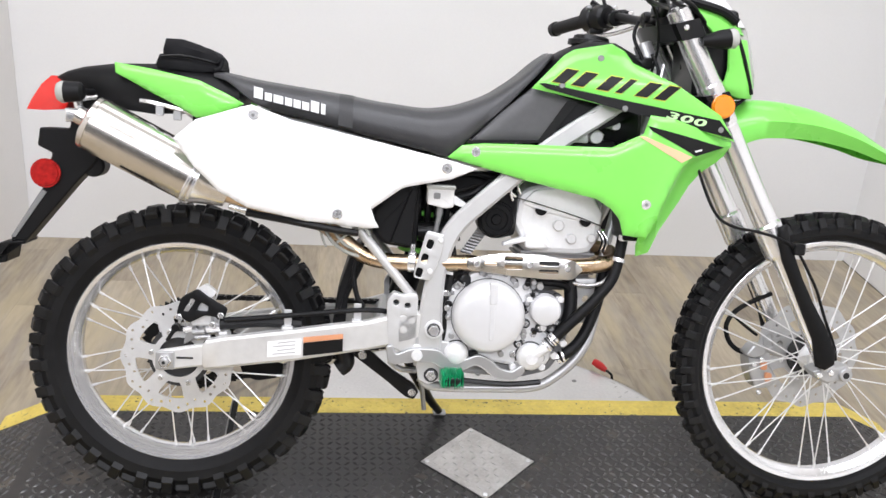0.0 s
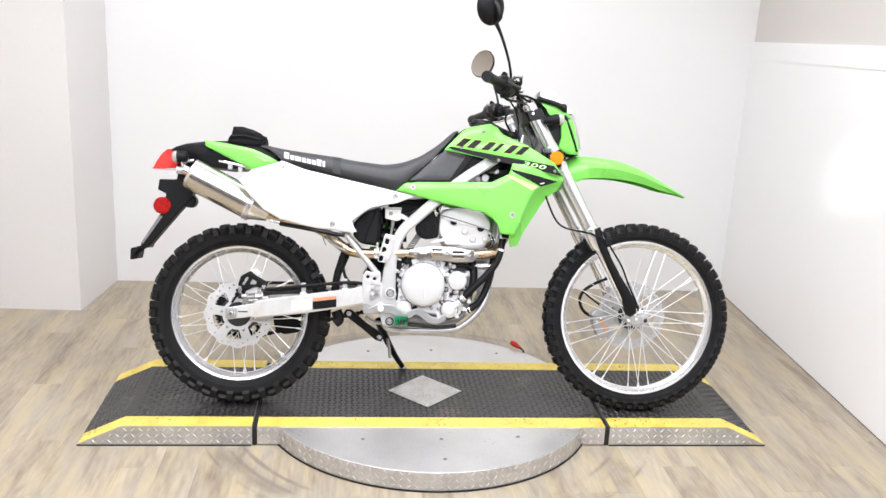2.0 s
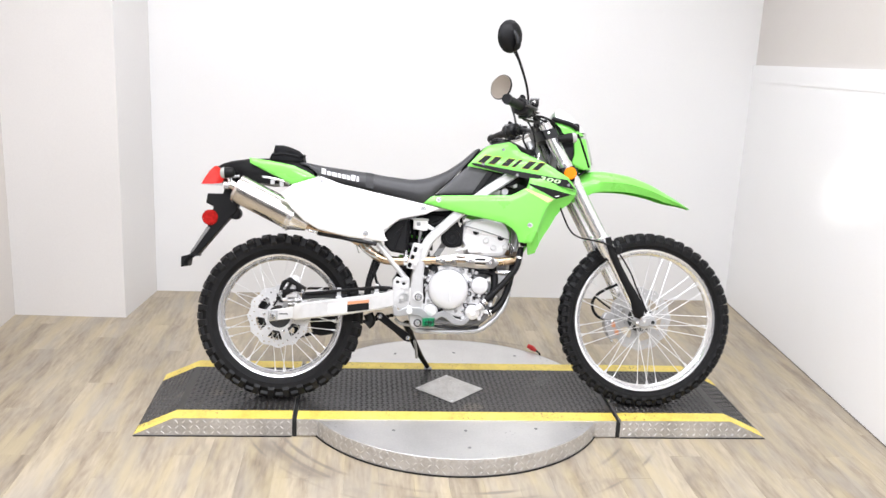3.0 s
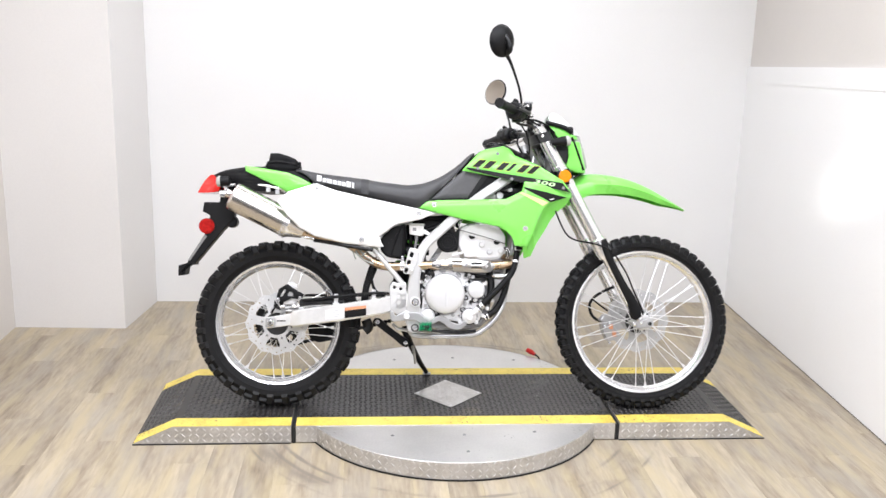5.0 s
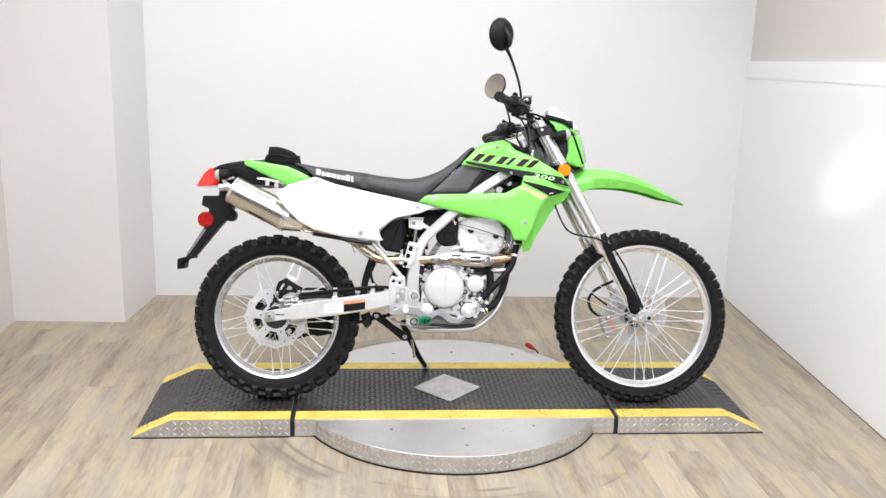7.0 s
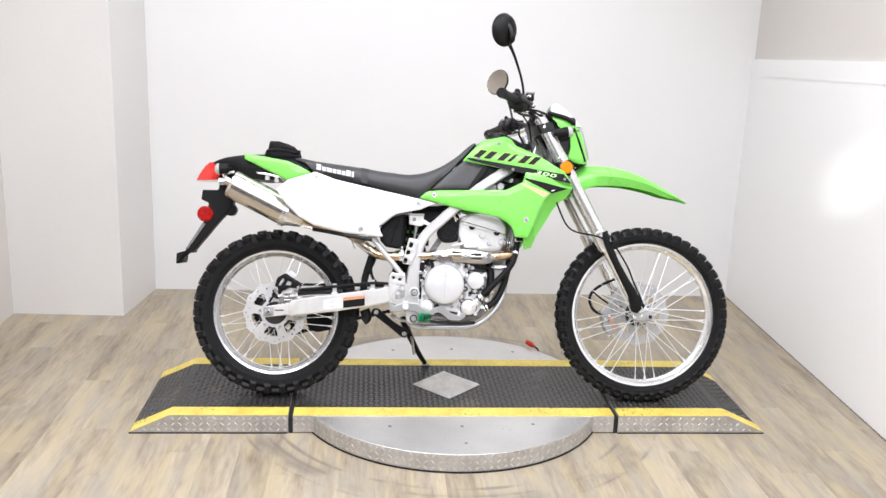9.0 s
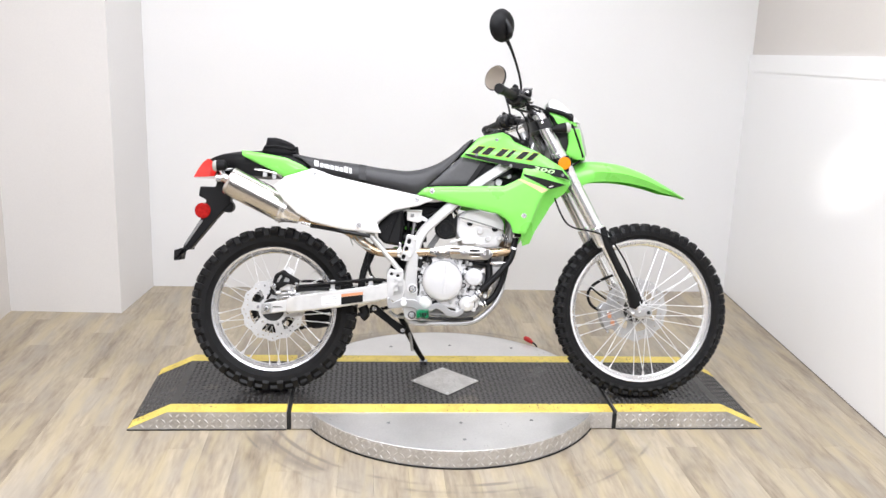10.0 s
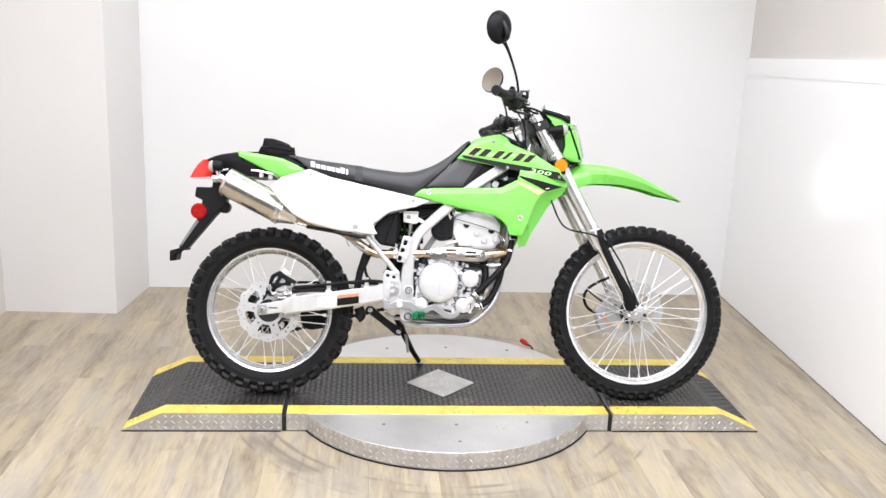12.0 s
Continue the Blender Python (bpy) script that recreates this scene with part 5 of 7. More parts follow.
tube(bm, [V(0.130, 0.528, 0.098), V(0.165, 0.524, 0.104), V(0.198, 0.532, 0.108), V(0.222, 0.556, 0.104)], 0.0042, n=8)
part("overflow_pipe", bm, CHROME, engine)
rng = random.Random(8)
for u, v, r in ((-0.118, 0.546, 0.013), (-0.098, 0.534, 0.010), (-0.002, 0.540, 0.011), (0.014, 0.548, 0.009), (-0.128, 0.568, 0.008)):
    bm = bmesh.new()
    rod(bm, V(u, v, 0.075), V(u + rng.uniform(-0.006, 0.006), v + rng.uniform(-0.004, 0.004), 0.112), r, chamfer=0.002, n=12)
    part("sensor", bm, SATIN, engine)
for u, v, r in ((0.030, 0.520, 0.008), (0.046, 0.530, 0.007), (0.060, 0.522, 0.009), (0.036, 0.500, 0.006), (0.052, 0.418, 0.008), (0.030, 0.425, 0.006), (0.092, 0.430, 0.006), (-0.140, 0.500, 0.007), (-0.150, 0.462, 0.006),
                (-0.146, 0.418, 0.006), (0.010, 0.372, 0.007), (0.022, 0.352, 0.007), (0.060, 0.350, 0.006), (-0.060, 0.352, 0.007), (-0.085, 0.362, 0.009)):
    bolt(engine, u, v, 0.122, r, 0.006 + 0.004 * rng.random(), CRADLE if rng.random() < 0.7 else CHROME, n=6 if rng.random() < 0.5 else 12)
for k in range(34):
    a = rng.uniform(-1.2, 1.15)
    u, v = (0.040 + rng.uniform(-0.010, 0.012), CV + 0.085 * math.sin(a)) if k % 2 else (CU + rng.uniform(0.088, 0.096) * math.cos(a + 2.1), CV + rng.uniform(0.088, 0.096) * math.sin(a + 2.1))
    bm = bmesh.new()
    r = rng.uniform(0.0035, 0.007)
    rod(bm, V(u, v, 0.112), V(u + rng.uniform(-0.006, 0.006), v + rng.uniform(-0.006, 0.006), 0.124 + rng.uniform(0, 0.010)), r, n=10, chamfer=0.0015)
    part("cast_boss", bm, (BLOCK, CRADLE, BLOCK, SATIN, CRADLE)[k % 5], engine)
for u, v in ((0.100, 0.497), (0.066, 0.431), (0.100, 0.446), (0.030, 0.470), (0.034, 0.440), (0.022, 0.395)):
    # Raised dark disc imitates the shade of a sunk bolt.
    bm = bmesh.new()
    rod(bm, V(u, v, 0.112), V(u, v, 0.1245), 0.0105, n=16, chamfer=0.001)
    part("bolt_shade_ring", bm, DARK_FILL, engine)
    bolt(engine, u, v, 0.1245, 0.0065, 0.006, CHROME, n=6)
for k in range(4):
    bm = bmesh.new()
    tube(bm, [V(0.186 + 0.004 * k, 0.640, 0.082), V(0.196 + 0.004 * k, 0.620, 0.09), V(0.192 + 0.004 * k, 0.596, 0.085)], 0.0018, n=6)
    part("heater_wire", bm, CHROME if k % 2 else SATIN, engine)
bm = bmesh.new()
rod(bm, V(-0.082, 0.368, 0.118), V(-0.072, 0.371, 0.136), 0.010, n=14, chamfer=0.002)
part("drain_bolt", bm, SATIN, engine)
for k in range(3):
    bm = bmesh.new()
    p, q = V(0.078 + 0.006 * k, 0.3945 + 0.0062 * k, 0.1385), V(0.081 + 0.006 * k, 0.3975 + 0.0062 * k, 0.1385)
    rod(bm, p, q, 0.0152, n=18)
    part("hose_clamp", bm, CHROME if k != 1 else DARK_FILL, engine)
for k in range(2):
    bm = bmesh.new()
    rod(bm, V(0.108 + 0.010 * k, 0.364 + 0.005 * k, 0.1185), V(0.1125 + 0.010 * k, 0.366 + 0.005 * k, 0.1185), 0.0142, n=18)
    part("hose_clamp", bm, CHROME, engine)
bm = bmesh.new()
tube(bm, [V(-0.132, 0.60, 0.104), V(-0.126, 0.56, 0.112), V(-0.134, 0.52, 0.116), V(-0.143, 0.47, 0.118), V(-0.140, 0.42, 0.116), V(-0.150, 0.37, 0.112)], 0.0085, n=9)
part("harness", bm, SATIN, engine, "black harness behind the frame")
for z in (0.545, 0.483):
    bm = bmesh.new()
    rod(bm, V(-0.133, z, 0.1135), V(-0.134, z - 0.006, 0.1140), 0.011, n=12)
    part("cable_tie", bm, CAST, engine)

# -- exhaust --
bm = bmesh.new()
tube(bm, [V(0.185, 0.598, 0.02), V(0.222, 0.592, 0.06), V(0.218, 0.580, 0.105), V(0.17, 0.570, 0.118), V(0.10, 0.566, 0.120), V(-0.085, 0.566, 0.122), V(-0.20, 0.560, 0.112), V(-0.285, 0.561, 0.095), V(-0.335, 0.580, 0.09),
          V(-0.385, 0.620, 0.09), V(-0.44, 0.650, 0.095), V(-0.53, 0.668, 0.11), V(-0.60, 0.690, 0.12)], 0.0175, n=16)
exhaust = part("exhaust", bm, BRONZE, bike, "heat-tinted header pipe and brushed stainless silencer")
bm = bmesh.new()
slots = []
for u0, u1, z in ((-0.064, -0.038, 0.5695), (-0.022, 0.017, 0.581), (-0.022, 0.017, 0.564), (0.052, 0.094, 0.574), (0.052, 0.094, 0.557)):
    slots.append(rounded([(u0, z - 0.0042), (u1, z - 0.0042), (u1, z + 0.0042), (u0, z + 0.0042)], 4, 0.35 if u0 < -0.05 else 0.2))
plate(bm, rounded([(-0.101, 0.558), (-0.066, 0.551), (-0.012, 0.545), (0.060, 0.540), (0.126, 0.540), (0.147, 0.564), (0.128, 0.581), (0.057, 0.592), (-0.027, 0.593), (-0.066, 0.586), (-0.101, 0.578)], 4, 0.2), 0.1405, 0.1425, slots, 0.0008)
for v_ in bm.verts:
    v_.co.y += 7.0 * (v_.co.z - 0.567) ** 2
sh = part("heat_shield", bm, POLISHED, exhaust, "slotted chrome heat shield")
for u, z in ((-0.080, 0.568), (0.032, 0.570), (0.112, 0.565)):
    bolt(sh, u, z, 0.1425, 0.007, 0.004, CHROME)
# Dark strip added so the shield's slots look shaded.
bm = bmesh.new()
box(bm, V(-0.06, 0.556, 0.1365), V(0.12, 0.580, 0.1375))
part("slot_shade_strip", bm, DARK_FILL, exhaust)
bm = bmesh.new()
rod(bm, V(-0.222, 0.562, 0.108), V(-0.205, 0.562, 0.110), 0.022, n=18, chamfer=0.002)
box(bm, V(-0.218, 0.58, 0.104), V(-0.209, 0.60, 0.118), 0.001)
part("pipe_clamp", bm, CHROME, exhaust)
# silencer
m0, m1 = V(-0.869, 0.824, 0.136), V(-0.594, 0.688, 0.130)
ax = (m1 - m0).normalized()
bm = bmesh.new()
rod(bm, m0, m1, [(0, 0.030), (0.003, 0.048), (0.016, 0.0540), (0.045, 0.0555), (0.047, 0.0530), (0.056, 0.0530), (0.058, 0.0555), (0.80, 0.0545), (0.84, 0.046), (1, 0.026)], n=40)
sil = part("silencer", bm, BRUSHED, exhaust, "brushed stainless silencer can")
for s0 in (0.735, 0.775):
    bm = bmesh.new()
    p = m0 + ax * (s0 * (m1 - m0).length)
    rod(bm, p, p + ax * 0.008, 0.0580, n=40, chamfer=0.002)
    part("band_clamp", bm, CHROME, sil)
bm = bmesh.new()
rod(bm, m0 - ax * 0.022, m0 + ax * 0.01, 0.017, n=20)
part("tail_pipe", bm, BRUSHED, sil)
bm = bmesh.new()
side_up = ax.cross(Vector((0, 1, 0))).normalized()
if side_up.z < 0:
    side_up = -side_up
p = m0 + ax * 0.10 - side_up * 0.043 + Vector((0, -0.030, 0))
tube(bm, [p, p + ax * 0.06], 0.005, n=6, steps=2)
part("stamped_mark", bm, SATIN, sil)
bm = bmesh.new()
box(bm, V(-0.925, 0.818, 0.06), V(-0.868, 0.846, 0.10), 0.004)
tube(bm, [V(-0.895, 0.835, 0.09), V(-0.90, 0.865, 0.085), V(-0.86, 0.875, 0.07)], 0.009, n=8)
part("silencer_bracket", bm, CHROME, exhaust, "polished silencer bracket")
bm = bmesh.new()
tube(bm, [V(-0.33, 0.622, 0.14), V(-0.385, 0.630, 0.152), V(-0.488, 0.647, 0.158), V(-0.555, 0.657, 0.158)], 0.0075, n=8)
part("lower_panel_rod", bm, SATIN, bike, "black rod under the side panel")
bm = bmesh.new()
rod(bm, V(-0.590, 0.668, 0.153), V(-0.552, 0.660, 0.155), 0.006, n=10, chamfer=0.002)
part("rod_end", bm, CHROME, bike)
for pts, r in (((V(-0.405, 0.640, 0.09), V(-0.385, 0.602, 0.112), V(-0.352, 0.578, 0.112), V(-0.315, 0.566, 0.10)), 0.004), ((V(-0.395, 0.642, 0.10), V(-0.362, 0.60, 0.12), V(-0.335, 0.585, 0.118)), 0.0035),
               ((V(-0.415, 0.640, 0.095), V(-0.402, 0.600, 0.10), V(-0.395, 0.585, 0.10)), 0.0025), ((V(-0.372, 0.598, 0.12), V(-0.345, 0.622, 0.122), V(-0.318, 0.632, 0.12), V(-0.305, 0.615, 0.12)), 0.003)):
    bm = bmesh.new()
    tube(bm, list(pts), r, n=7)
    part("overflow_hose", bm, CLEAR, bike, "thin clear breather hose")
bm = bmesh.new()
tube(bm, [V(-0.325, 0.565, 0.07), V(-0.335, 0.53, 0.075), V(-0.327, 0.48, 0.08), V(-0.31, 0.455, 0.085)], 0.0055, n=8)
part("drain_hose", bm, BLACK, bike)
bm = bmesh.new()
plate(bm, rounded([(-0.378, 0.40), (-0.350, 0.40), (-0.345, 0.47), (-0.312, 0.545), (-0.315, 0.60), (-0.345, 0.56), (-0.368, 0.48)], 4, 0.2), -0.075, 0.055, bevel=0.004)
part("mud_flap", bm, BLACK, bike, "black rubber flap ahead of the rear wheel")

# suspension link and stand
bm = bmesh.new()
plate(bm, rounded([(-0.330, 0.335), (-0.320, 0.352), (-0.300, 0.352), (-0.244, 0.304), (-0.190, 0.270), (-0.180, 0.254), (-0.190, 0.236), (-0.210, 0.242), (-0.256, 0.280), (-0.308, 0.318)], 4, 0.2), 0.02, 0.034, bevel=0.003)
link = part("suspension_link", bm, SATIN, bike, "black suspension link")
bolt(link, -0.309, 0.337, 0.034, 0.010, 0.008, CHROME)
bolt(link, -0.196, 0.254, 0.034, 0.009, 0.008, CHROME)
bm = bmesh.new()
tube(bm, [V(-0.250, 0.330, 0.05), V(-0.226, 0.312, 0.05), V(-0.19, 0.306, 0.04)], 0.007, n=8)
part("link_rod", bm, CRADLE, bike)
bm = bmesh.new()
tube(bm, [V(-0.355, 0.345, 0.02), V(-0.345, 0.315, 0.02), V(-0.36, 0.30, 0.02)], 0.02, n=10)
part("link_bush", bm, RUBBER, bike)
bm = bmesh.new()
tube(bm, [V(-0.200, 0.30, -0.10), V(-0.172, 0.232, -0.17), V(-0.131, 0.150, -0.25), V(-0.098, 0.096, -0.316)], [0.016, 0.014, 0.0115, 0.010], n=12)
stand = part("side_stand", bm, SATIN, bike, "black side stand, folded out")
bm = bmesh.new()
box(bm, V(-0.112, 0.083, -0.345), V(-0.078, 0.092, -0.314), 0.003)
part("stand_foot", bm, CRADLE, stand)
bm = bmesh.new()
tube(bm, [V(-0.164, 0.225, -0.13), V(-0.158, 0.203, -0.15), V(-0.150, 0.150, -0.16)], 0.006, n=8, steps=3)
part("stand_spring", bm, CRADLE, stand, "silver return spring")

# pegs and pedal
for s in (1, -1):
    bm = bmesh.new()
    box(bm, V(-0.143, 0.320, s * 0.128), V(-0.105, 0.340, s * 0.205), 0.004)
    peg = part("foot_peg", bm, SATIN, bike, "steel foot peg wrapped in green plastic" if s > 0 else "steel foot peg")
    rng = random.Random(3)
    bm = bmesh.new()
    rings = []
    for k in range(17):
        u = -0.147 + 0.0028 * k
        h, d = (0.0115, 0.202) if k % 2 else (0.0165, 0.210)
        h, d, m = h * rng.uniform(0.85, 1.12), d + rng.uniform(-0.004, 0.004), 0.331 + rng.uniform(-0.002, 0.002)
        rings.append([V(u, m - h, s * 0.150), V(u, m - h, s * (d - 0.006)), V(u, m - h * 0.5, s * d), V(u, m + h * 0.1, s * (d - 0.004)), V(u, m + h * 0.6, s * d), V(u, m + h, s * (d - 0.008)), V(u, m + h, s * 0.150)])
    loft(bm, rings)
    if s > 0:
        part("peg_wrap", bm, PEG_GREEN, peg, "crumpled green plastic wrap")
    else:
        part("peg_teeth", bm, SATIN, peg)
bm = bmesh.new()
plate(bm, rounded([(-0.262, 0.386), (-0.248, 0.388), (-0.240, 0.368), (-0.205, 0.384), (-0.150, 0.382), (-0.128, 0.362), (-0.100, 0.360), (-0.066, 0.374), (-0.040, 0.364), (-0.016, 0.343), (0.010, 0.338), (0.026, 0.352), (0.038, 0.350), (0.036, 0.334),
                   (0.012, 0.316), (-0.028, 0.320), (-0.054, 0.342), (-0.070, 0.350), (-0.102, 0.334), (-0.138, 0.336), (-0.160, 0.352), (-0.200, 0.352), (-0.256, 0.344)], 4, 0.3), 0.132, 0.142, bevel=0.003)
pedal = part("brake_pedal", bm, CRADLE, bike, "silver brake pedal")
bm = bmesh.new()
tube(bm, [V(0.075, 0.312, 0.124), V(0.0, 0.306, 0.126), V(-0.10, 0.312, 0.126)], 0.006, n=8)
part("pedal_rod", bm, SATIN, pedal)
bolt(pedal, -0.196, 0.368, 0.142, 0.012, 0.006, CAST, n=20)
# -- bodywork --
def ease(a, b, x):
    s = min(1.0, max(0.0, (x - a) / (b - a)))
    return s * s * (3 - 2 * s)


def panel_w(u, v):
    return 0.150 + 0.045 * ease(-0.30, -0.62, u) + 0.012 * (1 - ((v - 0.75) / 0.12) ** 2)


def tank_w(u, v):
    return 0.148 + 0.03 * ease(0.05, 0.42, u) - 0.36 * max(0.0, v - 0.955) ** 1.15


def shroud_w(u, v):
    return 0.140 + 0.055 * ease(-0.12, 0.26, u) - 0.035 * ease(0.30, 0.44, u) - 0.06 * max(0.0, 0.72 - v)


PANEL = [(-0.692, 0.800), (-0.650, 0.838), (-0.625, 0.846), (-0.560, 0.868), (-0.545, 0.872), (-0.470, 0.846), (-0.154, 0.782), (-0.092, 0.766), (-0.146, 0.742), (-0.231, 0.724), (-0.245, 0.719),
         (-0.304, 0.674), (-0.296, 0.650), (-0.287, 0.636), (-0.310, 0.633), (-0.437, 0.646), (-0.549, 0.671), (-0.605, 0.702), (-0.652, 0.748)]
TANK = [(0.011, 0.935), (0.045, 0.972), (0.075, 1.004), (0.097, 1.018), (0.173, 1.034), (0.200, 1.020), (0.217, 0.997), (0.305, 0.958), (0.402, 0.900), (0.436, 0.848), (0.250, 0.893)]
SHROUD = [(-0.153, 0.786), (-0.124, 0.812), (-0.08, 0.818), (0.177, 0.824), (0.239, 0.855), (0.250, 0.893), (0.300, 0.888), (0.436, 0.848), (0.437, 0.836), (0.408, 0.828), (0.345, 0.808), (0.322, 0.785), (0.305, 0.750), (0.280, 0.680), (0.262, 0.641),
          (0.238, 0.643), (0.214, 0.646), (0.204, 0.678), (0.186, 0.698), (0.155, 0.717), (0.012, 0.746)]
panels = []
for s in (1, -1):
    p = part("side_panel", sheet(PANEL, panel_w, 0.003, 0.009, 0.005, 0.010, s), WHITE, bike, "plain white plastic side panel", 60)
    for u, v in ((-0.541, 0.852), (-0.373, 0.662), (-0.155, 0.765)):
        bolt(p, u, v, panel_w(u, v), 0.0115, 0.0025, CHROME, s, "screw")
        bolt(p, u, v, panel_w(u, v) + 0.002, 0.0045, 0.0012, GREY_SOCKET, s, "screw_socket", 6)
    t = part("tank_cover", sheet(TANK, tank_w, 0.003, 0.011, 0.007, 0.016, s), GREEN, bike, "lime green tank cover with black and yellow graphics", 60)
    for u, v in ((0.150, 1.002), (0.204, 0.904), (0.402, 0.871), (0.012 + 0.06, 0.944)):
        bolt(t, u, v, tank_w(u, v), 0.0072, 0.002, GREY_SOCKET, s, "screw")
    g = part("radiator_shroud", sheet(SHROUD, shroud_w, 0.003, 0.011, 0.007, 0.014, s), GREEN, bike, "lime green radiator shroud", 60)
    for u, v in ((-0.095, 0.800), (0.254, 0.712)):
        bolt(g, u, v, shroud_w(u, v), 0.0105, 0.0022, CHROME, s, "screw")
        bolt(g, u, v, shroud_w(u, v) + 0.002, 0.0045, 0.0012, GREY_SOCKET, s, "screw_socket", 6)
    # the shroud's inward lip
    bm = bmesh.new()
    edge = [(0.437, 0.838, 0.428, 0.818, 0.140), (0.408, 0.829, 0.418, 0.803, 0.130), (0.345, 0.809, 0.388, 0.780, 0.125), (0.322, 0.786, 0.364, 0.750, 0.125), (0.305, 0.751, 0.344, 0.714, 0.127),
            (0.280, 0.681, 0.306, 0.654, 0.132), (0.262, 0.642, 0.284, 0.606, 0.138), (0.250, 0.642, 0.260, 0.598, 0.142)]
    rings = []
    for u, v, u1, v1, w1 in edge:
        w = shroud_w(u, v) - 0.006
        mu, mv, mw = u + 0.35 * (u1 - u), v + 0.4 * (v1 - v), w + 0.6 * (w1 - w)
        rings.append([V(u, v, s * w), V(mu, mv, s * mw), V(u1, v1, s * w1), V(u1 - 0.004, v1, s * (w1 - 0.002)), V(mu - 0.004, mv, s * (mw - 0.003)), V(u - 0.004, v, s * (w - 0.003))])
    loft(bm, rings)
    part("shroud_lip", bm, GREEN, g, angle=50)
    panels.append((p, t, g))


def decal(parent, outline, wf, material, lift=0.0012, side=1, name="decal", step=0.02, label=""):
    bm = sheet(outline, lambda u, v: wf(u, v) + lift, 0.0006, step, 0.0, 0.01, side)
    return part(name, bm, material, parent, label, 60)


for s, (p, t, g) in zip((1, -1), panels):
    decal(t, [(0.024, 0.945), (0.036, 0.9465), (0.095, 0.9375), (0.165, 0.926), (0.398, 0.890), (0.430, 0.853), (0.300, 0.881), (0.202, 0.899), (0.040, 0.936)], tank_w, DECAL_BLACK, side=s, label="black swoosh stripe")
    decal(g, [(0.243, 0.872), (0.418, 0.835), (0.352, 0.815), (0.252, 0.862)], shroud_w, DECAL_BLACK, side=s, label="black chevron stripe")
    decal(g, [(0.226, 0.850), (0.240, 0.850), (0.344, 0.813), (0.320, 0.800)], shroud_w, DECAL_BEIGE, side=s, label="pale copper stripe")
    decal(g, [(0.350, 0.8225), (0.366, 0.8265), (0.364, 0.8300), (0.348, 0.8260)], shroud_w, DECAL_WHITE, 0.002, s, "print_bar")
    # slanted emblem: plain angular strokes, yellow behind black
    for lift, grow, material in ((0.0012, 0.0013, DECAL_YELLOW), (0.0022, 0.0, DECAL_BLACK)):
        strokes = []
        for x0, x1 in ((0.0, 0.11), (0.17, 0.28), (0.39, 0.50), (0.56, 0.62), (0.73, 0.84), (0.90, 1.0)):
            strokes.append([(0.050 + 0.232 * x + 0.030 * y, 0.950 - 0.026 * x + 0.028 * y) for x, y in ((x0, 0), (x1, 0), (x1, 1), (x0, 1))])
        for st in strokes:
            c = np.mean(st, 0)
            big = [tuple(np.array(q) + grow * (np.array(q) - c) / (np.linalg.norm(np.array(q) - c) + 1e-9) * 1.5) for q in st]
            decal(t, big, tank_w, material, lift, s, "emblem_stroke")
# model figures
fc = bpy.data.curves.new("figures", "FONT")
fc.body, fc.size, fc.extrude, fc.shear = "300", 0.029, 0.0003, 0.25
fc.align_x, fc.align_y = "LEFT", "BOTTOM"
fc.space_character = 1.12
fc.offset = 0.0008
tmp = new("figures", fc)
bpy.context.view_layer.update()
me = bpy.data.meshes.new_from_object(tmp.evaluated_get(bpy.context.evaluated_depsgraph_get()))
bpy.data.objects.remove(tmp)
for s, (p, t, g) in zip((1, -1), panels):
    bm = bmesh.new()
    bm.from_mesh(me)
    for q in bm.verts:
        x, y, h = q.co
        lu = 0.285 + x * 1.72 if s > 0 else 0.380 - x * 1.72
        lv = 0.8895 - (lu - 0.272) * 0.19 + y * 0.68
        q.co = V(lu, lv, s * (tank_w(lu, lv) + 0.0024 + h))
    part("model_figures", bm, PALE_GREEN, t, "pale green figures 300")
bpy.data.meshes.remove(me)

# tank body and cap
bm = bmesh.new()
rings = []
for u, zt, zb, hw in ((-0.02, 0.90, 0.82, 0.085), (0.04, 0.985, 0.825, 0.100), (0.09, 1.022, 0.83, 0.112), (0.14, 1.045, 0.85, 0.115), (0.20, 1.045, 0.87, 0.112), (0.25, 1.022, 0.90, 0.10), (0.285, 0.99, 0.93, 0.07)):
    rings.append([V(u, zb, -hw), V(u, zb, hw), V(u, zb + 0.6 * (zt - zb), hw), V(u, zt - 0.02, hw * 0.86), V(u, zt - 0.003, hw * 0.5), V(u, zt, 0), V(u, zt - 0.003, -hw * 0.5), V(u, zt - 0.02, -hw * 0.86), V(u, zb + 0.6 * (zt - zb), -hw)])
loft(bm, rings)
tank = part("fuel_tank", bm, BLACK, bike, "black plastic fuel tank", 60)
bm = bmesh.new()
rod(bm, V(0.160, 1.036, 0), V(0.162, 1.058, 0), [(0, 0.050), (0.45, 0.050), (0.5, 0.046), (0.55, 0.040), (0.9, 0.038), (1, 0.033)], n=32)
part("fuel_cap", bm, SATIN, tank, "black fuel cap")
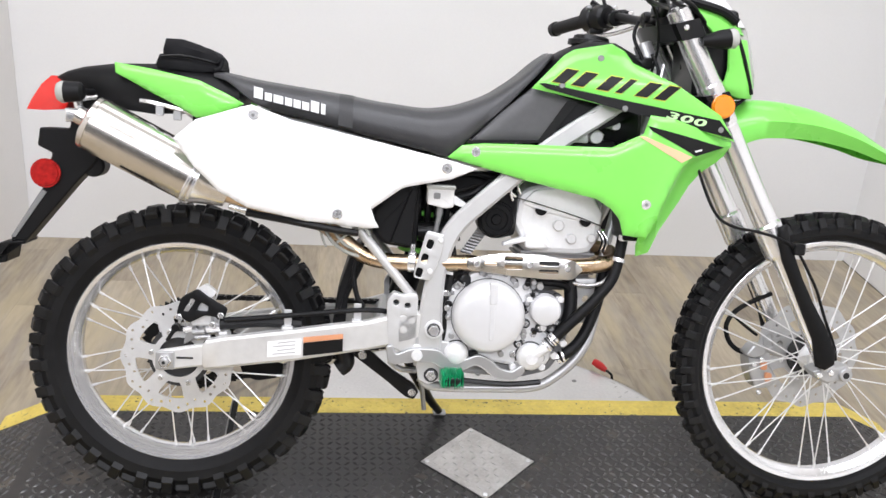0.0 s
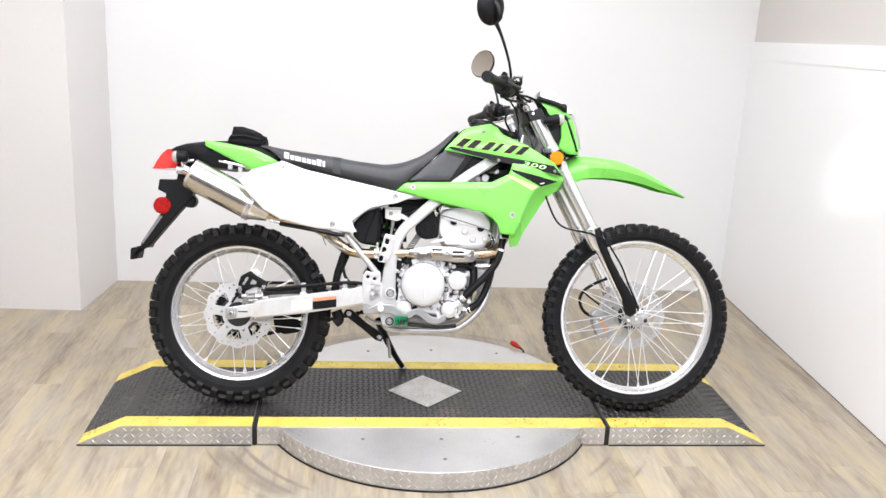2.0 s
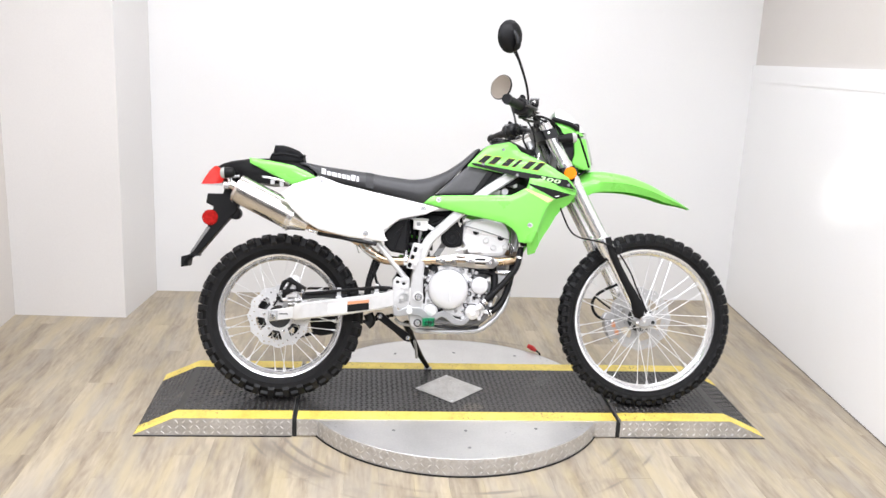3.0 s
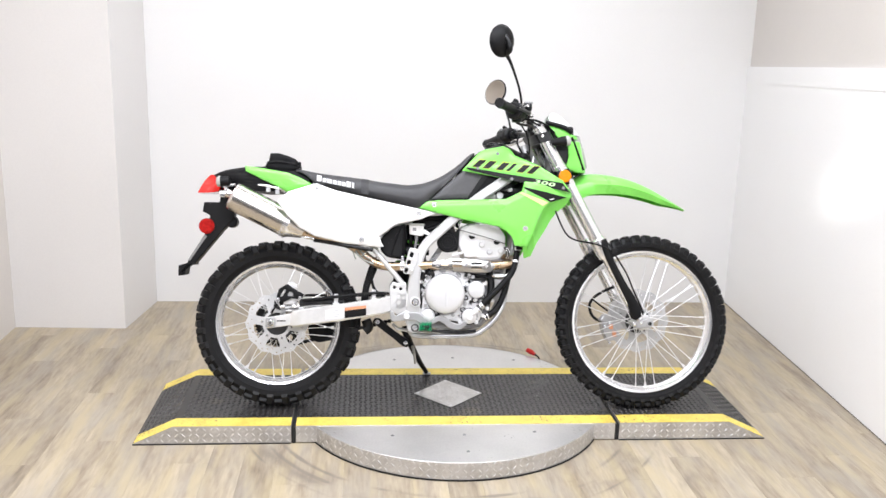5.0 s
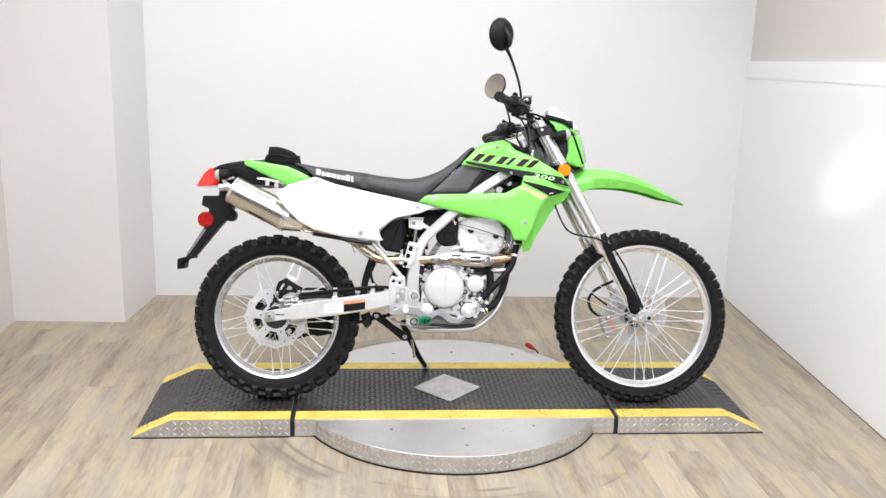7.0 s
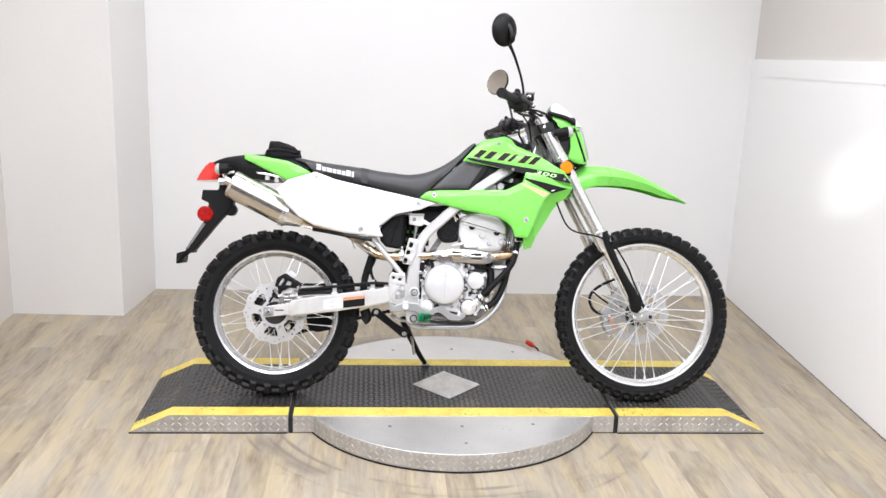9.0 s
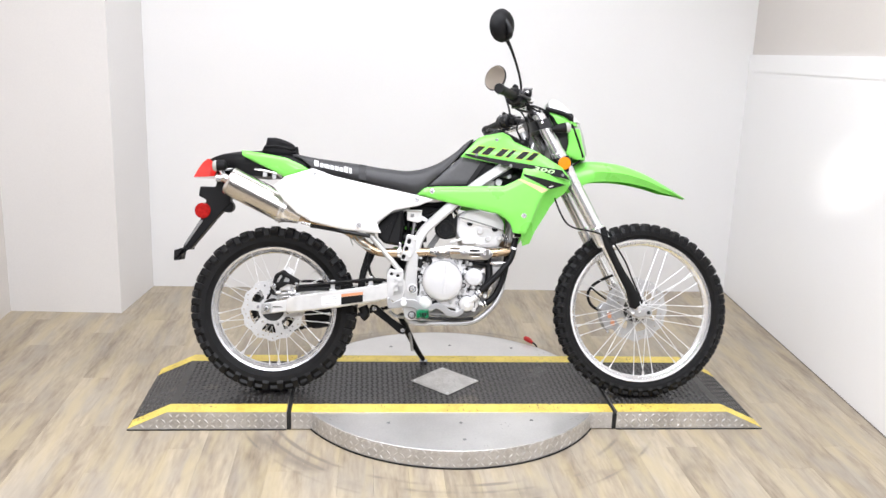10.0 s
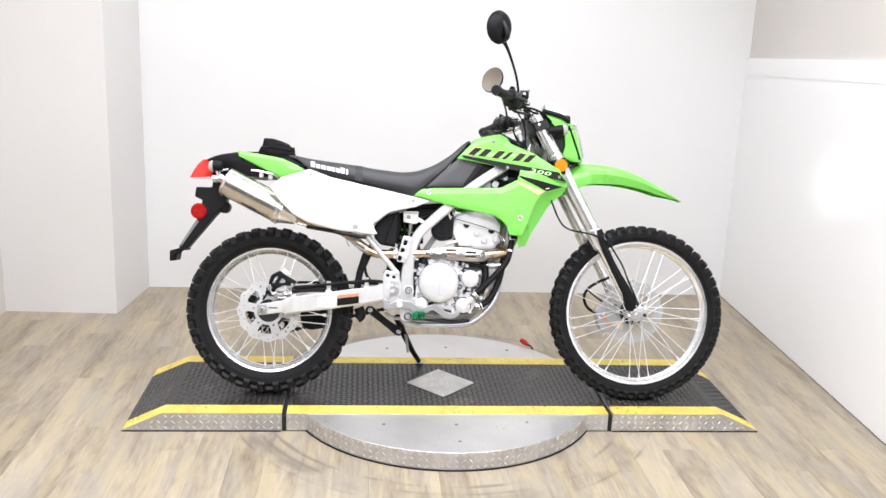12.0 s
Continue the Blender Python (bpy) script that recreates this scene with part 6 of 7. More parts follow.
# grey knee panels between seat and shroud
for s in (1, -1):
    grey = [(-0.110, 0.818), (-0.045, 0.882), (0.020, 0.938), (0.040, 0.932), (0.112, 0.914), (0.046, 0.826)]
    k = part("knee_panel", sheet(grey, lambda u, v: 0.126, 0.02, 0.012, 0.006, 0.012, s), GREYV, bike, "dark grey knee panel", 60)
    decal(k, [(-0.112, 0.8235), (0.050, 0.831), (0.046, 0.825), (-0.112, 0.817)], lambda u, v: 0.124, DECAL_BLACK, 0.002, s, "panel_edge")
    decal(k, [(0.090, 0.914), (0.116, 0.916), (0.052, 0.829), (0.034, 0.829)], lambda u, v: 0.124, DECAL_BLACK, 0.002, s, "panel_edge")

# seat
SEAT = ((-0.632, 0.9350, 0.9220, 0.095), (-0.600, 0.9300, 0.912, 0.112), (-0.553, 0.9220, 0.876, 0.122), (-0.489, 0.9140, 0.856, 0.128), (-0.425, 0.9070, 0.843, 0.130), (-0.366, 0.9000, 0.831, 0.132),
        (-0.300, 0.8900, 0.817, 0.133), (-0.259, 0.8860, 0.809, 0.133), (-0.200, 0.8810, 0.797, 0.131), (-0.149, 0.8870, 0.787, 0.128), (-0.110, 0.8981, 0.822, 0.124), (-0.067, 0.9164, 0.862, 0.118),
        (-0.030, 0.9400, 0.897, 0.112), (0.004, 0.9650, 0.934, 0.104), (0.035, 0.9940, 0.968, 0.096), (0.055, 1.0100, 0.9920, 0.085), (0.066, 1.0130, 1.0020, 0.070))


def seat_ring(u, zt, zb, hw, grow=0.0):
    h = zt - zb
    half = [(hw * 0.93, zb), (hw + grow, zb + 0.10 * h), (hw * 0.995 + grow, zb + 0.45 * h), (hw * 0.96 + grow, zb + 0.72 * h), (hw * 0.86 + grow, zb + 0.89 * h + grow), (hw * 0.66, zb + 0.97 * h + grow), (hw * 0.35, zt + grow), (0, zt + 0.003 + grow)]
    return [V(u, z, w) for w, z in half] + [V(u, z, -w) for w, z in reversed(half[:-1])]


bm = bmesh.new()
loft(bm, [seat_ring(*q) for q in spline(SEAT, 3)])
seat = part("seat", bm, VINYL, bike, "long black vinyl seat", 60)
bm = bmesh.new()
loft(bm, [seat_ring(u, 0.8975 - (u + 0.36) * 0.12, 0.8295 - (u + 0.36) * 0.2, 0.1325, 0.0025) for u in (-0.378, -0.368, -0.358, -0.349)])
part("passenger_strap", bm, STRAP, seat, "black passenger strap")
for s in (1, -1):
    bm = bmesh.new()
    letters = ((0.0, 0.016, 1.0), (0.019, 0.013, 0.72), (0.034, 0.018, 0.72), (0.054, 0.013, 0.72), (0.069, 0.013, 0.72), (0.084, 0.013, 0.72), (0.099, 0.015, 1.0), (0.117, 0.008, 0.95))
    for x, wd, hh in letters:
        x = x * 1.15
        u0, u1 = -0.548 + x, -0.548 + x + wd * 1.1
        z = lambda u: 0.886 - (u + 0.548) * 0.190
        q = [(u0, z(u0)), (u1, z(u1)), (u1, z(u1) + 0.022 * hh), (u0, z(u0) + 0.022 * hh)]
        merge(bm, sheet(q, lambda u, v: 0.1345 - 0.10 * max(0, v - 0.905) - 0.05 * max(0.0, -0.46 - u), 0.0007, 0.01, 0, 0.01, s))
    part("maker_mark", bm, DECAL_WHITE, seat, "plain white bars along the seat side")

# tail
TAIL = [(-0.826, 0.941), (-0.754, 0.932), (-0.656, 0.914), (-0.600, 0.890), (-0.566, 0.872), (-0.590, 0.856), (-0.620, 0.842), (-0.661, 0.840), (-0.700, 0.862), (-0.754, 0.886), (-0.824, 0.921)]
for s in (1, -1):
    part("tail_cover", sheet(TAIL, lambda u, v: 0.112 + 0.03 * ease(-0.82, -0.6, u) - 0.25 * max(0, v - 0.92), 0.003, 0.011, 0.006, 0.014, s), GREEN, bike, "lime green tail cover", 60)
bm = bmesh.new()
rings = []
for u, zt, zb, hw in ((-0.955, 0.910, 0.902, 0.045), (-0.935, 0.920, 0.896, 0.065), (-0.900, 0.930, 0.885, 0.082), (-0.835, 0.940, 0.850, 0.094), (-0.75, 0.944, 0.842, 0.102), (-0.66, 0.940, 0.848, 0.108), (-0.58, 0.925, 0.856, 0.105)):
    rings.append([V(u, zb, -hw * 0.9), V(u, zb, hw * 0.9), V(u, zb + 0.4 * (zt - zb), hw), V(u, zb + 0.8 * (zt - zb), hw * 0.92), V(u, zt, hw * 0.6), V(u, zt + 0.002, 0), V(u, zt, -hw * 0.6), V(u, zb + 0.8 * (zt - zb), -hw * 0.92), V(u, zb + 0.4 * (zt - zb), -hw)])
loft(bm, rings)
part("rear_fender", bm, BLACK, bike, "black rear fender", 60)
bm = bmesh.new()
rings = []
for u0, u1, z, hw in ((-0.970, -0.918, 0.909, 0.046), (-0.988, -0.918, 0.891, 0.052), (-1.005, -0.925, 0.864, 0.054), (-1.019, -0.938, 0.838, 0.050)):
    rings.append([V(u1, z, -hw), V(u1, z + 0.004, hw), V((u0 + u1) / 2, z, hw), V(u0, z, hw * 0.75), V(u0 - 0.004, z, 0), V(u0, z, -hw * 0.75), V((u0 + u1) / 2, z, -hw)])
loft(bm, rings)
part("tail_light", bm, RED_LENS, bike, "red tail light lens", 50)
for s in (1, -1):
    bm = bmesh.new()
    rod(bm, V(-0.862, 0.880, s * 0.06), V(-0.895, 0.878, s * 0.125), 0.007, n=10)
    rod(bm, V(-0.878, 0.879, s * 0.128), V(-0.915, 0.877, s * 0.128), [(0, 0.012), (0.15, 0.019), (1, 0.021)], n=20)
    sig = part("rear_indicator", bm, BLACK, bike, "black rear indicator with a clear lens")
    bm = bmesh.new()
    rod(bm, V(-0.914, 0.877, s * 0.128), V(-0.932, 0.876, s * 0.128), [(0, 0.0215), (0.4, 0.0215), (0.8, 0.017), (1, 0.008)], n=20)
    part("lens", bm, CLEAR, sig, "clear indicator lens")
# plate hanger
bm = bmesh.new()
plate(bm, rounded([(-0.995, 0.802), (-0.935, 0.802), (-0.925, 0.86), (-0.880, 0.87), (-0.868, 0.80), (-0.880, 0.735), (-0.922, 0.690), (-1.026, 0.560), (-1.056, 0.560), (-1.054, 0.572), (-0.992, 0.672), (-0.970, 0.75), (-1.0, 0.765)], 3, 0.08), -0.02, 0.034, bevel=0.004)
hanger = part("plate_hanger", bm, BLACK, bike, "black plastic plate hanger with a red reflector")
bm = bmesh.new()
plate(bm, rounded([(-1.090, 0.552), (-1.056, 0.562), (-1.026, 0.564), (-1.026, 0.556), (-1.058, 0.552), (-1.064, 0.516), (-1.090, 0.511)], 3, 0.1), -0.04, 0.036, bevel=0.003)
part("hanger_foot", bm, BLACK, hanger)
bm = bmesh.new()
plate(bm, [(-1.054, 0.572), (-1.046, 0.570), (-0.981, 0.668), (-0.991, 0.674)], 0.034, 0.0365)
part("hanger_edge", bm, mat("grey_moulding", (0.2, 0.2, 0.2), 0.5), hanger)
bm = bmesh.new()
rod(bm, V(-0.982, 0.708, 0.034), V(-0.982, 0.708, 0.043), [(0, 0.0305), (0.7, 0.0305), (0.7, 0.027), (1, 0.0255)], n=32)
part("reflector", bm, RED_REFLECTOR, hanger, "round red reflector")
bm = bmesh.new()
rod(bm, V(-0.889, 0.727, -0.02), V(-0.889, 0.727, 0.03), 0.024, n=28, chamfer=0.004)
part("hanger_boss", bm, BLACK, hanger)
bm = bmesh.new()
tube(bm, [V(-0.775, 0.868, 0.105), V(-0.74, 0.864, 0.114), V(-0.64, 0.842, 0.122)], 0.0045, n=8)
rail = part("grab_rail", bm, CHROME, bike, "thin silver rail under the tail")
for u, v in ((-0.735, 0.848), (-0.700, 0.840), (-0.662, 0.834)):
    bm = bmesh.new()
    box(bm, V(u - 0.008, v - 0.008, 0.108), V(u + 0.008, v + 0.012, 0.116), 0.002)
    part("rail_bracket", bm, CRADLE if u < -0.69 else SATIN, rail)

# -- fork, headlight, front fender --
def on_fork(v, off=0.0):
    """u on the fork's axis at height v, off: metres ahead of it."""
    return 0.338 + (1.065 - v) * 0.545 + off


steer = None
for s in (1, -1):
    w = s * 0.108
    bm = bmesh.new()
    rod(bm, V(on_fork(1.118), 1.118, w), V(on_fork(0.606), 0.606, w), [(0, 0.018), (0.012, 0.024), (0.30, 0.0265), (0.31, 0.028), (0.46, 0.028), (0.47, 0.0265), (0.86, 0.0265), (0.87, 0.031), (0.985, 0.031), (1, 0.027)], n=28)
    leg = part("fork_leg", bm, CHROME, bike, "polished silver upside-down fork leg")
    steer = steer or leg
    bm = bmesh.new()
    rod(bm, V(on_fork(0.612), 0.612, w), V(on_fork(0.36), 0.36, w), 0.0195, n=20)
    part("fork_stanchion", bm, CHROME, leg)
    bm = bmesh.new()
    plate(bm, rounded([(0.684, 0.352), (0.702, 0.360), (0.718, 0.366), (0.738, 0.362), (0.764, 0.370), (0.780, 0.352), (0.766, 0.330), (0.742, 0.330), (0.724, 0.324), (0.700, 0.334)], 4, 0.25), s * 0.080, s * 0.124, bevel=0.005)
    part("axle_lug", bm, CRADLE, leg)
    bolt(leg, 0.762, 0.346, 0.124, 0.015, 0.006, CRADLE, s, "axle_end", 20)
    # Black disc painted in place of the shaded bore.
    bolt(leg, 0.762, 0.346, 0.1295, 0.008, 0.002, GAP, s, "axle_bore")
    bolt(leg, 0.702, 0.344, 0.124, 0.007, 0.006, CHROME, s)
    bolt(leg, 0.728, 0.350, 0.124, 0.007, 0.006, CHROME, s)
    bm = bmesh.new()
    guard = [(0.562, 0.672), (0.580, 0.680), (0.592, 0.640), (0.628, 0.563), (0.660, 0.507), (0.698, 0.450), (0.722, 0.405), (0.722, 0.374), (0.704, 0.360), (0.685, 0.366), (0.668, 0.428), (0.630, 0.501), (0.582, 0.596), (0.566, 0.64)]
    merge(bm, sheet(guard, lambda u, v: 0.150 - 3.5 * (u - on_fork(v, 0.022)) ** 2, 0.004, 0.010, 0.004, 0.01, s))
    part("fork_guard", bm, BLACK, leg, "black plastic fork guard", 60)
# reflector on the right and left legs
for s in (1, -1):
    bm = bmesh.new()
    box(bm, V(0.385, 0.888, s * 0.118), V(0.432, 0.930, s * 0.150), 0.004)
    ho = part("reflector_holder", bm, BLACK, bike)
    bm = bmesh.new()
    rod(bm, V(0.412, 0.919, s * 0.150), V(0.412, 0.919, s * 0.160), [(0, 0.0245), (0.6, 0.0245), (0.65, 0.0225), (1, 0.021)], n=32)
    part("reflector", bm, AMBER, ho, "round amber reflector")
# clamps
for v0, v1, half in ((0.905, 0.940, 0.134), (1.050, 1.084, 0.134)):
    bm = bmesh.new()
    u0, u1 = on_fork(v0), on_fork(v1)
    rings = []
    for w in (-half, -half + 0.012, 0, half - 0.012, half):
        h = 0.026 if abs(w) == half else 0.032
        back = 0.03 if w == 0 else 0.0
        rings.append([V(u0 - h - back, v0 - 0.002, w), V(u0 + h * 0.9, v0 + 0.012, w), V(u1 + h * 0.9, v1 + 0.012, w), V(u1 - h - back, v1 - 0.002, w)])
    loft(bm, rings)
    clamp = part("fork_clamp", bm, SATIN, bike, "black fork clamp", 30)
for s in (1, -1):
    bolt(clamp, 0.325, 1.075, 0.136, 0.006, 0.005, CHROME, s)
# handlebar
bm = bmesh.new()
half = [(0.278, 1.108, 0.0), (0.276, 1.108, 0.06), (0.262, 1.118, 0.12), (0.228, 1.135, 0.19), (0.190, 1.140, 0.26), (0.125, 1.133, 0.41)]
tube(bm, [V(u, v, -w) for u, v, w in reversed(half)] + [V(*q) for q in half[1:]], 0.0112, n=12)
bar = part("handlebar", bm, SATIN, bike, "black handlebar with levers, mirrors and switches")
for w in (-0.045, 0.045):
    bm = bmesh.new()
    rod(bm, V(0.290, 1.066, w), V(0.280, 1.118, w), 0.018, n=14)
    box(bm, V(0.258, 1.10, w - 0.018), V(0.302, 1.124, w + 0.018), 0.004)
    part("bar_clamp", bm, SATIN, bar)
bm = bmesh.new()
box(bm, V(0.295, 1.075, -0.07), V(0.345, 1.135, 0.07), 0.01)
part("instrument_pod", bm, SATIN, bar, "black instrument pod")
pivot = Vector((0.285, 0, 1.09))
# Tilt and turn of the bar are fitted to the camera's view.
bar.matrix_basis = Matrix.Translation(pivot) @ pose(0.024, 0, 0, -3.2, 0, -2.9) @ Matrix.Translation(-pivot)
MV = {1: 0.006, -1: 0.018}
MU = {1: -0.021, -1: 0.014}         # each mirror's offset is fitted to the camera's view
for s in (1, -1):
    bm = bmesh.new()
    a, b = V(0.188, 1.140, s * 0.265), V(0.118, 1.132, s * 0.425)
    rod(bm, a, b, [(0, 0.021), (0.04, 0.021), (0.05, 0.0165), (0.9, 0.0165), (0.91, 0.0195), (1, 0.018)], n=18)
    part("grip", bm, RUBBER, bar, "black rubber grip")
    bm = bmesh.new()
    rod(bm, V(0.213, 1.138, s * 0.206), V(0.182, 1.139, s * 0.274), [(0, 0.020), (0.06, 0.029), (0.45, 0.031), (0.48, 0.029), (0.52, 0.034), (0.92, 0.034), (1, 0.027)], n=24)
    box(bm, V(0.178, 1.098, s * 0.232), V(0.214, 1.118, s * 0.262), 0.006)
    housing = part("switch_housing", bm, SATIN, bar, "black switch housing")
    bm = bmesh.new()
    tube(bm, [V(0.186, 1.108, s * 0.25), V(0.204, 1.096, s * 0.235), V(0.236, 1.098, s * 0.195), V(0.265, 1.105, s * 0.14)], 0.005, n=8)
    part("cable_elbow", bm, CHROME if s < 0 else SATIN, housing)
    bm = bmesh.new()
    rod(bm, V(0.188, 1.17, s * 0.262), V(0.194, 1.18, s * 0.258), 0.011, n=14, chamfer=0.002)
    part("housing_cap", bm, BLACK, housing)
    bm = bmesh.new()
    tube(bm, [V(0.240, 1.140, s * 0.225), V(0.243, 1.128, s * 0.27), V(0.222, 1.120, s * 0.34), V(0.186, 1.115, s * 0.42)], [0.008, 0.007, 0.006, 0.006], n=8)
    part("lever", bm, SATIN, bar, "hand lever")
    bm = bmesh.new()
    rod(bm, V(0.228, 1.130, s * 0.176), V(0.222, 1.132, s * 0.202), 0.019, n=18, chamfer=0.003)
    rod(bm, V(0.226, 1.142, s * 0.21), V(0.262, 1.140, s * 0.168), [(0, 0.010), (0.15, 0.012), (0.7, 0.012), (0.75, 0.009), (1, 0.008)], n=14)
    perch = part("master_cylinder" if s > 0 else "clutch_perch", bm, SATIN, bar)
    if s > 0:
        bm = bmesh.new()
        box(bm, V(0.228, 1.150, s * 0.182), V(0.258, 1.178, s * 0.222), 0.006)
        reservoir_lid = bmesh.new()
        box(reservoir_lid, V(0.226, 1.176, s * 0.180), V(0.260, 1.183, s * 0.224), 0.002)
        part("fluid_reservoir", bm, SATIN, perch, "black brake fluid reservoir")
        part("lid", reservoir_lid, GREY_SOCKET, perch, "grey reservoir lid")
    for u, v, w, r, m in ((0.165, 1.142, 0.246, 0.008, RED_PLASTIC if s > 0 else GREY_SOCKET), (0.167, 1.160, 0.230, 0.006, GREY_SOCKET), (0.167, 1.122, 0.258, 0.006, GREY_SOCKET)):
        bm = bmesh.new()
        rod(bm, V(u + 0.012, v, s * w), V(u - 0.002, v, s * w), r, n=10, chamfer=0.002)
        part("switch", bm, m, bar)
    for u, v, w, r in ((0.236, 1.162, 0.232, 0.006), (0.250, 1.132, 0.214, 0.007), (0.262, 1.140, 0.168, 0.006), (0.232, 1.112, 0.190, 0.005)):
        bm = bmesh.new()
        rod(bm, V(u - 0.004, v, s * (w - 0.008)), V(u + 0.004, v + 0.002, s * (w + 0.008)), r, n=8, chamfer=0.001)
        part("control_bolt", bm, CHROME, perch)
    # mirror: stem, shell and glass
    bm = bmesh.new()
    tube(bm, [V(0.216, 1.150, s * 0.235), V(0.212, 1.185, s * 0.255), V(0.204 + MU[s] * 0.3, 1.225, s * 0.30), V(0.184 + MU[s] * 0.8, 1.275 + MV[s], s * 0.37), V(0.162 + MU[s], 1.312 + MV[s], s * 0.412)], [0.0046, 0.0046, 0.0046, 0.0052, 0.008], n=10)
    rod(bm, V(0.216, 1.135, s * 0.235), V(0.215, 1.165, s * 0.238), 0.010, n=6)
    stem = part("mirror", bm, SATIN, bar, "round black mirror on a thin stem")
    c = V(0.146 + MU[s], 1.352 + MV[s], s * 0.425)
    facing = Vector((-0.62, s * 0.77, 0.16)).normalized()
    q = facing.to_track_quat("Z", "Y").to_matrix()
    bm = bmesh.new()
    rings = []
    for d, r in ((-0.030, 0.006), (-0.028, 0.022), (-0.020, 0.041), (-0.008, 0.053), (0.0, 0.057), (0.004, 0.056), (0.004, 0.052)):
        rings.append([c + q @ Vector((r * math.cos(a), r * math.sin(a) * 1.04, d)) for a in np.linspace(0, 2 * math.pi, 40, endpoint=False)])
    loft(bm, rings)
    part("mirror_shell", bm, BLACK, stem, "black plastic mirror shell", 50)
    bm = bmesh.new()
    rings = [[c + q @ Vector((r * math.cos(a), r * math.sin(a) * 1.04, d)) for a in np.linspace(0, 2 * math.pi, 40, endpoint=False)] for d, r in ((0.0035, 0.0535), (0.0052, 0.0535))]
    loft(bm, rings)
    part("mirror_glass", bm, MIRROR, stem, "mirror glass")
    bm = bmesh.new()
    tube(bm, [c - facing * 0.027 + Vector((-0.008, 0, 0.022)), c - facing * 0.033 - Vector((-0.004, 0, 0.010)), c - facing * 0.026 - Vector((-0.012, 0, 0.034)), V(0.164 + MU[s], 1.306 + MV[s], s * 0.408)], [0.009, 0.010, 0.010, 0.007], n=10)
    part("mirror_joint", bm, SATIN, stem)
for pts, r in (((V(0.24, 1.13, 0.19), V(0.285, 1.112, 0.14), V(0.335, 1.108, 0.10), V(0.375, 1.07, 0.07), V(0.385, 0.98, 0.06)), 0.0042),
               ((V(0.235, 1.12, 0.20), V(0.29, 1.122, 0.15), V(0.345, 1.102, 0.09), V(0.36, 1.02, 0.05)), 0.0045),
               ((V(0.20, 1.11, 0.23), V(0.24, 1.075, 0.16), V(0.262, 1.02, 0.09), V(0.25, 0.95, 0.07)), 0.003),
               ((V(0.235, 1.12, -0.20), V(0.30, 1.122, -0.12), V(0.36, 1.09, -0.05), V(0.35, 1.00, -0.02)), 0.005),
               ((V(0.225, 1.085, 0.06), V(0.215, 1.05, 0.075), V(0.235, 1.005, 0.08)), 0.004)):
    bm = bmesh.new()
    tube(bm, list(pts), r, n=8)
    part("control_cable", bm, BLACK, bar, "black control cable")
bm = bmesh.new()
rod(bm, V(0.262, 1.045, 0.045), V(0.285, 0.985, 0.055), 0.02, n=14, chamfer=0.003)
part("ignition_lock", bm, CRADLE, bike, "silver ignition lock at the steering head")
bm = bmesh.new()
box(bm, V(0.238, 0.990, 0.03), V(0.280, 1.015, 0.080), 0.006)
part("head_bracket", bm, SATIN, bike)
bm = bmesh.new()
tube(bm, [V(0.300, 1.00, 0.085), V(0.292, 0.965, 0.10), V(0.305, 0.935, 0.11), V(0.322, 0.92, 0.105)], 0.0042, n=10)
part("head_pipe", bm, CHROME, bike)
bm = bmesh.new()
tube(bm, [V(0.270, 1.02, 0.095), V(0.282, 0.985, 0.11), V(0.275, 0.95, 0.11)], 0.004, n=8)
part("head_cable", bm, BLACK, bike)
# front brake hose and speedo cable
bm = bmesh.new()
tube(bm, [V(0.352, 0.88, 0.115), V(0.385, 0.775, 0.13), V(0.418, 0.700, 0.145), V(0.455, 0.672, 0.148), V(0.520, 0.660, 0.148), V(0.565, 0.648, 0.148), V(0.605, 0.625, 0.150), V(0.642, 0.576, 0.142), V(0.668, 0.534, 0.138), V(0.692, 0.478, 0.136), V(0.722, 0.415, 0.135), V(0.735, 0.38, 0.125)], 0.0034, n=8)
box(bm, V(0.598, 0.615, 0.142), V(0.622, 0.640, 0.158), 0.003)
part("speed_sensor_cable", bm, BLACK, bike, "thin black cable along the fork")
bm = bmesh.new()
tube(bm, [V(0.675, 0.485, -0.092), V(0.624, 0.462, -0.09), V(0.587, 0.437, -0.09), V(0.569, 0.405, -0.09), V(0.576, 0.369, -0.088), V(0.596, 0.347, -0.08), V(0.626, 0.338, -0.075)], 0.006, n=8)
part("front_brake_hose", bm, BLACK, bike)
bm = bmesh.new()
tube(bm, [V(0.578, 0.433, -0.09), V(0.613, 0.405, -0.088), V(0.644, 0.383, -0.08)], 0.0035, n=8)
part("hose_guide", bm, BLACK, bike)
bm = bmesh.new()
plate(bm, rounded([(0.608, 0.34), (0.642, 0.335), (0.668, 0.315), (0.686, 0.290), (0.674, 0.266), (0.634, 0.260), (0.614, 0.300)], 4, 0.2), -0.085, -0.036, bevel=0.005)
fcal = part("front_caliper", bm, CRADLE, bike, "silver front brake caliper")
for u, v in ((0.646, 0.322), (0.660, 0.292)):
    bm = bmesh.new()
    plate(bm, rounded([(u - 0.009, v + 0.012), (u + 0.008, v + 0.010), (u + 0.009, v - 0.012), (u - 0.006, v - 0.012)]), -0.036, -0.031)
    part("caliper_pin_cover", bm, DECAL_ORANGE, fcal, "orange brake pad backing")
bm = bmesh.new()
plate(bm, rounded([(0.644, 0.385), (0.664, 0.410), (0.706, 0.395), (0.720, 0.360), (0.700, 0.335), (0.655, 0.350)]), -0.07, -0.05, [circle(0.662, 0.385, 0.006, 10), circle(0.680, 0.392, 0.006, 10), circle(0.666, 0.366, 0.006, 10), circle(0.690, 0.370, 0.007, 10)], 0.003)
part("caliper_mount", bm, CRADLE, fcal)
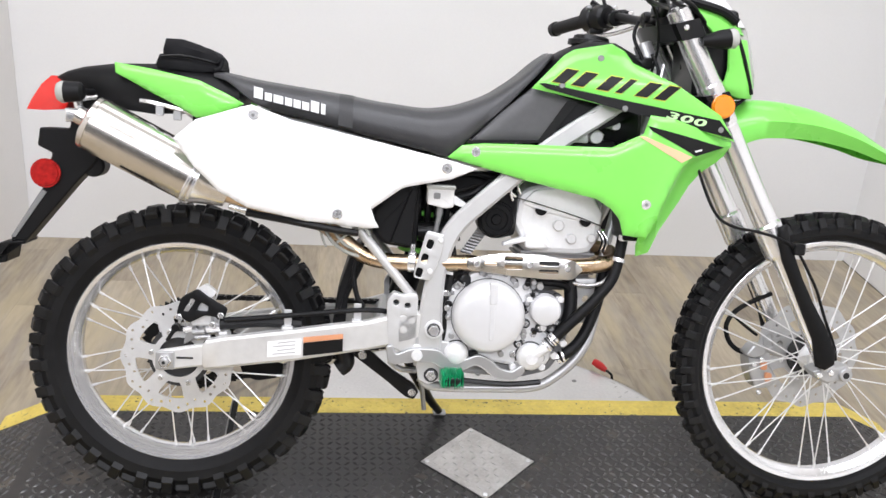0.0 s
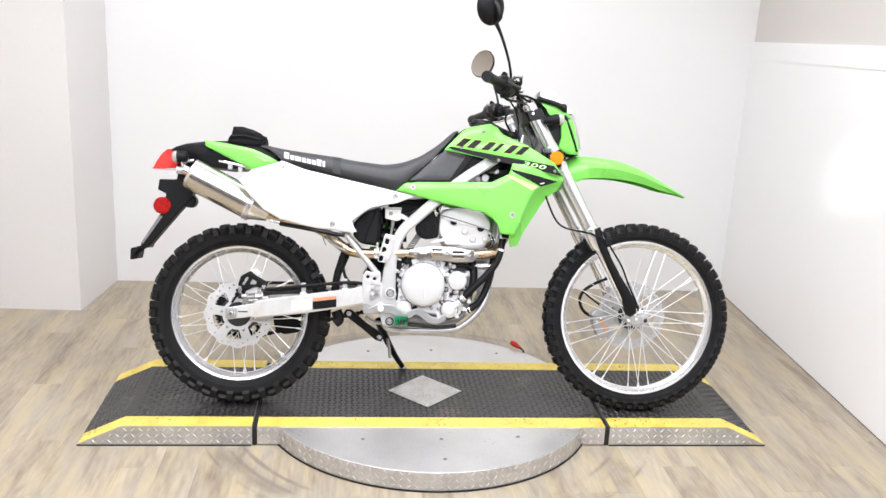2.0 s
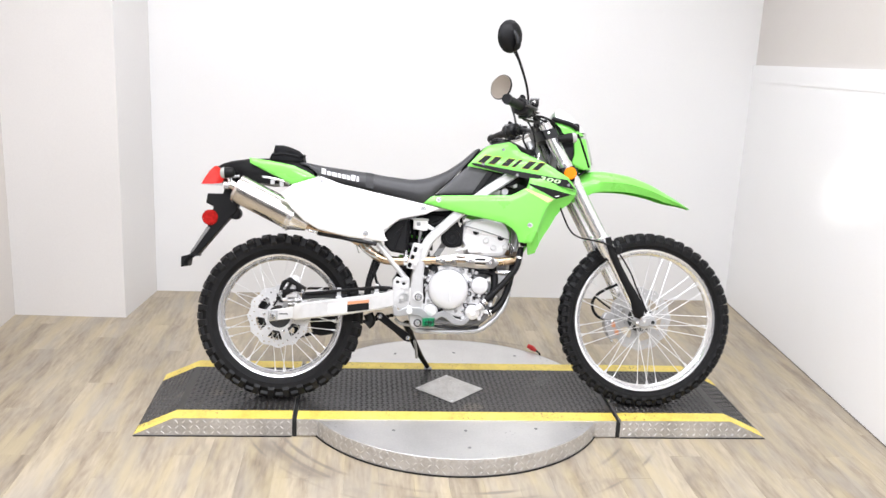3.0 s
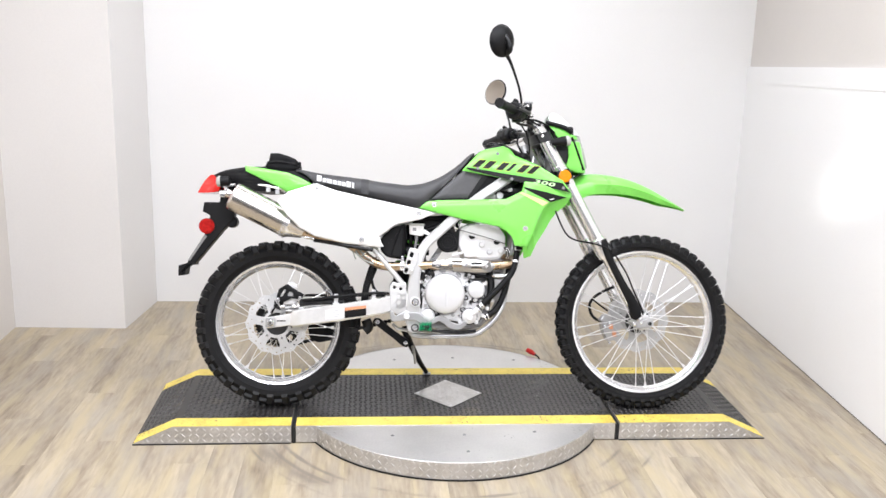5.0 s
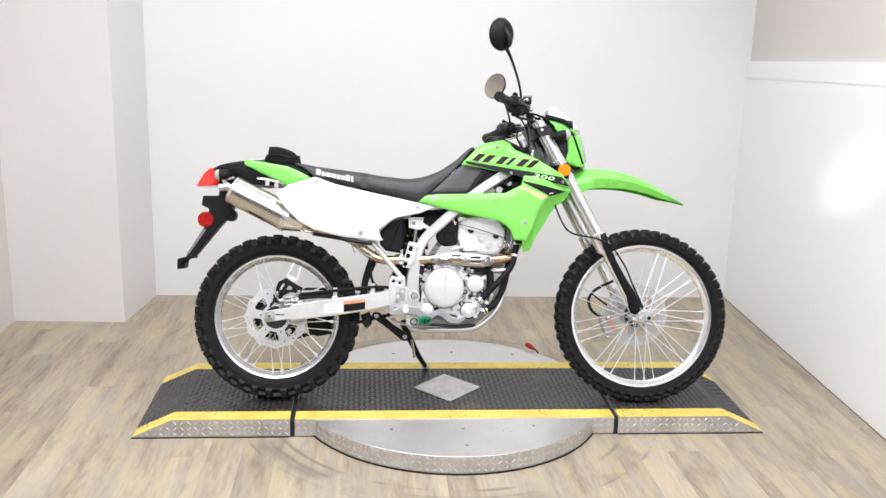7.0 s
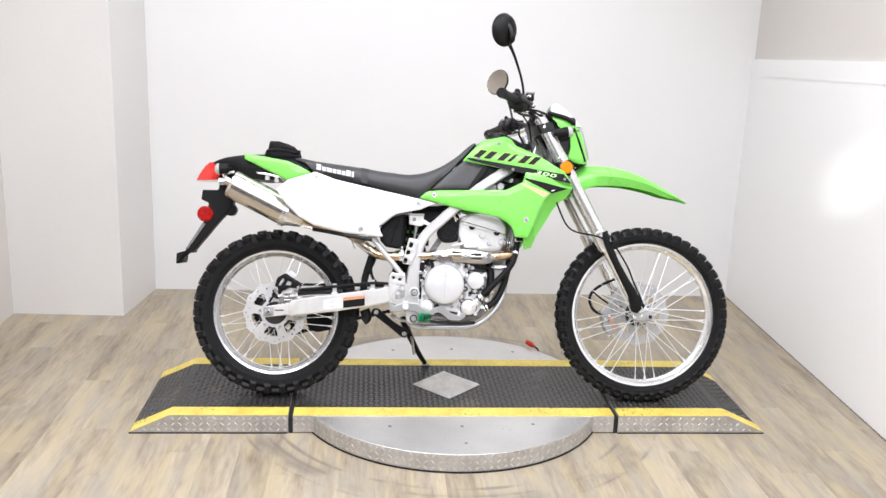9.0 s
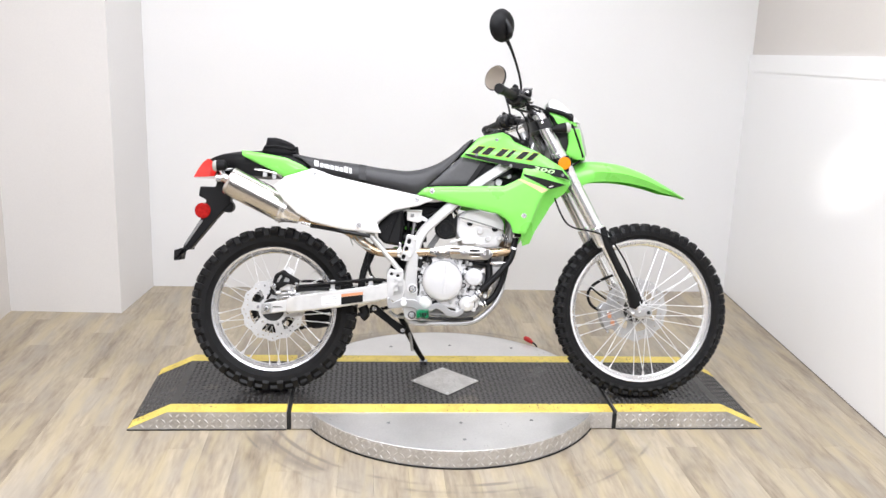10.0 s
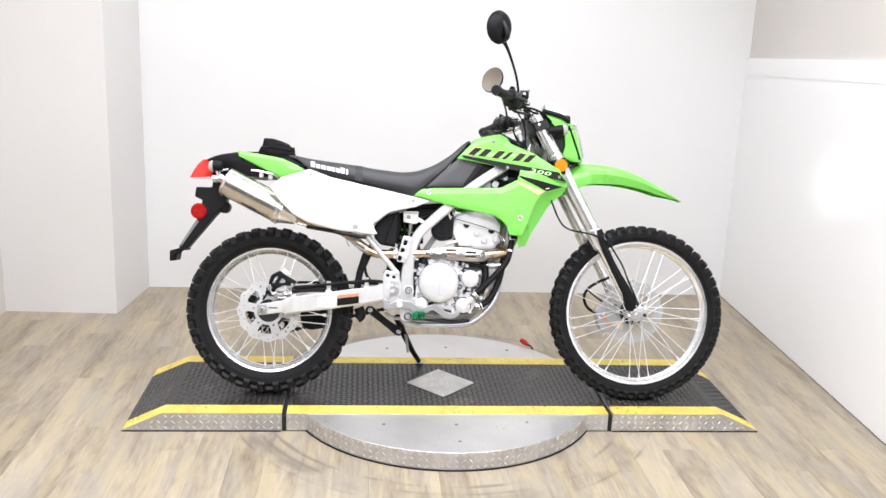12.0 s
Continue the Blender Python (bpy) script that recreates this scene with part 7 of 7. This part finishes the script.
bm = bmesh.new()
plate(bm, rounded([(0.598, 0.345), (0.618, 0.372), (0.650, 0.366), (0.648, 0.345), (0.622, 0.338)]), -0.07, -0.03, bevel=0.004)
part("caliper_bridge", bm, CRADLE, fcal)
for u, v in ((0.622, 0.322), (0.640, 0.335), (0.640, 0.255)):
    bolt(fcal, u, v, 0.030, 0.006, 0.006, CHROME, -1)

# headlight mask: an upper visor and a lower shell, open to the rear
def mask_shell(stations):
    rings = []
    for v, ub, uf, hw in stations:
        path = [(ub, hw), (ub + 0.4 * (uf - ub), hw * 0.99), (ub + 0.75 * (uf - ub), hw * 0.90), (ub + 0.95 * (uf - ub), hw * 0.66), (uf, hw * 0.3)]
        line = [V(u, v, w) for u, w in path] + [V(u, v, -w) for u, w in reversed(path)]
        inner = [V(u - 0.003, v, w * 0.97) for u, w in path] + [V(u - 0.003, v, -w * 0.97) for u, w in reversed(path)]
        rings.append(line + inner[::-1])
    bm = bmesh.new()
    loft(bm, rings)
    return bm


mask = part("headlight_mask", mask_shell(((1.062, 0.440, 0.492, 0.090), (1.045, 0.438, 0.496, 0.092), (1.00, 0.440, 0.505, 0.096), (0.968, 0.432, 0.514, 0.097), (0.952, 0.440, 0.516, 0.094), (0.940, 0.470, 0.514, 0.084))),
            GREEN, bike, "lime green headlight mask", 40)
part("visor", mask_shell(((1.130, 0.360, 0.380, 0.072), (1.125, 0.358, 0.404, 0.078), (1.117, 0.358, 0.440, 0.084), (1.102, 0.372, 0.466, 0.086), (1.088, 0.388, 0.478, 0.086), (1.074, 0.404, 0.486, 0.085))), GREEN, mask, "lime green visor", 40)
part("fly_screen", mask_shell(((1.182, 0.384, 0.396, 0.030), (1.174, 0.372, 0.412, 0.046), (1.158, 0.364, 0.430, 0.060), (1.138, 0.372, 0.450, 0.068), (1.112, 0.410, 0.474, 0.070), (1.090, 0.440, 0.490, 0.070))), WHITE, mask, "white fly screen above the visor", 60)
bm = bmesh.new()
rings = []
for v, uf, hw in ((1.108, 0.462, 0.05), (1.085, 0.480, 0.066), (1.04, 0.494, 0.070), (0.99, 0.507, 0.064), (0.965, 0.513, 0.05)):
    rings.append([V(uf - 0.022, v, hw), V(uf + 0.010, v, hw * 0.75), V(uf + 0.017, v, 0), V(uf + 0.010, v, -hw * 0.75), V(uf - 0.022, v, -hw)])
loft(bm, rings)
part("headlight_lens", bm, CLEAR, mask, "clear headlight lens", 50)
for s in (1, -1):
    bm = bmesh.new()
    tube(bm, [V(0.346, 1.137, s * 0.080), V(0.39, 1.126, s * 0.086), V(0.424, 1.116, s * 0.085), V(0.452, 1.098, s * 0.084)], 0.0095, n=8)
    part("mask_trim", bm, BLACK, mask, "black edge trim")
    bm = bmesh.new()
    tube(bm, [V(0.452, 1.080, s * 0.084), V(0.472, 1.025, s * 0.092), V(0.499, 0.950, s * 0.085)], 0.0042, n=8)
    part("mask_trim", bm, BLACK, mask, "black edge trim")
bm = bmesh.new()
box(bm, V(0.372, 0.935, -0.085), V(0.462, 1.125, 0.078), 0.012)
part("headlight_housing", bm, SATIN, mask, "black headlight housing")
for s in (1, -1):
    bm = bmesh.new()
    rod(bm, V(0.350, 1.047, s * 0.09), V(0.375, 1.052, s * 0.13), 0.009, n=10)
    rod(bm, V(0.362, 1.050, s * 0.135), V(0.418, 1.058, s * 0.135), [(0, 0.009), (0.25, 0.014), (0.7, 0.020), (1, 0.0205)], n=20)
    sig = part("front_indicator", bm, BLACK, bike, "black front indicator with a clear lens")
    bm = bmesh.new()
    rod(bm, V(0.418, 1.058, s * 0.135), V(0.438, 1.061, s * 0.135), [(0, 0.021), (0.5, 0.021), (0.85, 0.016), (1, 0.008)], n=20)
    part("lens", bm, CLEAR, sig, "clear indicator lens")

# front fender
FEND = ((0.462, 0.925, 0.115, 0.060), (0.495, 0.936, 0.102, 0.064), (0.541, 0.941, 0.086, 0.070), (0.60, 0.939, 0.079, 0.074), (0.665, 0.929, 0.071, 0.075), (0.72, 0.913, 0.063, 0.072), (0.775, 0.891, 0.053, 0.066), (0.83, 0.862, 0.041, 0.056), (0.885, 0.831, 0.020, 0.038), (0.932, 0.803, 0.004, 0.014))
rings = []
for u, z, drop, hw in spline(FEND, 4):
    arc = np.linspace(-1, 1, 17)
    outer = [V(u, z - drop, -hw * 0.74)] + [V(u, z - 0.55 * drop * abs(a) ** 2.4, hw * a) for a in arc] + [V(u, z - drop, hw * 0.74)]
    inner = [V(u, z - drop + 0.001, hw * 0.70)] + [V(u, z - 0.55 * drop * abs(a) ** 2.4 - 0.0035, hw * a * 0.96) for a in arc[::-1]] + [V(u, z - drop + 0.001, -hw * 0.70)]
    rings.append(outer + inner)
bm = bmesh.new()
loft(bm, rings)
part("front_fender", bm, GREEN, bike, "long lime green front fender", 60)
bm = bmesh.new()
tube(bm, [V(0.445, 0.905, 0.070), V(0.478, 0.930, 0.072), V(0.505, 0.955, 0.07)], 0.004, n=6)
part("fender_seam", bm, BLACK, bike)

# ---- the tool bag strapped to the seat's end ----
bag = tagged(new("tool_bag"), "small black nylon tool bag on the rear of the seat", "bag")
bag.matrix_basis = bike.matrix_basis @ pose(-0.1234, 0, -0.008) @ Matrix.Diagonal((0.82, 1, 1, 1))
bm = bmesh.new()
rings = []
for u, z0, z1, hw in ((-0.770, 0.944, 0.956, 0.060), (-0.758, 0.942, 0.972, 0.078), (-0.71, 0.9415, 0.974, 0.085), (-0.66, 0.939, 0.968, 0.085), (-0.622, 0.941, 0.962, 0.080), (-0.610, 0.945, 0.958, 0.062)):
    rings.append([V(u, z0, -hw), V(u, z0, hw), V(u, (z0 + z1) / 2, hw * 1.05), V(u, z1, hw * 0.9), V(u, z1 + 0.002, 0), V(u, z1, -hw * 0.9), V(u, (z0 + z1) / 2, -hw * 1.05)])
loft(bm, rings)
part("bag_base", bm, CLOTH, bag, angle=60)
bm = bmesh.new()
rings = []
for u, z0, z1, hw in ((-0.752, 0.966, 0.990, 0.060), (-0.746, 0.964, 1.004, 0.074), (-0.704, 0.965, 1.004, 0.080), (-0.66, 0.962, 0.994, 0.080), (-0.630, 0.958, 0.984, 0.074), (-0.612, 0.955, 0.970, 0.058)):
    rings.append([V(u, z0, -hw), V(u, z0, hw), V(u, z0 + 0.6 * (z1 - z0), hw * 1.04), V(u, z1, hw * 0.8), V(u, z1 - 0.003, 0), V(u, z1, -hw * 0.8), V(u, z0 + 0.6 * (z1 - z0), -hw * 1.04)])
loft(bm, rings)
part("bag_lid", bm, CLOTH, bag, angle=60)
bm = bmesh.new()
tube(bm, [V(-0.755, 0.966, 0.085), V(-0.70, 0.969, 0.091), V(-0.64, 0.962, 0.09), V(-0.612, 0.955, 0.07)], 0.003, n=6)
part("zip", bm, SATIN, bag)
bm = bmesh.new()
tube(bm, [V(-0.615, 0.960, 0.075), V(-0.603, 0.966, 0.078), V(-0.607, 0.95, 0.085), V(-0.62, 0.944, 0.09)], 0.0045, n=7)
part("strap_end", bm, CLOTH, bag)
# ---- floor planks ----
rng = random.Random(11)
PW, PL = 0.122, 1.22
meshes = {}


def plank(x0, x1, y0, y1):
    key = (round(x1 - x0, 3), round(y1 - y0, 3))
    if key not in meshes:
        bm = bmesh.new()
        a, b, c = key[0] / 2 - 0.00005, key[1] / 2 - 0.00005, 0.0002
        loft(bm, [[Vector((sx * (a - d), sy * (b - d), z)) for sx, sy in ((-1, -1), (1, -1), (1, 1), (-1, 1))] for z, d in ((-0.004, 0), (-0.0012, 0), (0, c))])
        bmesh.ops.recalc_face_normals(bm, faces=bm.faces)
        me = bpy.data.meshes.new("plank")
        bm.to_mesh(me)
        bm.free()
        me.materials.append(PLANK)
        meshes[key] = me
    ob = new("plank", meshes[key])
    ob.parent = floor
    ob.location = ((x0 + x1) / 2, (y0 + y1) / 2, 0)


x, col = LEFT, 0
while x < RX0 + 0.1:
    y = BACK - (0.0, 0.47, 0.83, 0.26, 0.66)[col % 5] - 0.12
    top = BACK
    while top > REAR:
        low = max(y, REAR)
        if top - low > 0.02:
            plank(x, x + PW, low, top)
        top, y = low, low - PL
    x, col = x + PW, col + 1
